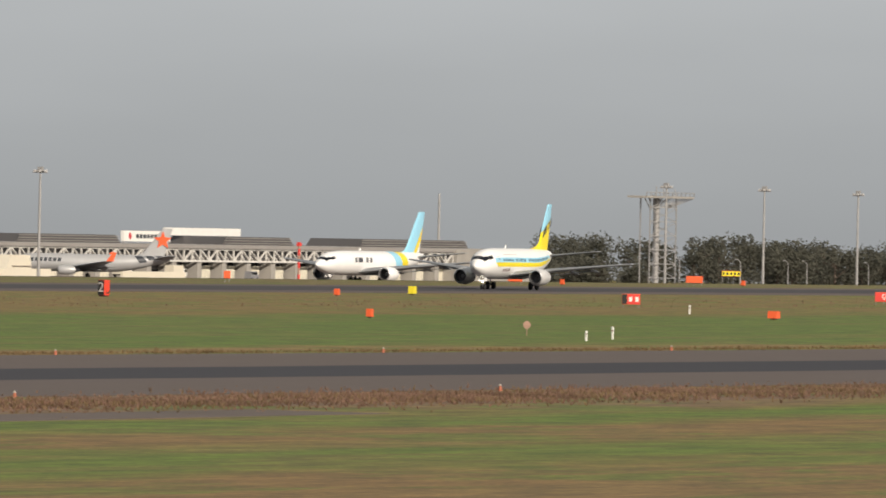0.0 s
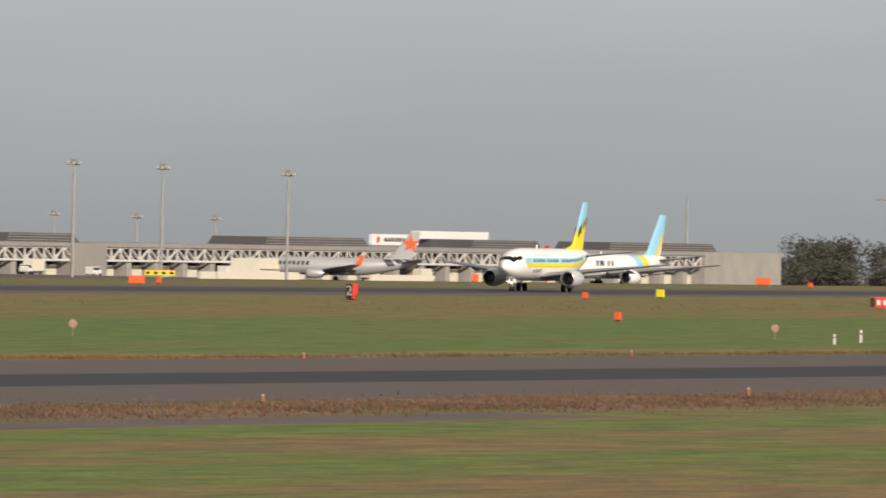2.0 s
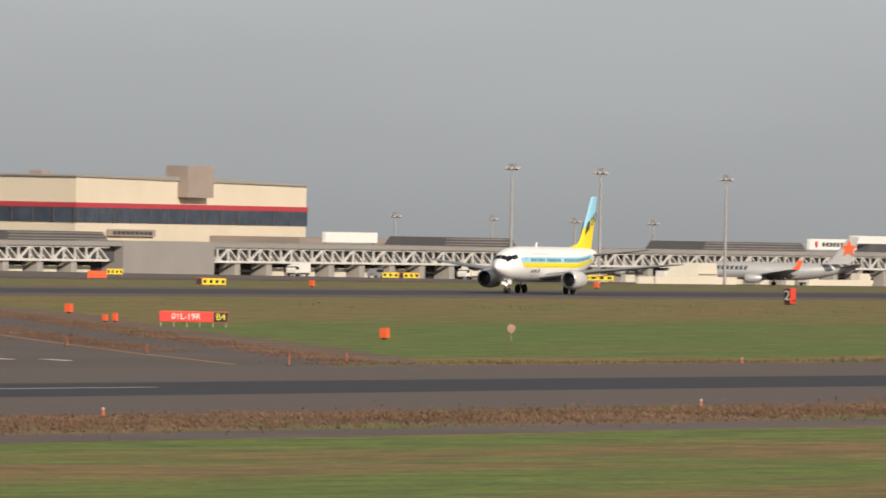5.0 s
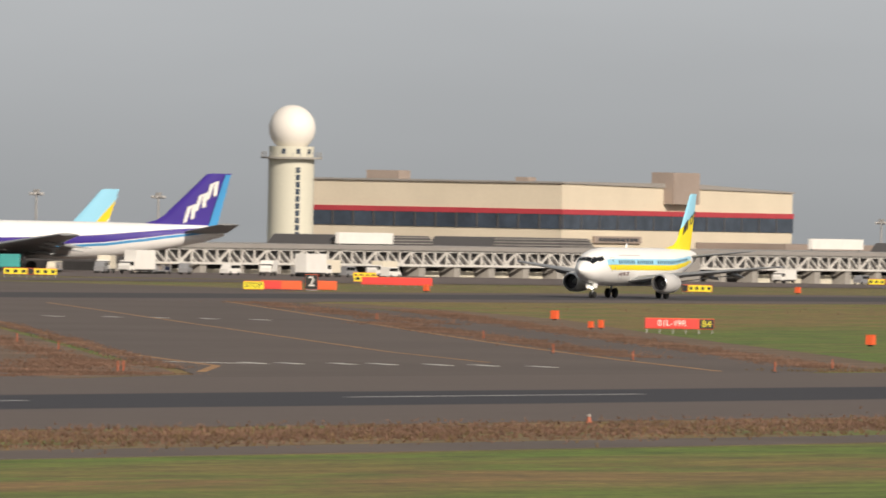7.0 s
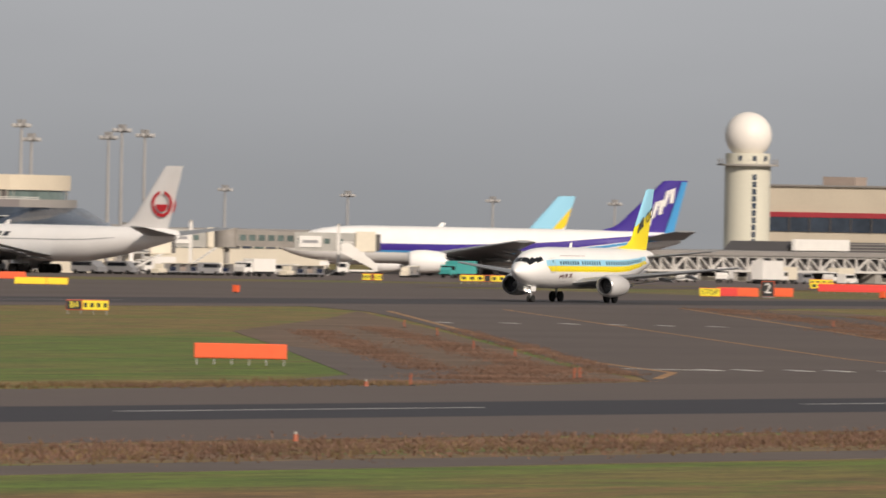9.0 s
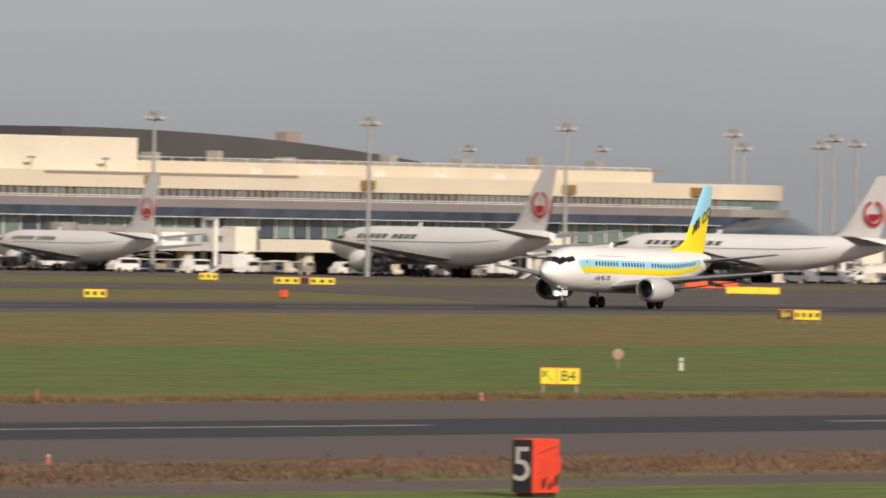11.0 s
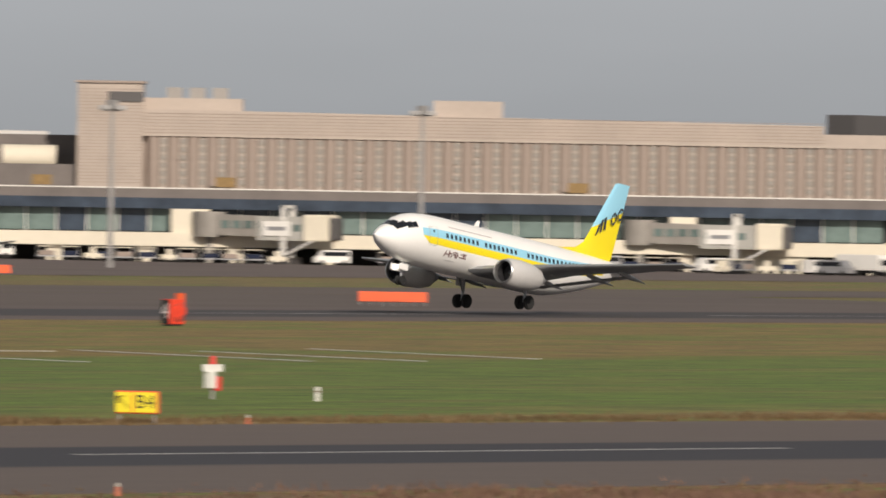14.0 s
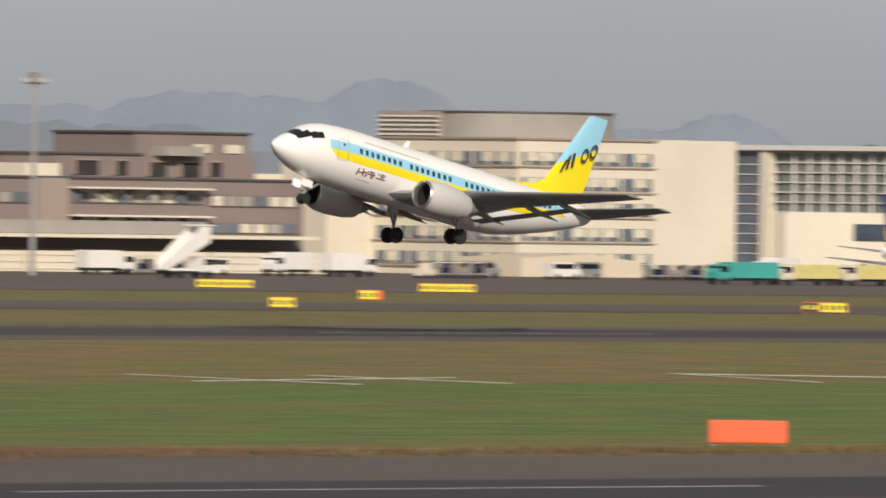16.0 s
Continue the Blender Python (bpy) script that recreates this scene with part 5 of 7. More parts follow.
block = thing("roof_plant", (1229, TY, 9.3), "grey and cream plant rooms on the gate wing roof", "building")
ORIGIN[block] = Vector((0, 0, 9.3))
block.rotation_euler = (0, 0, radians(-50.7))
part("plant_room", boxed(-143, -129, 3, 10, 9.3, 11.9), M_CREAM2, block)
part("opening", boxed(-140, -134.5, 2.8, 3.05, 9.3, 11.0), M_TAN, block)
part("plant_room", boxed(-132, -114, 8, 16, 9.3, 13.4), M_PLANT, block)
part("plant_room", boxed(-131, -107.5, 2, 8, 9.3, 12.3), M_PLANT, block)
part("plant_room", boxed(-122, -107.5, 15, 24, 9.3, 16.2), M_PLANT, block)
smooth(part("tank", cyl(bmesh.new(), (-117.5, 9, 13.3), (-110.5, 9, 13.3), 1.5, n=20), M_CREAM2, block), 40)
for z in (13.6, 15.2, 16.8):
    part("stack", boxed(-135.4, -133.8, 12, 14.0, z, z + 0.8), M_ROOFGREY, block, "grey vent stack")
part("stack_core", boxed(-135.2, -133.8, 12.5, 14, 9.3, 18.0), M_FRAME, block)

# pale office building with a drum on its roof
OY = 1000.0
office = thing("office_building", (995, OY, 0), "pale cream office block with window rows and a rooftop drum", "building")
part("wall", boxed(981, 1004, OY, OY + 25, -1, 16.3), M_CREAM2, office)
part("wing", boxed(1004, 1020, OY + 2, OY + 22, -1, 16.5), M_CREAM2, office)
part("stair_core", boxed(973.5, 981, OY + 25, OY + 33, -1, 14.4), M_CREAM2, office)
part("roof_room", boxed(974, 980.5, OY + 26, OY + 32.5, 14.4, 16.3), M_DARKGREY, office)
smooth(part("roof_drum", cyl(bmesh.new(), (993.5, OY + 13, 16.3), (993.5, OY + 13, 19.4), 11.5, n=56), M_CONCRETE, office, "round grey rooftop drum"), 40)
rbx = part("roof_box", boxed(981.5, 988, OY + 14, OY + 24.5, 16.3, 19.5), M_TAN, office)
for i in range(5):
    part("louvre", boxed(981.2, 981.55, OY + 14, OY + 24.5, 16.6 + i * 0.55, 16.8 + i * 0.55), M_FRAME, rbx)
part("drum_cap", cyl(bmesh.new(), (993.5, OY + 13, 19.4), (993.5, OY + 13, 19.6), 11.7, n=56), M_DARKGREY, office)
part("roof_edge", boxed(980.7, 1004.3, OY - 0.3, OY + 25.3, 16.2, 16.45), M_TAN, office)
for j, z in enumerate((13.2, 10.2, 7.2, 4.2, 1.2)):
    band = part("window_band", boxed(981.6, 1003.4, OY - 0.12, OY + 0.05, z, z + 1.55), M_BLUEGREY, office)
    band2 = part("window_band", boxed(980.88, 981.05, OY + 0.8, OY + 24, z, z + 1.55), M_BLUEGREY, office)
    for i in range(8):
        part("mullion", boxed(982.5 + i * 2.6, 982.8 + i * 2.6, OY - 0.2, OY - 0.1, z, z + 1.55), M_CREAM2, band)
        part("mullion", boxed(980.8, 980.9, OY + 2 + i * 2.7, OY + 2.3 + i * 2.7, z, z + 1.55), M_CREAM2, band2)
    for i in (0, 1, 3, 4, 5, 7):
        part("blind", boxed(982.2 + i * 2.6, 984.5 + i * 2.6, OY - 0.17, OY - 0.1, z + 0.5, z + 1.5), M_SHUTTER, band)
        part("blind", boxed(980.83, 980.89, OY + 1.2 + i * 2.7, OY + 3.4 + i * 2.7, z + 0.4, z + 1.5), M_SHUTTER, band2)
    part("ledge", boxed(980.8, 1004.2, OY - 0.25, OY, z - 0.3, z - 0.15), M_TAN, office)
    part("ledge", boxed(980.75, 981, OY, OY + 25, z - 0.3, z - 0.15), M_TAN, office)
part("porch", prism(bmesh.new(), [(968, 0), (988, 0), (988, 1.9), (979, 2.7), (968, 2.2)], OY - 14, OY - 3), M_CREAM, office)

# brown block at the end
brown = thing("service_building", (900, 1000, 0), "brown-grey low service building with stepped roof", "building")
part("wall", boxed(820, 946, 1000, 1018, -1, 10.7), M_PINKBROWN, brown)
part("upper_block", boxed(909.5, 941, 1003, 1018, 10.7, 13.5), M_PINKBROWN, brown)
part("upper_block", boxed(922.8, 941, 1004, 1018, 13.5, 16.1), M_PINKBROWN, brown)
part("roof_edge", boxed(909.2, 923, 1002.7, 1018, 13.5, 13.75), M_DARKGREY, brown)
part("roof_edge", boxed(922.5, 941.2, 1003.7, 1018, 16.1, 16.35), M_DARKGREY, brown)
part("roof_edge", boxed(820, 946.2, 999.7, 1018, 10.7, 10.95), M_DARKGREY, brown)
part("roof_box", boxed(904, 909.4, 1002, 1012, 10.95, 12.4), M_CREAM2, brown)
part("roof_box", boxed(941, 945.5, 1003, 1012, 10.95, 11.6), M_CREAM2, brown)
part("roof_box", boxed(925, 931, 1001, 1003.9, 13.5, 14.6), M_CONCRETE, brown)
part("pier", boxed(904, 908.6, 999.6, 1000.2, 4.4, 10.7), M_TAN, brown)
for x0, x1, z, h in ((822, 903, 7.8, 1.3), (909.5, 930, 7.9, 1.3), (931, 945, 7.7, 1.3), (931, 945, 4.6, 1.2)):
    wb = part("window_band", boxed(x0, x1, 999.8, 1000.05, z, z + h), M_PLANT, brown)
    for i in range(int((x1 - x0) / 2.3)):
        part("blind" if rnd.random() < 0.55 else "pane", boxed(x0 + i * 2.3 + 0.15, x0 + i * 2.3 + 1.9, 999.7, 999.85, z + 0.1, z + h - 0.1), rnd.choice((M_SHUTTER, M_CONCRETE, M_BLUEGREY)), wb)
for z in (9.55, 6.35):                                      # balconies with pale rails; recess shade painted as thin dark boxes
    rail = part("balcony_rail", boxed(909, 930.5, 998.6, 1000, z, z + 0.22), M_CREAM2, brown, "pale balcony rail")
    for i in range(5):
        part("recess_shade", boxed(909.8 + i * 4.1, 912.4 + i * 4.1, 998.5, 998.7, z - 0.5, z), M_SHADEROOM, rail)
part("dark_band", boxed(822, 945, 999.85, 1000.05, 2.7, 4.0), M_DARKGREY, brown)
part("ledge_wall", boxed(822, 929, 998.2, 1000.2, 4.4, 5.9), M_CONCRETE, brown)
part("canopy", boxed(822, 944, 995, 1000.5, 3.95, 4.35), M_CREAM2, brown)
for i in range(13):
    bp = part("base_panel", boxed(822 + i * 9.6, 831.2 + i * 9.6, 996, 999.5, -1, 2.4), M_CREAM2, brown)
    for z in (0.3, 1.1, 1.9):
        part("slat", boxed(822.2 + i * 9.6, 831 + i * 9.6, 995.9, 996.02, z, z + 0.1), M_SHUTTER, bp)
for x, w, z in ((912.5, 3.6, 11.2), (918.8, 1.8, 11.2), (924, 2.8, 11.1), (929, 3.0, 11.1), (933.5, 2.0, 11.2)):
    # thin dark box on the wall paints the shade of an opening
    op = part("opening", boxed(x, x + w, 1002.8, 1003.05, z, z + 1.6), M_SHADEROOM, brown)
    part("opening_frame", box(boxed(x - 0.3, x, 1002.6, 1003.05, z, z + 1.8), x, x + w, 1002.6, 1003.05, z + 1.6, z + 1.8), M_TAN, op)
for x in (932, 937):
    part("opening", boxed(x, x + 2.6, 1003.8, 1004.05, 13.9, 14.9), M_SHUTTER, brown)

# ---- far hills ----
def hills(name, x0, x1, y, base, humps, material, label, seed):
    """A far ridge: a base height with humps (place, height, width, steepness) and a wooded, uneven crest."""
    crest = []
    for i in range(241):
        x = x0 + (x1 - x0) * i / 240
        z = base + max(h * math.exp(-abs((x - c) / w) ** e) for c, h, w, e in humps)
        crest.append((x, z + 2.6 * noise.noise((x / 19, seed, 0)) + 1.3 * noise.noise((x / 6, seed, 2.0)) + 0.6 * noise.noise((x / 2.5, seed, 5.0))))
    ob = part(name, prism(bmesh.new(), [(x0, -20)] + crest + [(x1, -20)], y, y + 3), material)
    tagged(ob, label, "hill", kind="structure")


hills("backdrop_hills", 2500, 3500, 3250, 28, ((3120, 28.0, 48, 2.2), (3035, 20.5, 72, 5), (2935, 15, 60, 4), (2820, 18, 80, 3), (3302, 16.6, 38, 2.4), (3235, 10.5, 90, 4), (2640, 14, 90, 3)), M_MOUNT, "far wooded hills, haze painted in as blue-grey and glow", 3.1)
hills("backdrop_hills", 2300, 2800, 2900, 22, ((2600, 12, 75, 4), (2660, 10.5, 60, 3), (2480, 14, 80, 2), (2730, 4, 40, 2)), M_MOUNT2, "lower wooded ridge with painted haze before the far hills", 8.4)


# ---- floodlight poles on the apron ----
def pole_parts(top, high):
    part("shaft", cyl(bmesh.new(), (0, 0, 0), (0, 0, high - 0.6), 0.34, 0.19, n=10), M_POLE, top)
    head = part("head_frame", box(box(box(bmesh.new(), -1.5, 1.5, -0.12, 0.12, high - 0.75, high - 0.55), -0.12, 0.12, -1.6, 1.6, high - 0.75, high - 0.55), -0.5, 0.5, -0.5, 0.5, high - 0.55, high + 0.5), M_POLE, top)
    for a in range(6):
        x, y = 1.35 * math.cos(a * math.pi / 3 + 0.3), 1.2 * math.sin(a * math.pi / 3 + 0.3)
        part("lamp", boxed(x - 0.28, x + 0.28, y - 0.25, y + 0.25, high - 0.62, high - 0.12, bevel=0.05), M_LAMPCASE, head)


def flood_pole(x, y, top_z, label="tall grey floodlight pole with a ring of lamps"):
    t = thing("floodlight_pole", (0, 0, 0), label, "light pole", "apron floodlights")
    z = land(x, y)
    pole_parts(t, top_z - z)
    t.location = (x, y, z)
    return t


for x, z in ((2544, 18.2), (2610, 18.1), (2676, 17.7), (2183, 17.6), (2121, 18.2), (2079, 18.6), (1391, 21.2), (1447, 21.3), (1501, 21.3), (1549, 21.1), (1552, 19.0), (1575, 19.6), (1579, 20.8), (1586, 20.1), (1317, 20.9), (1052, 19.0), (1155, 19.8), (1095, 19.5)):
    if x in (1391, 1447, 1501, 1317, 1052, 1155, 1095):
        k = 888 / 950
        flood_pole(x * k, 888, 8.4 + (z - 8.4) * k)
    else:
        flood_pole(x, 950, z)
flood_pole(852, 943, 21.4)
flood_pole(846, 948, 20.6)
for x, z in ((2026, 8.8), (2070, 8.6), (2109, 8.4), (2147, 8.3), (1740, 10.8), (1698, 10.9), (1650, 11.3), (1611, 11.8), (1474, 17.7), (1511, 18.2)):
    k = 1180 / 950
    flood_pole(x * k, 1180, 8.4 + (z - 8.4) * k, "distant grey floodlight pole behind the buildings")
mast = thing("radio_mast", (3287, 1300, land(3287, 1300)), "thin grey radio mast behind the cargo building", "mast")
part("mast_tube", cyl(bmesh.new(), (3287, 1300, -9), (3287, 1300, 17.2), 0.45, 0.3, n=10), M_POLE, mast)

# lattice tower with a platform
lx0, lx1, ly0, ly1, lz = 2667.0, 2685.0, 1000.0, 1002.5, land(2676, 1000)
lat = thing("lattice_tower", (2676, 1005, lz), "grey steel lattice tower with a wide top platform", "tower")
for x in (lx0, lx1):
    for y in (ly0, ly1):
        part("leg", beam(bmesh.new(), (x, y, lz), (x, y, 15.6), 0.26, 0.26), M_POLE, lat)
part("core", cyl(bmesh.new(), (2674, 1001, lz), (2674, 1001, 15.6), 0.8, n=10), M_POLE, lat)
part("platform", boxed(2659, 2692, 998, 1003, 15.5, 16.0), M_CONCRETE, lat, "wide flat platform")
for i in range(12):
    x = 2659 + i * 3.0
    part("rail_post", boxed(x - 0.07, x + 0.07, 997.9, 998.1, 16.0, 16.9), M_POLE, lat)
    part("under_brace", beam(bmesh.new(), (x, 998.5, 15.5), (2676 + (x - 2676) * 0.4, 1001, 13.2), 0.18, 0.18), M_POLE, lat)
part("rail", boxed(2659, 2692, 997.9, 998.1, 16.8, 16.95), M_POLE, lat)
for i in range(6):
    z = lz + 2.5 + i * 3.4
    k0 = 0.0
    a, b = lx0 + 9 * k0, lx1 - 9 * k0
    part("brace", beam(beam(beam(bmesh.new(), (a, ly0, z), (b, ly0, z), 0.2, 0.2), (a, ly0, z), (b, ly0, z + 3.2), 0.13, 0.13), (b, ly0, z), (a, ly0, z + 3.2), 0.13, 0.13), M_POLE, lat)
for x, h in ((2671, 2.4), (2676, 3.0), (2684, 1.8)):
    part("aerial", cyl(bmesh.new(), (x, 1000, 16), (x, 1000, 16 + h), 0.12, n=8), M_POLE, lat)


# ---- trees ----
def tree(x, y, high, wide, seed, dark=M_LEAF):
    r = random.Random(seed)
    z = land(x, y)
    t = thing("tree", (x, y, z), "leafy tree with haze painted into its greyed leaves behind the airfield", "tree", "wood behind the runway")
    tr = cyl(bmesh.new(), (x, y, z - 0.3), (x + r.uniform(-0.4, 0.4), y, z + high * 0.62), 0.32, 0.12, n=8)
    limbs = []
    for i in range(7):
        a, h0 = r.uniform(0, 6.3), high * r.uniform(0.25, 0.6)
        tip = (x + wide * 0.38 * math.cos(a), y + wide * 0.38 * math.sin(a), z + h0 + high * r.uniform(0.1, 0.3))
        cyl(tr, (x, y, z + h0), tip, 0.13, 0.04, n=5)
        limbs.append(tip)
    part("trunk", tr, M_BARK, t)
    cr = bmesh.new()
    blobs = [(x + r.gauss(0, wide * 0.22), y + r.gauss(0, wide * 0.22), z + high * r.uniform(0.10, 0.92), wide * r.uniform(0.14, 0.26)) for _ in range(17)]
    blobs.append((x, y, z + high * 0.9, wide * 0.15))
    for bx, by, bz, br in blobs:
        for _ in range(56):
            d = Vector((r.gauss(0, 1), r.gauss(0, 1), r.gauss(0, 0.8))).normalized() * br * r.uniform(0.6, 1.1)
            c = Vector((bx, by, bz)) + d
            u = Vector((r.gauss(0, 1), r.gauss(0, 1), r.gauss(0, 1))).normalized()
            v = u.orthogonal().normalized()
            s = r.uniform(0.3, 0.62)
            vs = [cr.verts.new(c + u * s), cr.verts.new(c + v * s * 0.7), cr.verts.new(c - u * s * 0.9), cr.verts.new(c - v * s * 0.6)]
            cr.faces.new(vs)
    part("crown", cr, dark, t)
    return t


tr_rnd = random.Random(11)
for i in range(62):
    x = 2975 + i * 6.4 + tr_rnd.uniform(-3, 3)
    crest = 5.0 if 3036 < x < 3125 else 3.4
    high = crest + tr_rnd.uniform(-2.2, 1.6) - land(x, 1150) - (5.4 if x < 3025 else 0)
    tree(x, 1150 + tr_rnd.uniform(-18, 22), high, 11 + tr_rnd.uniform(0, 5), 100 + i)
for i in range(10):
    tree(2760 + i * 26 + tr_rnd.uniform(-6, 6), 1240 + tr_rnd.uniform(-10, 10), 6.4 + tr_rnd.uniform(-1, 1.4), 9, 300 + i)
for i, (x, h) in enumerate(((1322, 19.5), (1336, 20), (1356, 19.8), (1372, 19.0), (1392, 18.6))):
    tree(x, 1270, h + 0.6, 11, 500 + i)
for i, x in enumerate((1520, 1530, 1543)):
    tree(x, 1120, 11 + i, 9, 600 + i)

# small street lamps in front of the wood
for i, x in enumerate((2500, 2540, 2572, 2585, 2628, 2668)):
    t = thing("street_lamp", (x, 930, land(x, 930)), "small grey street lamp with curved arm", "lamp", "street lamps by the wood")
    z = land(x, 930)
    part("post", cyl(bmesh.new(), (x, 930, z), (x, 930, z + 6.6), 0.16, 0.1, n=8), M_POLE, t)
    part("arm", beam(beam(bmesh.new(), (x, 930, z + 6.5), (x - 1.8, 930, z + 7.2), 0.14, 0.14), (x - 1.8, 930, z + 7.2), (x - 3.4, 930, z + 7.3), 0.3, 0.16), M_POLE, t)


# ---- writing ----
def words(name, text, size, material, parent, m):
    """Words in the built-in font as a flat mesh; m places their middle, x to the right and z up."""
    c = bpy.data.curves.new(name, "FONT")
    c.body, c.size, c.align_x, c.align_y, c.extrude = text, size, "CENTER", "CENTER", 0.004
    tmp = bpy.data.objects.new(name, c)
    scene.collection.objects.link(tmp)
    me = bpy.data.meshes.new_from_object(tmp.evaluated_get(bpy.context.evaluated_depsgraph_get()))
    bpy.data.objects.remove(tmp)
    me.materials.append(material)
    ob = new(name, me)
    ob.parent = parent
    ob.matrix_basis = m @ pose(0, 0, 0, 90)
    return ob


# ---- airfield signs ----
def face_yaw(x, y, off=0.0):
    """Yaw that turns a board's front towards the spectators' bank."""
    return math.degrees(math.atan2(-x, y)) + off


def board(name, x, y, width, high, panels, label, foot=0.35, off=0.0, back=M_ORANGE, category="sign", depth=0.35):
    """A low lit airfield sign: a box on short legs with front panels (share of width, material, words or bars, ink)."""
    t = thing(name, (0, 0, 0), label, category, "airfield signs")
    b = part("housing", boxed(-width / 2, width / 2, 0, depth, foot, foot + high, bevel=0.04), back, t)
    u = -width / 2
    for share_w, m, text, ink in panels:
        w = width * share_w
        pn = part("panel", boxed(u + 0.03, u + w - 0.03, -0.03, 0.02, foot + 0.05, foot + high - 0.05), m, b)
        if text and text[0] == "|":
            n = len(text)
            for i in range(n):
                x0 = u + w * (i + 0.25) / n
                part("bar", boxed(x0, x0 + w * 0.5 / n, -0.045, -0.028, foot + high * 0.28, foot + high * 0.72), ink, pn)
        elif text == "<":
            cx, cz, r = u + w / 2, foot + high / 2, high * 0.27
            arrow = beam(bmesh.new(), (cx + r, -0.036, cz - r), (cx - r, -0.036, cz + r), 0.09, 0.012)
            beam(arrow, (cx - r, -0.036, cz + r), (cx + 0.2 * r, -0.036, cz + r), 0.09, 0.012)
            beam(arrow, (cx - r, -0.036, cz + r), (cx - r, -0.036, cz - 0.2 * r), 0.09, 0.012)
            part("arrow", arrow, ink, pn, "black slanting arrow")
        elif text:
            words("sign_text", text, high * (0.85 if len(text) < 5 else 0.78), ink, pn, pose(u + w / 2, -0.036, foot + high / 2))
        u += w
    n = max(2, int(width / 0.75))
    for i in range(n):
        xx = -width / 2 + 0.15 + (width - 0.3) * i / max(1, n - 1)
        part("leg", boxed(xx - 0.03, xx + 0.03, 0.1, 0.2, 0, foot), M_POLE, t)
    t.location = (x, y, land(x, y))
    t.rotation_euler = (0, 0, radians(face_yaw(x, y, off)))
    return t


Y_, R_, B_, W_, O_ = M_SIGNYEL, M_SIGNRED, M_SIGNBLK, M_SIGNWHT, M_ORANGE
board("airfield_sign", 778, 381, 5.1, 0.80, [(0.78, R_, "01L-19R", W_), (0.22, B_, "B4", Y_)], "red and black holding sign with runway numbers on the turf", off=4)
board("airfield_sign", 1147, 432, 1.9, 1.1, [(0.3, B_, "", W_), (0.7, R_, "||", W_)], "red and black holding sign on the turf")
board("airfield_sign", 1287, 453, 3.0, 1.1, [(1.0, R_, "01L", W_)], "red holding sign with white numbers on the turf")
board("airfield_sign", 463.7, 293.6, 1.85, 0.82, [(0.42, Y_, "<", B_), (0.58, Y_, "B4", B_)], "yellow direction sign beside the near runway")
board("airfield_sign", 329.2, 284.2, 1.62, 0.84, [(0.42, Y_, "<", B_), (0.58, Y_, "B4", B_)], "yellow direction sign with orange edge beside the near runway", off=-14)
board("airfield_sign", 548, 322, 5.0, 0.82, [(1.0, O_, "", W_)], "plain orange back of an airfield sign on many legs")
board("airfield_sign", 296, 290, 2.75, 0.82, [(1.0, O_, "", W_)], "plain orange back of an airfield sign", foot=0.15)
board("airfield_sign", 714, 590, 5.4, 0.80, [(1.0, O_, "", W_)], "plain orange back of an airfield sign beyond the far runway")
board("airfield_sign", 775, 692, 4.0, 0.78, [(1.0, O_, "", W_)], "plain orange back of an airfield sign by the taxiway", foot=0.2)
board("airfield_sign", 902, 799, 4.6, 0.86, [(1.0, O_, "", W_)], "plain orange back of an airfield sign by the apron", foot=0.2)
board("airfield_sign", 1030, 742, 3.4, 0.7, [(0.55, O_, "", W_), (0.45, Y_, "", B_)], "orange and yellow airfield sign by the apron", foot=0.2)
board("airfield_sign", 1045, 694, 6.4, 0.76, [(0.42, Y_, "|||", B_), (0.16, B_, "", Y_), (0.42, Y_, "|||", B_)], "long yellow taxiway sign with black middle", foot=0.2)
board("airfield_sign", 1080, 730, 2.0, 0.76, [(1.0, Y_, "|||", B_)], "small yellow taxiway sign", foot=0.2)
board("airfield_sign", 846.4, 584, 2.0, 0.76, [(1.0, Y_, "|||", B_)], "small yellow taxiway sign beyond the far runway", foot=0.2)
board("airfield_sign", 783.1, 474, 3.3, 0.80, [(0.38, B_, "B4", Y_), (0.62, Y_, "||||", B_)], "black and yellow taxiway sign on the turf")
board("airfield_sign", 1048, 640, 5.6, 0.76, [(0.6, Y_, "", B_), (0.4, Y_, "", B_)], "long yellow taxiway sign beyond the far runway", foot=0.2)
board("airfield_sign", 1121, 690, 5.8, 0.80, [(1.0, O_, "", W_)], "long orange back of an airfield sign", foot=0.2)
board("airfield_sign", 1102, 590, 2.2, 0.9, [(1.0, Y_, "STOP", B_)], "yellow stop sign beside the far runway", foot=0.1)
board("airfield_sign", 1112, 592, 4.4, 0.95, [(0.5, R_, "", W_), (0.5, O_, "", W_)], "red and orange sign boards beside the far runway", foot=0.1)
board("airfield_sign", 1121.5, 592, 3.0, 0.95, [(1.0, O_, "", W_)], "orange sign back beside the far runway", foot=0.1)
board("airfield_sign", 1208, 628, 8.2, 0.9, [(1.0, R_, "", W_)], "long red airfield sign behind the far runway", foot=0.2)
board("airfield_sign", 1271, 665, 3.0, 0.76, [(1.0, Y_, "|||", B_)], "yellow taxiway sign behind the far runway", foot=0.2)
board("airfield_sign", 1205, 588, 3.4, 0.80, [(0.2, B_, "", Y_), (0.8, Y_, "||||", B_)], "black and yellow sign beside the far runway", foot=0.2)
board("airfield_sign", 1300, 650, 2.4, 0.9, [(1.0, O_, "", W_)], "orange sign back behind the far runway", foot=0.2)
board("airfield_sign", 1310, 590, 2.0, 0.95, [(1.0, O_, "", W_)], "orange sign back behind the far runway", foot=0.1)
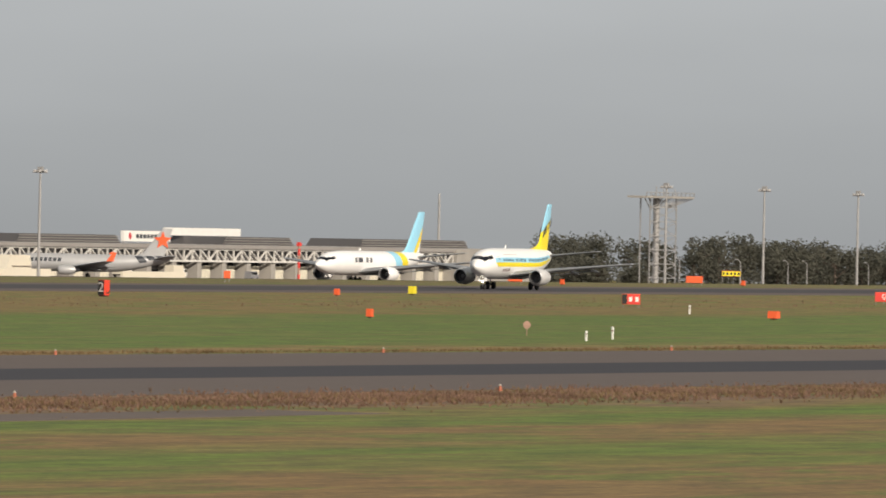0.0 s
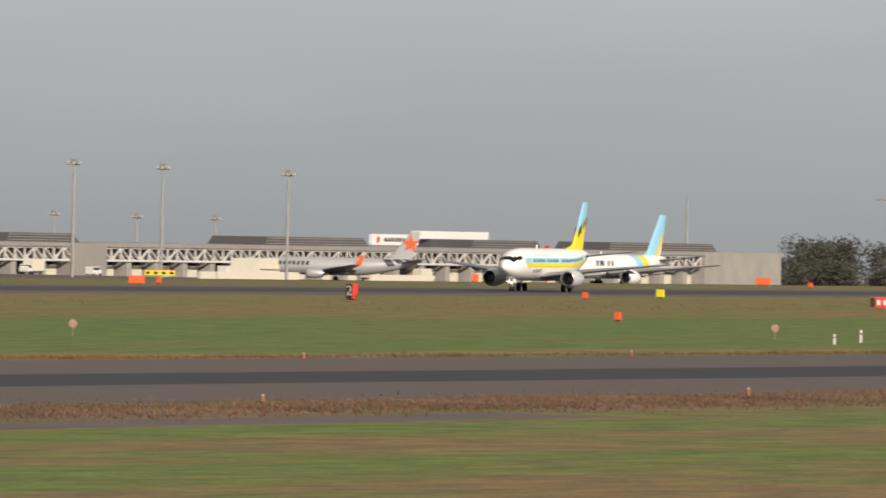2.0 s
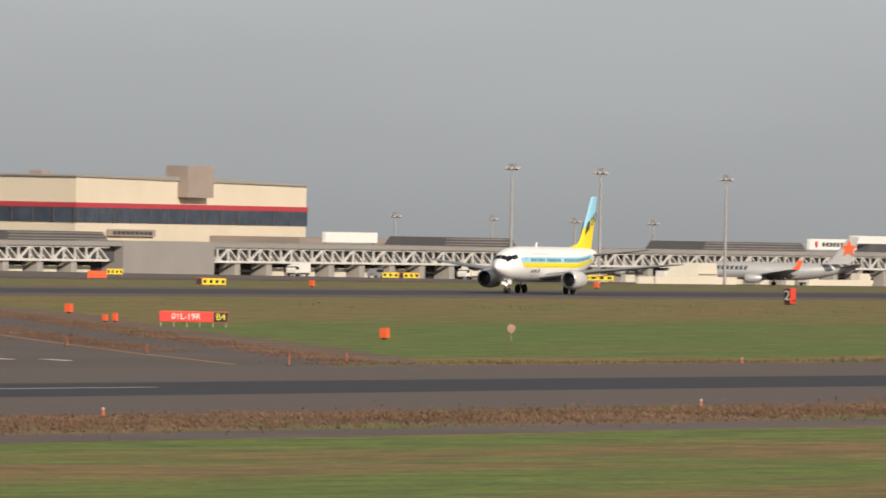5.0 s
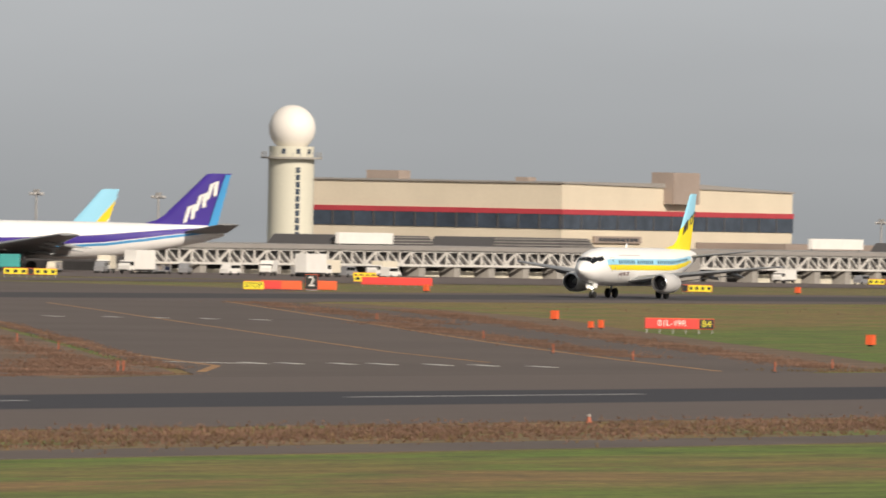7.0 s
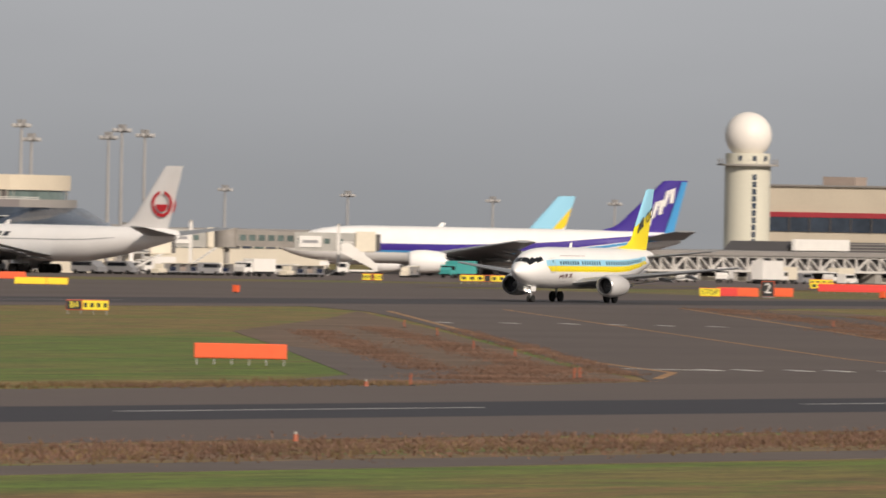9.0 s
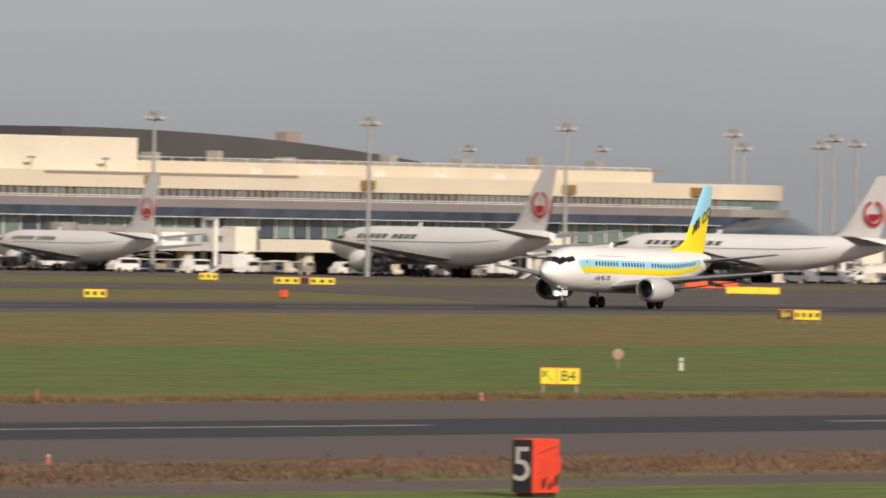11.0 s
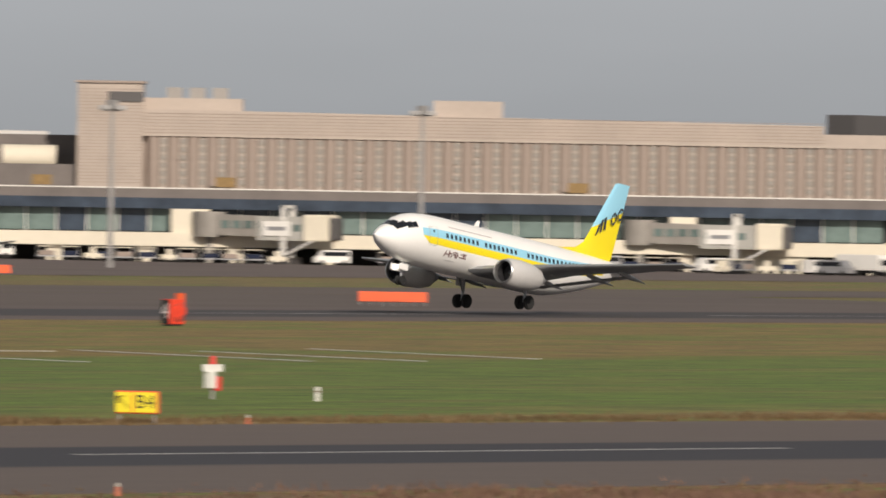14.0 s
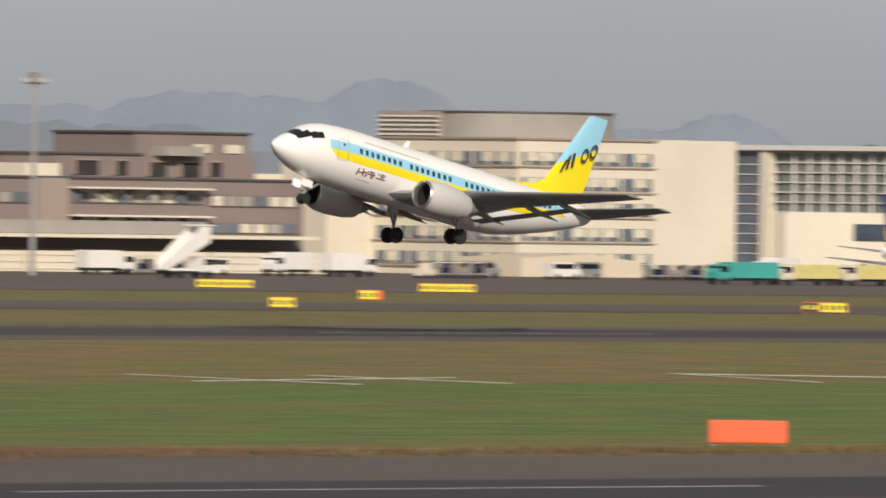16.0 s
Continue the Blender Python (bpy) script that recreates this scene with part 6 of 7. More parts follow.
for x, w, kind in ((1495, 5.2, 0), (1405.3, 2.2, 1), (1337.5, 3.0, 1), (1562.4, 4.6, 1), (1250, 6.5, 0), (1222, 2.4, 0)):
    board("airfield_sign", x, 700, w, 0.8, [(0.45, Y_, "|||", B_), (0.12, B_, "", Y_), (0.43, Y_, "|||", B_)] if kind == 0 else [(1.0, Y_, "||||", B_)], "yellow taxiway sign before the cargo building", foot=0.4)
for x, y, w in ((1441.3, 600, 0.9), (1526.1, 592, 2.0), (1597.6, 592, 2.4)):
    board("airfield_sign", x, y, w, 1.0, [(1.0, O_, "", W_)], "orange sign back behind the far runway", foot=0.5)
board("airfield_sign", 1880, 690, 3.2, 0.9, [(1.0, Y_, "|||||", B_)], "yellow taxiway sign behind the far runway", foot=1.4)
board("airfield_sign", 759, 813, 5.3, 0.78, [(0.42, Y_, "|||", B_), (0.58, Y_, "||||", B_)], "long yellow taxiway sign by the apron", foot=0.2)
board("airfield_sign", 765, 789, 5.2, 0.78, [(0.42, Y_, "|||", B_), (0.58, Y_, "||||", B_)], "long yellow taxiway sign by the apron", foot=0.2)
board("airfield_sign", 627, 665, 2.0, 0.8, [(1.0, Y_, "|||", B_)], "small yellow taxiway sign", foot=0.2)
board("airfield_sign", 691, 722, 2.0, 0.8, [(0.8, Y_, "|||", B_), (0.2, O_, "", B_)], "small yellow taxiway sign", foot=0.2)
board("airfield_sign", 677, 655, 3.6, 0.8, [(0.4, B_, "|||", Y_), (0.6, Y_, "||||", B_)], "black and yellow taxiway sign", foot=0.2)


def distance_marker(x, y, text, label, k=1.0):
    """A box-shaped runway distance marker: black numbered end, orange-red sides, small add-on box."""
    t = thing("distance_marker", (x, y, land(x, y)), label, "marker", "distance markers")
    b = part("box", boxed(x - 0.72 * k, x + 0.72 * k, y - 0.36 * k, y + 0.36 * k, 0.12, 1.72 * k, bevel=0.03), M_MARKER, t)
    p = part("number_face", boxed(x - 0.75 * k, x - 0.715 * k, y - 0.34 * k, y + 0.34 * k, 0.15, 1.69 * k), M_SIGNBLK, b, "black number face")
    words("sign_text", text, 1.45 * k, M_FADED, p, pose(-0.765 * k, 0, 0.93 * k, 0, 0, -90))
    part("side_box", boxed(x + 0.72 * k, x + 0.98 * k, y - 0.25 * k, y + 0.25 * k, 0.75 * k, 1.2 * k), M_MARKER, b)
    for u, z0, z1 in ((-0.25, 0.25, 0.62), (0.1, 0.2, 0.5), (0.42, 0.3, 0.7)):          # torn panel that shows the dark inside
        part("torn_edge", prism(bmesh.new(), [(x + u * k, z0 * k), (x + (u + 0.2) * k, (z0 + 0.06) * k), (x + (u + 0.26) * k, z1 * k), (x + (u + 0.05) * k, (z1 - 0.1) * k)], y - 0.375 * k, y - 0.355 * k), M_SIGNBLK, b)
    part("crease", beam(bmesh.new(), (x - 0.5 * k, y - 0.36 * k, 1.28 * k), (x + 0.6 * k, y - 0.36 * k, 1.52 * k), 0.05, 0.02), M_INKRED, b)
    part("foot", boxed(x - 0.6 * k, x + 0.6 * k, y - 0.3 * k, y + 0.3 * k, 0, 0.14), M_SIGNBLK, b)
    return t


distance_marker(293, 186.3, "5", "orange-red distance marker with white five on black end")
distance_marker(1134, 486, "2", "orange-red distance marker with white two on black end")
distance_marker(578, 496, "4", "orange-red distance marker with dark numbered end")


def dark_marker(x, y, text, label):
    """A black box with a white figure, turned towards the viewing side."""
    t = thing("distance_marker", (x, y, land(x, y)), label, "marker", "distance markers")
    b = part("box", boxed(x - 0.3, x + 0.3, y - 0.7, y + 0.7, 0.12, 1.75, bevel=0.03), M_ORANGE, t)
    p = part("number_face", boxed(x - 0.335, x - 0.3, y - 0.66, y + 0.66, 0.16, 1.71), M_SIGNBLK, b)
    words("sign_text", text, 1.5, M_SIGNWHT, p, pose(-0.35, 0, 0.95, 0, 0, -90))
    part("foot", boxed(x - 0.25, x + 0.25, y - 0.6, y + 0.6, 0, 0.14), M_STRUT, b)
    t.rotation_euler = (0, 0, radians(90) - math.atan2(x, y))


dark_marker(1117, 591, "2", "black distance marker with white two beyond the far runway")
dark_marker(825.5, 583.5, "3", "black distance marker with white three beyond the far runway")


def small_marker(x, y, w=0.62, h=0.8, m=M_ORANGE, name="orange_marker", label="small orange box marker on the turf"):
    t = thing(name, (x, y, land(x, y)), label, "marker", "orange markers")
    z = land(x, y)
    part("body", prism(bmesh.new(), [(x - w / 2, z + 0.12), (x + w / 2, z + 0.12), (x + w * 0.42, z + h), (x - w * 0.42, z + h)], y - w * 0.4, y + w * 0.4), m, t)
    part("foot", boxed(x - w * 0.3, x + w * 0.3, y - w * 0.2, y + w * 0.2, z, z + 0.14), M_SIGNBLK, t)
    return t


for x, y in ((955, 384), (728, 342), (857, 431), (1226, 497), (1138, 588), (803, 590), (1240, 592), (1330, 596), (1560, 598), (1640, 600), (1480, 480), (900, 600), (1020, 600), (700, 600)):
    small_marker(x, y)
small_marker(795.7, 397.1, 0.4, 0.6)
small_marker(797.4, 397.1, 0.4, 0.7)
small_marker(1039, 377, 1.1, 0.8)
small_marker(1274, 507, 0.9, 1.0, M_SIGNYEL, "yellow_marker", "small yellow marker on the turf")


def disc_stake(x, y, h=0.85):
    t = thing("disc_stake", (x, y, 0), "pale pink round disc on a thin stake in the turf", "marker", "disc stakes")
    part("stake", cyl(bmesh.new(), (x, y, 0), (x, y, h), 0.03, n=6), M_PALEPINK, t)
    a = Vector((x, y, 0)).normalized() * 0.03
    part("disc", cyl(bmesh.new(), Vector((x, y, h)) - a, Vector((x, y, h)) + a, 0.29, n=20), M_PALEPINK, t)


M_PALEPINK = mat("faded_pink_disc", (0.40, 0.24, 0.18), 0.7, var=0.2, scale=2)
for x, y in ((740, 338), (832.2, 321.8), (535.8, 335.6), (361, 324.3)):
    disc_stake(x, y)
for x, y, h in ((806, 307, 0.75), (822, 311, 0.95), (1081, 401, 0.9), (538.7, 333.4, 0.7), (374, 313, 0.6)):
    t = thing("white_stake", (x, y, 0), "short white post with a dark band in the turf", "post", "white stakes")
    part("post", boxed(x - 0.09, x + 0.09, y - 0.07, y + 0.07, 0, h, bevel=0.02), M_SIGNWHT, t)
    part("band", boxed(x - 0.1, x + 0.1, y - 0.08, y + 0.08, h * 0.62, h * 0.74), M_TAN, t)
# instrument post with crossbar
ip = thing("instrument_post", (372, 317, 0), "red and white instrument post with a crossbar on the turf", "instrument")
part("foot", cyl(bmesh.new(), (372, 317, 0), (372, 317, 0.5), 0.08, n=8), M_POLE, ip)
part("white_box", boxed(371.68, 372.02, 316.8, 317.2, 0.45, 1.15, bevel=0.03), M_SIGNWHT, ip)
part("red_box", boxed(372.05, 372.35, 316.8, 317.2, 0.35, 0.95, bevel=0.03), M_SIGNRED, ip)
part("crossbar", boxed(371.4, 372.6, 316.95, 317.05, 1.15, 1.45), M_SIGNWHT, ip)
part("lamp", cyl(bmesh.new(), (372, 317, 1.45), (372, 317, 1.8), 0.14, 0.1, n=10), M_SIGNRED, ip)


# runway edge lamps and orange posts
M_LAMPGLASS = mat("dusty_lamp_glass", (0.42, 0.38, 0.34), 0.3, var=0.15, scale=3)
M_POSTORANGE = mat("faded_orange_plastic", (0.42, 0.12, 0.06), 0.6, var=0.15, scale=2)


def edge_lamp(x, y):
    t = thing("edge_lamp", (x, y, 0), "runway edge lamp with white glass on an orange cone", "runway lamp", "runway edge lamps")
    part("cone", cyl(bmesh.new(), (x, y, 0), (x, y, 0.26), 0.11, 0.06, n=12), M_POSTORANGE, t)
    part("glass", smooth_cyl(x, y), M_LAMPGLASS, t)


def smooth_cyl(x, y):
    return cyl(cyl(bmesh.new(), (x, y, 0.26), (x, y, 0.31), 0.07, 0.08, n=12), (x, y, 0.31), (x, y, 0.37), 0.07, 0.03, n=12)


for i in range(16):
    edge_lamp(188 + i * 61, 215.6)
for i in range(14):
    if not 500 < 332.5 + i * 52.9 < 610:        # none across the taxiway mouth
        edge_lamp(332.5 + i * 52.9, 281.6)
for x, y in ((746.4, 424.8), (700.2, 395.9), (635.1, 356.5), (604.1, 336.3), (529, 291.0), (532.5, 292.6), (497.1, 282.5), (715, 365), (647.5, 325.7), (623.4, 308.3), (608, 288), (314, 283.5), (406, 283), (590, 283), (820, 428)):
    t = thing("orange_post", (x, y, 0), "thin orange plastic post beside the taxiway", "post", "orange posts")
    part("tube", cyl(bmesh.new(), (x, y, 0), (x, y, 0.6), 0.055, 0.04, n=8), M_POSTORANGE, t)
    part("base", cyl(bmesh.new(), (x, y, 0), (x, y, 0.06), 0.2, n=10), M_SIGNBLK, t)

# painted white lines on the green turf
marks = bmesh.new()
for a, b, w in (((422.2, 419.0), (411.9, 398.9), 0.4), ((422.2, 419.0), (430.0, 409.8), 0.4), ((440.6, 419.8), (424.2, 386.3), 0.4), ((409.7, 388.8), (420.0, 390.1), 0.4),
                ((448.5, 415.9), (435.8, 386.3), 0.4), ((455.0, 414.7), (445.0, 387.6), 0.4), ((466.1, 415.1), (472.5, 413.9), 0.4), ((428.6, 407.1), (428.9, 396.6), 0.4),
                ((477.8, 417.0), (464.2, 389.0), 0.4), ((485.0, 414.4), (473.3, 389.0), 0.4), ((502.2, 420.9), (489.6, 394.6), 0.4), ((392.1, 413.8), (388.0, 396.0), 0.4),
                ((382.3, 416.0), (375.6, 393.4), 0.4), ((372.4, 400.6), (396.7, 408.8), 0.4)):
    beam(marks, (*a, 0.03), (*b, 0.03), w * 1.4, 0.02)
tagged(part("turf_marking", marks, M_LINE), "faint white painted lines on the green turf", "marking", kind="structure")


# ---- weeds along the pavements ----
def weeds(name, patches, material, label, seed, hmin=0.05, hmax=0.19):
    """Clumps of thin blades over strips: (x0, y0, x1, y1, half width, number)."""
    r = random.Random(seed)
    verts, faces = [], []
    for x0, y0, x1, y1, half, count in patches:
        for _ in range(count):
            k = r.random()
            dens = noise.noise((x0 + (x1 - x0) * k) * Vector((0.07, 0, 0)) + Vector((0, seed * 1.7, 0)))
            if dens < r.uniform(-1.0, 0.1):
                continue
            cx, cy = x0 + (x1 - x0) * k + r.uniform(-0.5, 0.5), y0 + (y1 - y0) * k + r.gauss(0, half * 0.5)
            h = r.uniform(hmin, hmax) * (0.75 + 0.8 * max(0, dens))
            for _ in range(4):
                a = r.uniform(0, 6.3)
                dx, dy = math.cos(a) * r.uniform(0.05, 0.2), math.sin(a) * r.uniform(0.05, 0.2)
                i = len(verts)
                verts += [(cx - dy * 0.28, cy + dx * 0.28, -0.02), (cx + dy * 0.28, cy - dx * 0.28, -0.02), (cx + dx, cy + dy, h * r.uniform(0.7, 1.1))]
                faces.append((i, i + 1, i + 2))
    me = bpy.data.meshes.new(name)
    me.from_pydata(verts, [], faces)
    me.materials.append(material)
    return tagged(new(name, me), label, "weeds", kind="stuff")


weeds("weeds", [(150, 208.5, 420, 208.5, 8.5, 21000), (420, 208.5, 700, 208.5, 8.5, 19000), (700, 208, 900, 208, 8, 6000)], M_WEED, "reddish-brown dry weeds along the runway edge", 3, 0.08, 0.30)
weeds("weeds", [(150, 207, 700, 207, 8.0, 9000)], M_WEED_G, "scattered olive weeds among dry ones", 5, 0.08, 0.34)
weeds("weeds", [(150, 285.5, 500, 285.5, 4.0, 14000), (595, 284.5, 900, 284.5, 2.2, 4600)], M_WEED_G, "straw-coloured weeds behind the near runway", 7, 0.10, 0.32)
weeds("weeds", [(470, 283.5, 530, 288.5, 1.8, 2200), (215, 284, 270, 288, 4.0, 2600), (245, 276, 262, 290, 3.0, 900), (518, 290, 570, 315, 4.5, 4200), (552, 305, 742, 425, 2.0, 4800), (546, 309, 714, 414, 2.0, 4500), (546, 297, 742, 418, 1.2, 3000)], M_WEED, "brown weeds in rows on the paved island beside the exit taxiway", 9, 0.08, 0.24)
weeds("weeds", [(610, 289, 913, 473, 2.6, 9500), (636, 314, 805, 420, 2.8, 5500), (800, 412, 955, 511, 3.6, 4200)], M_WEED, "dense brown weeds along the exit taxiway edge", 10, 0.08, 0.26)
weeds("weeds", [(950, 470, 1500, 470, 24, 1500), (1000, 440, 1350, 440, 14, 900)], M_WEED, "sparse dry weeds on the turf by the far runway", 13, 0.08, 0.25)


# ---- jet bridges ----
def jet_bridge(x, y, yaw, reach, floor=3.7, label="pale grey jet bridge with glazed sides beside the terminal"):
    t = thing("jet_bridge", (0, 0, 0), label, "jet bridge", "jet bridges")
    smooth(part("rotunda", cyl(bmesh.new(), (0, 0, floor - 0.3), (0, 0, floor + 3.0), 2.1, n=20), M_TUNNEL, t), 40)
    part("rotunda_post", cyl(bmesh.new(), (0, 0, -1), (0, 0, floor), 0.5, n=12), M_CONCRETE, t)
    half = reach * 0.52
    tun = part("tunnel", boxed(1.5, half + 1.5, -1.5, 1.5, floor, floor + 2.7, m=Matrix.Rotation(0.02, 4, "Y")), M_TUNNEL, t)
    tun2 = part("outer_tunnel", boxed(half, reach, -1.75, 1.75, floor - 0.6, floor + 2.5), M_TRUSSGREY, t)
    for i in range(int(half / 1.6)):
        part("window", boxed(2.2 + i * 1.6, 3.3 + i * 1.6, -1.56, -1.5, floor + 0.9, floor + 1.9), M_GLASSG, tun)
    for i in range(int((reach - half) / 2.2)):
        part("window", boxed(half + 0.6 + i * 2.2, half + 1.6 + i * 2.2, -1.82, -1.75, floor + 0.6, floor + 1.5), M_GLASSG, tun2)
    part("notice", boxed(half + 0.8, half + 4.6, -1.95, -1.83, floor + 0.0, floor + 1.9), M_SIGNWHT, tun2, "white notice board with grey bars")
    part("notice_bar", boxed(half + 1.4, half + 4.0, -1.99, -1.94, floor + 0.7, floor + 1.2), M_STRUT, tun2)
    cab = part("cab", boxed(reach - 0.3, reach + 3.2, -2.2, 2.2, floor - 0.7, floor + 2.8, bevel=0.25), M_CREAM2, t)
    part("bellows", boxed(reach + 3.2, reach + 4.0, -1.6, 1.6, floor - 0.5, floor + 2.4, bevel=0.2), M_DARKGREY, cab)
    part("lift_frame", box(box(box(bmesh.new(), reach - 3.4, reach - 2.8, -1.9, -1.5, -1, floor + 4.0), reach - 3.4, reach - 2.8, 1.5, 1.9, -1, floor + 4.0), reach - 3.4, reach - 2.8, -1.9, 1.9, floor + 3.6, floor + 4.0), M_FRAME, t)
    part("bogie", boxed(reach - 4.3, reach - 1.9, -2.2, 2.2, -0.2, 0.9, bevel=0.15), M_DARKGREY, t)
    st = part("stairs", prism(bmesh.new(), [(reach + 1.0, floor - 0.6), (reach + 1.6, floor - 0.6), (reach - 4.4, 0), (reach - 5.0, 0)], -3.1, -2.2), M_FRAME, t)
    for i in range(9):
        part("tread", boxed(reach - 4.6 + i * 0.62, reach - 4.0 + i * 0.62, -3.15, -2.2, 0.25 + i * (floor - 0.9) / 9, 0.33 + i * (floor - 0.9) / 9), M_STRUT, st)
    t.matrix_basis = pose(x, y, land(x, y), 0, 0, yaw)
    return t


M_TUNNEL = mat("grey_brown_bridge_tunnel", (0.27, 0.25, 0.225), 0.6, var=0.15, scale=0.5)
M_TRUSSGREY = mat("weathered_grey_panel", (0.40, 0.39, 0.36), 0.6, var=0.12, scale=0.5)
jet_bridge(1206, 955, -62, 16)
jet_bridge(1254, 924, -48, 17)
jet_bridge(1331, 924, -28, 26)
jet_bridge(1420, 924, -35, 20)
jet_bridge(1500, 922, -40, 22)
jet_bridge(1560, 985, -52, 26)
jet_bridge(1640, 1030, -50, 34)
jet_bridge(1718.7, 1013.0, -60, 22, 4.7)
jet_bridge(1727, 1040, -60, 16, 4.9)
jet_bridge(1170, 998, -70, 14)
jet_bridge(1128, 1040, -40, 24)
part_gate = thing("low_pier", (1640, 1040, 0), "long low cream pier building with flat roof", "building")
part("wall", boxed(1545, 1800, 1040, 1062, -4, 4.4), M_CREAM2, part_gate)
part("roof", boxed(1543, 1802, 1038, 1064, 4.4, 5.0), M_ROOFGREY, part_gate)
for i in range(60):
    part("window", boxed(1547 + i * 4.2, 1550.4 + i * 4.2, 1039.85, 1040.05, 1.6, 3.4), M_GLASSB if i % 3 else M_GLASSG, part_gate)


# ---- vehicles ----
def wheels_of(t, xs, half, r=0.42):
    for x in xs:
        for s in (-1, 1):
            smooth(part("wheel", cyl(bmesh.new(), (x, s * half - 0.13, r), (x, s * half + 0.13, r), r, n=14), M_TYRE, t), 40)


def truck(body_m, label, long=7.0, high=2.7, cab_m=None, name="service_truck", flat=False):
    t = thing(name, (0, 0, 0), label, "truck", "apron vehicles")
    part("chassis", boxed(-long / 2, long / 2, -0.9, 0.9, 0.45, 0.75), M_SIGNBLK, t)
    cab = part("cab", prism(bmesh.new(), [(-long / 2, 0.6), (-long / 2 + 1.9, 0.6), (-long / 2 + 1.9, 2.25), (-long / 2 + 0.5, 2.25), (-long / 2, 1.4)], -1.05, 1.05), cab_m or body_m, t)
    part("windscreen", boxed(-long / 2 + 0.25, -long / 2 + 1.5, -1.08, 1.08, 1.4, 2.05), M_GLASS_DARK, cab)
    if flat:
        part("bed", boxed(-long / 2 + 2.1, long / 2, -1.05, 1.05, 0.75, 1.05), body_m, t)
    else:
        part("cargo_box", boxed(-long / 2 + 2.05, long / 2, -1.15, 1.15, 0.75, high, bevel=0.06), body_m, t)
    wheels_of(t, (-long / 2 + 1.0, long / 2 - 1.4), 0.95)
    return t


def van(body_m, label, name="van"):
    t = thing(name, (0, 0, 0), label, "van", "apron vehicles")
    b = part("body", prism(bmesh.new(), [(-2.3, 0.35), (2.3, 0.35), (2.3, 1.95), (-1.2, 1.95), (-1.9, 1.15), (-2.3, 1.05)], -0.85, 0.85), body_m, t)
    part("glass", boxed(-1.25, 2.1, -0.87, 0.87, 1.2, 1.75), M_GLASS_DARK, b)
    wheels_of(t, (-1.5, 1.5), 0.78, 0.33)
    return t


def cart_train(label, n=3):
    t = thing("baggage_cart_train", (0, 0, 0), label, "baggage cart", "apron vehicles")
    tug = part("tug", prism(bmesh.new(), [(-5.6, 0.3), (-3.2, 0.3), (-3.2, 1.0), (-4.0, 1.0), (-4.0, 1.7), (-4.6, 1.7), (-4.7, 1.0), (-5.6, 0.9)], -0.65, 0.65), M_CREAM2, t)
    for i in range(n):
        x = -2.6 + i * 3.0
        c = part("cart", boxed(x, x + 2.5, -0.75, 0.75, 0.45, 0.62), M_STRUT, t)
        part("cover", boxed(x + 0.1, x + 2.4, -0.7, 0.7, 1.75, 1.85), M_CREAM2, c)
        part("load", boxed(x + 0.25, x + 2.2, -0.6, 0.6, 0.62, 1.25, bevel=0.1), M_TAN if i % 2 else M_DARKBLUE, c)
        for cx in (x + 0.1, x + 2.35):
            part("post", boxed(cx, cx + 0.07, -0.7, 0.7, 0.6, 1.75), M_POLE, c)
    wheels_of(t, (-5.1, -3.7, -2.2, -0.6, 0.8, 2.4, 3.8, 5.4)[:4 + 2 * (n - 1)], 0.6, 0.26)
    return t


def stairs_truck(label):
    t = truck(M_SIGNWHT, label, 6.4, 2.6, name="boarding_stairs_truck", flat=True)
    st = part("stair_flight", prism(bmesh.new(), [(3.4, 0.9), (3.9, 0.9), (-1.0, 4.4), (-2.6, 4.4), (-2.6, 3.9)], -0.95, 0.95), M_SIGNWHT, t, "white stair flight")
    for s in (-1, 1):
        part("side_rail", prism(bmesh.new(), [(3.4, 0.95), (-1.1, 4.4), (-2.6, 4.4), (-2.6, 5.5), (-1.1, 5.5), (3.6, 1.9)], s * 0.98 - 0.03, s * 0.98 + 0.03), M_SIGNWHT, st)
    part("hood", boxed(-3.0, -0.6, -1.1, 1.1, 5.6, 5.75), M_SIGNWHT, st)
    return t


def put(t, x, y, yaw):
    t.matrix_basis = pose(x, y, land(x, y) + 0.03, 0, 0, yaw)
    return t


protos = [truck(M_SIGNWHT, "white box truck on the apron"), truck(M_CREAM2, "cream container truck on the apron", 8.0, 3.0, M_SIGNWHT), van(M_SIGNWHT, "white van on the apron"),
          cart_train("baggage tug with loaded carts on the apron"), van(M_STRUT, "grey van on the apron"), cart_train("baggage tug with two carts on the apron", 2)]
placed = [False] * len(protos)
vr = random.Random(21)


def drop(i, x, y, yaw):
    if placed[i]:
        return copy_thing(protos[i], pose(x, y, land(x, y) + 0.03, 0, 0, yaw))
    placed[i] = True
    return put(protos[i], x, y, yaw)


for i in range(66):                                         # rows of vehicles before the terminal gates
    x = 1170 + i * 6.1 + vr.uniform(-2, 2)
    drop(vr.choice((0, 2, 2, 3, 4, 5, 3)), x, 912 + vr.uniform(-10, 8), vr.choice((0, 180, 10, -12, 90)))
for i in range(20):                                         # before the turned gate wing
    u = 6 + i * 8.6 + vr.uniform(-2, 2)
    d = vr.uniform(8, 20)
    drop(vr.choice((0, 1, 2, 3, 4, 5)), 1229 - 0.633 * u - 0.774 * d, 930 + 0.774 * u - 0.633 * d, vr.choice((-50, 130, -40, 140)))
for i in range(16):                                         # round the deep blue airliner
    drop(vr.choice((0, 2, 3, 5, 1, 4)), 1700 + i * 10.5 + vr.uniform(-3, 3), 968 + vr.uniform(-8, 6), vr.choice((0, 180, 20)))
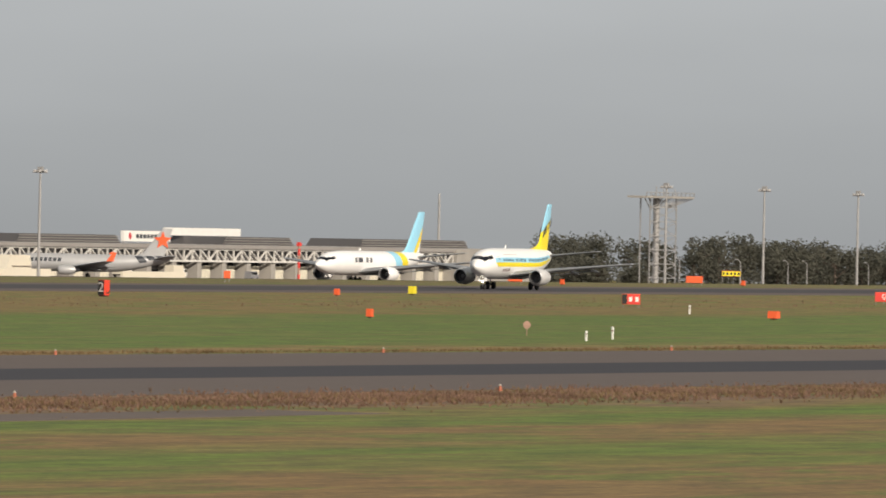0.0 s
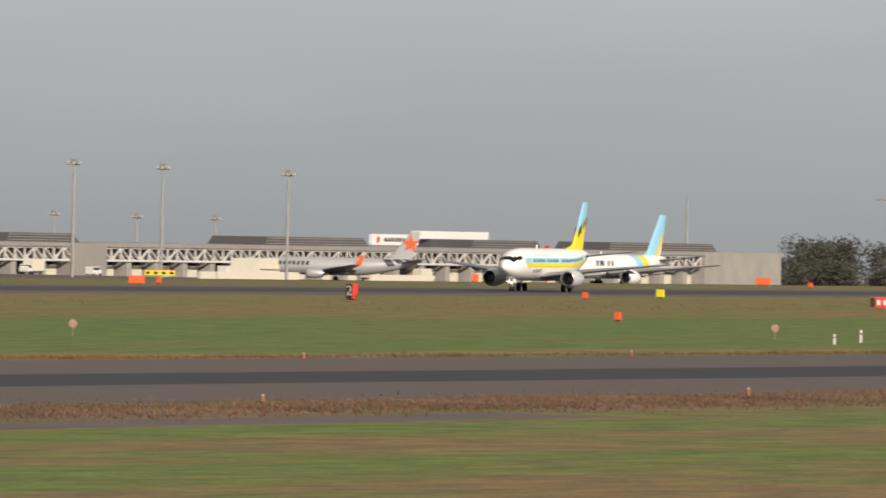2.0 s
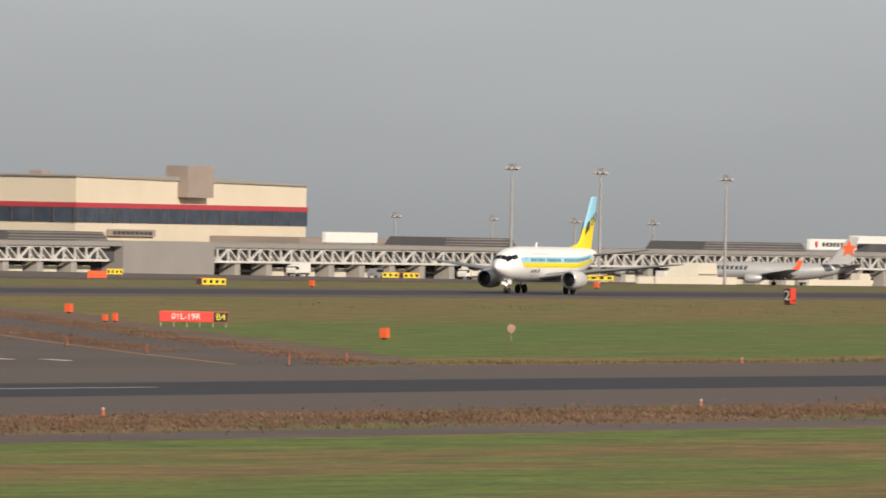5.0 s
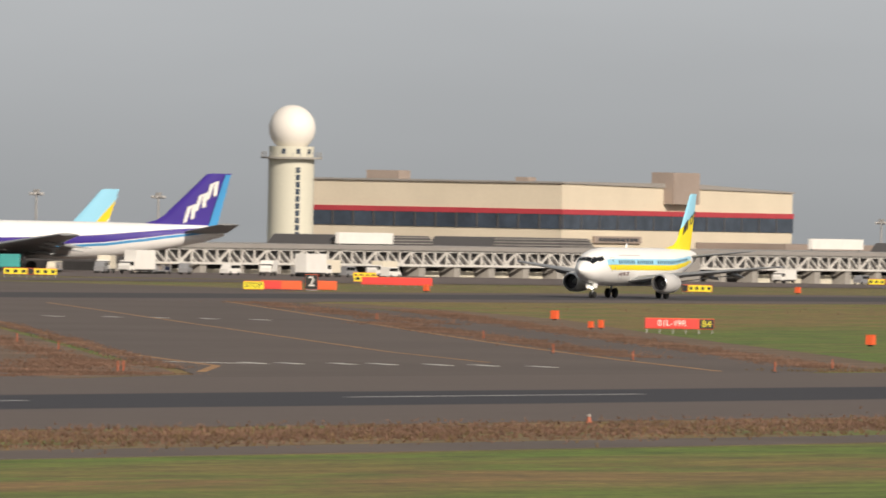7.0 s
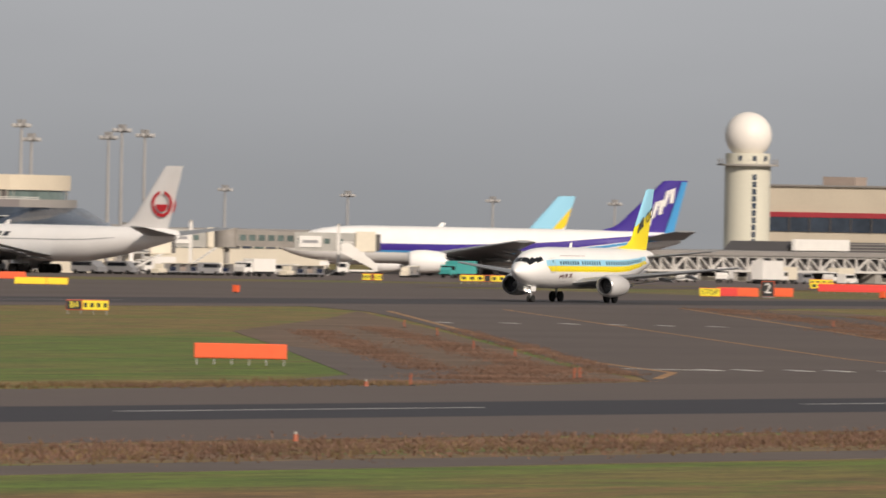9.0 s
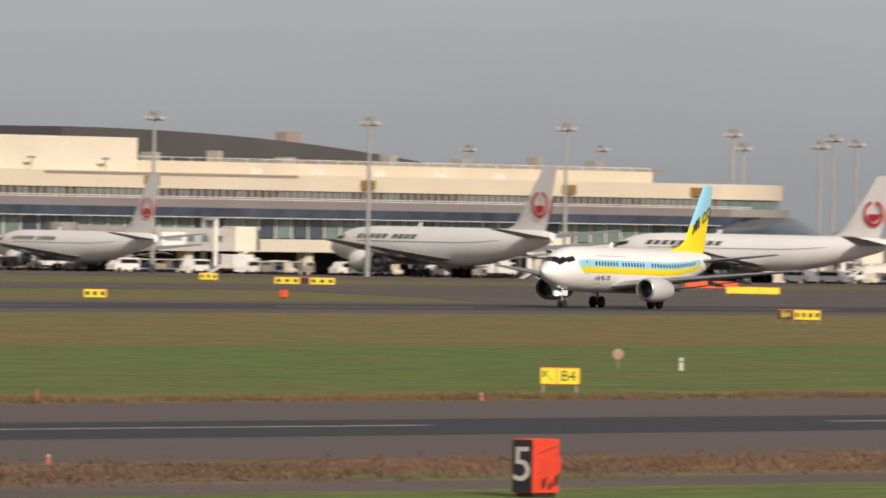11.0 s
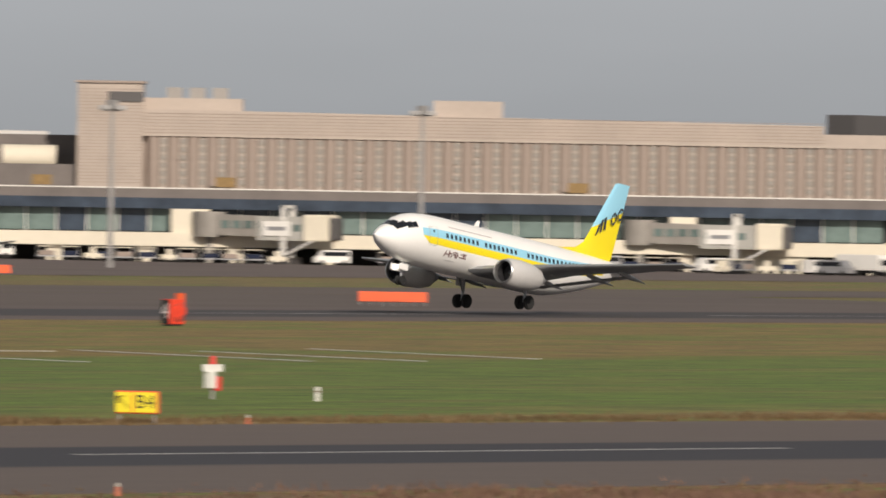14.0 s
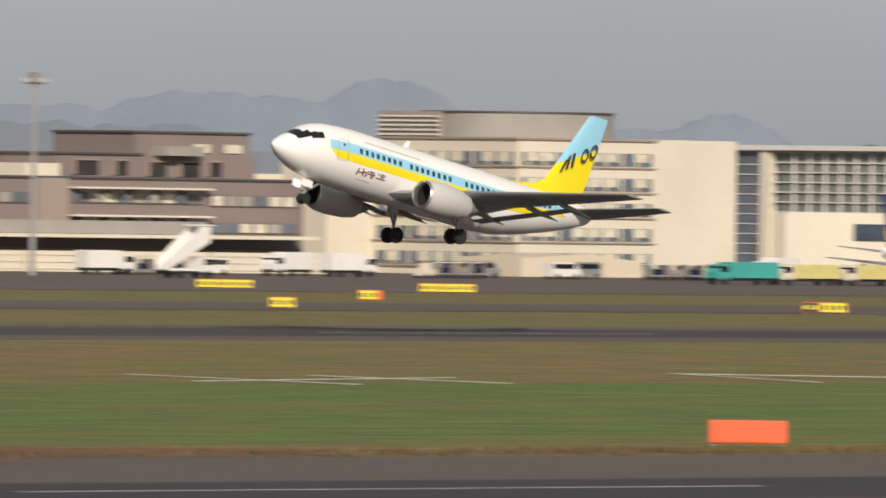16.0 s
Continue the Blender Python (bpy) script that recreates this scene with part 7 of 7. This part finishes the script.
for i in range(9):                                          # before the cargo building
    drop(vr.choice((0, 1, 2, 4)), 2180 + i * 44 + vr.uniform(-10, 10), 1046 + vr.uniform(-5, 5), vr.choice((0, 180)))
for i in range(14):                                         # before the offices
    drop(vr.choice((0, 2, 2, 4, 3)), 880 + i * 9 + vr.uniform(-2, 2), 958 + vr.uniform(-8, 10), vr.choice((0, 180, 8)))
for i, p in enumerate(protos):
    if not placed[i]:
        drop(i, 1300 + i * 9, 905, 0)
put(truck(M_TEAL, "teal container truck on the apron", 8.6, 2.9), 1708, 962, 0)
put(truck(M_TEAL, "teal container truck on the apron", 9.4, 2.5), 922.4, 905, 0)
put(truck(M_PALEYEL, "pale yellow container truck on the apron", 9.0, 2.3, M_CREAM2), 932.2, 905, 0)
put(truck(M_PALEYEL, "pale yellow container truck on the apron", 9.0, 2.3, M_CREAM2), 942.2, 905, 0)
put(stairs_truck("white boarding stairs truck beside the offices"), 862.6, 930, 180)
put(stairs_truck("white boarding stairs truck beside an airliner"), 1723.7, 990.5, -60)
put(truck(M_SIGNWHT, "white container lift truck on the apron", 9.0, 4.0), 1742, 955, 0)
put(truck(M_SIGNWHT, "white container lift truck on the apron", 9.5, 4.0), 1800, 952, 180)

# white sheeted cargo stack and low white fence by the star airliner
sheet = thing("sheeted_cargo", (2262, 990, land(2262, 990)), "tall white sheeted cargo stack on the apron", "cargo")
sz = land(2262, 990)
part("cover", prism(bmesh.new(), [(2252, sz), (2267, sz), (2266, sz + 4.6), (2256, sz + 4.5)], 988, 994), M_CREAM2, sheet)
part("fold", boxed(2256.5, 2266, 987.7, 988.0, sz + 2.2, sz + 2.35), M_TAN, sheet)
for x0, x1 in ((2278, 2312), (2190, 2240)):
    w = thing("low_wall", ((x0 + x1) / 2, 972, land(x0, 972)), "low white blast wall on the apron edge", "wall")
    zz = land(x0, 972)
    part("wall", boxed(x0, x1, 972, 972.6, zz - 0.5, zz + 1.6), M_CREAM2, w)
# red and white striped mast with orange panel
for x, y, h in ((2541.5, 1040, 9),):
    t = thing("beacon_mast", (x, y, land(x, y)), "faded red banded beacon mast by the cargo building", "mast")
    z = land(x, y)
    for i in range(6):
        part("section", cyl(bmesh.new(), (x, y, z + h * i / 6), (x, y, z + h * (i + 1) / 6), 0.32, n=8), M_SIGNRED if i % 2 == 0 else M_PALEPINK, t)
    part("beacon", boxed(x - 0.6, x + 0.6, y - 0.4, y + 0.4, z + h - 0.9, z + h), M_SIGNRED, t)


# ---- a small bird crossing the sky ----
M_BIRD = mat("grey_brown_feathers", (0.10, 0.085, 0.08), 0.85, var=0.25, scale=12, grain=0.15, gscale=40)
bird = thing("bird", (0, 0, 0), "small grey-brown bird in flapping flight across the sky", "bird")
smooth(part("body", ring_loft(bmesh.new(), [(-0.10, 0.01), (-0.07, 0.042), (-0.02, 0.062), (0.04, 0.056), (0.075, 0.04), (0.09, 0.042), (0.108, 0.03), (0.118, 0.01), (0.132, 0.002)], 10, (0, 0)), M_BIRD, bird), 60)
part("tail", prism(bmesh.new(), [(-0.08, -0.012), (-0.16, -0.03), (-0.165, 0.0), (-0.16, 0.03), (-0.08, 0.012)], -0.004, 0.004, "xy"), M_BIRD, bird)
bird_wings = []
for side in (-1, 1):
    w = part("wing", prism(bmesh.new(), [(0.045, side * 0.015), (0.055, side * 0.07), (0.02, side * 0.15), (-0.03, side * 0.175), (-0.035, side * 0.11), (-0.045, side * 0.015)], -0.004, 0.004, "xy"), M_BIRD, bird)
    bird_wings.append((w, side))


motions()
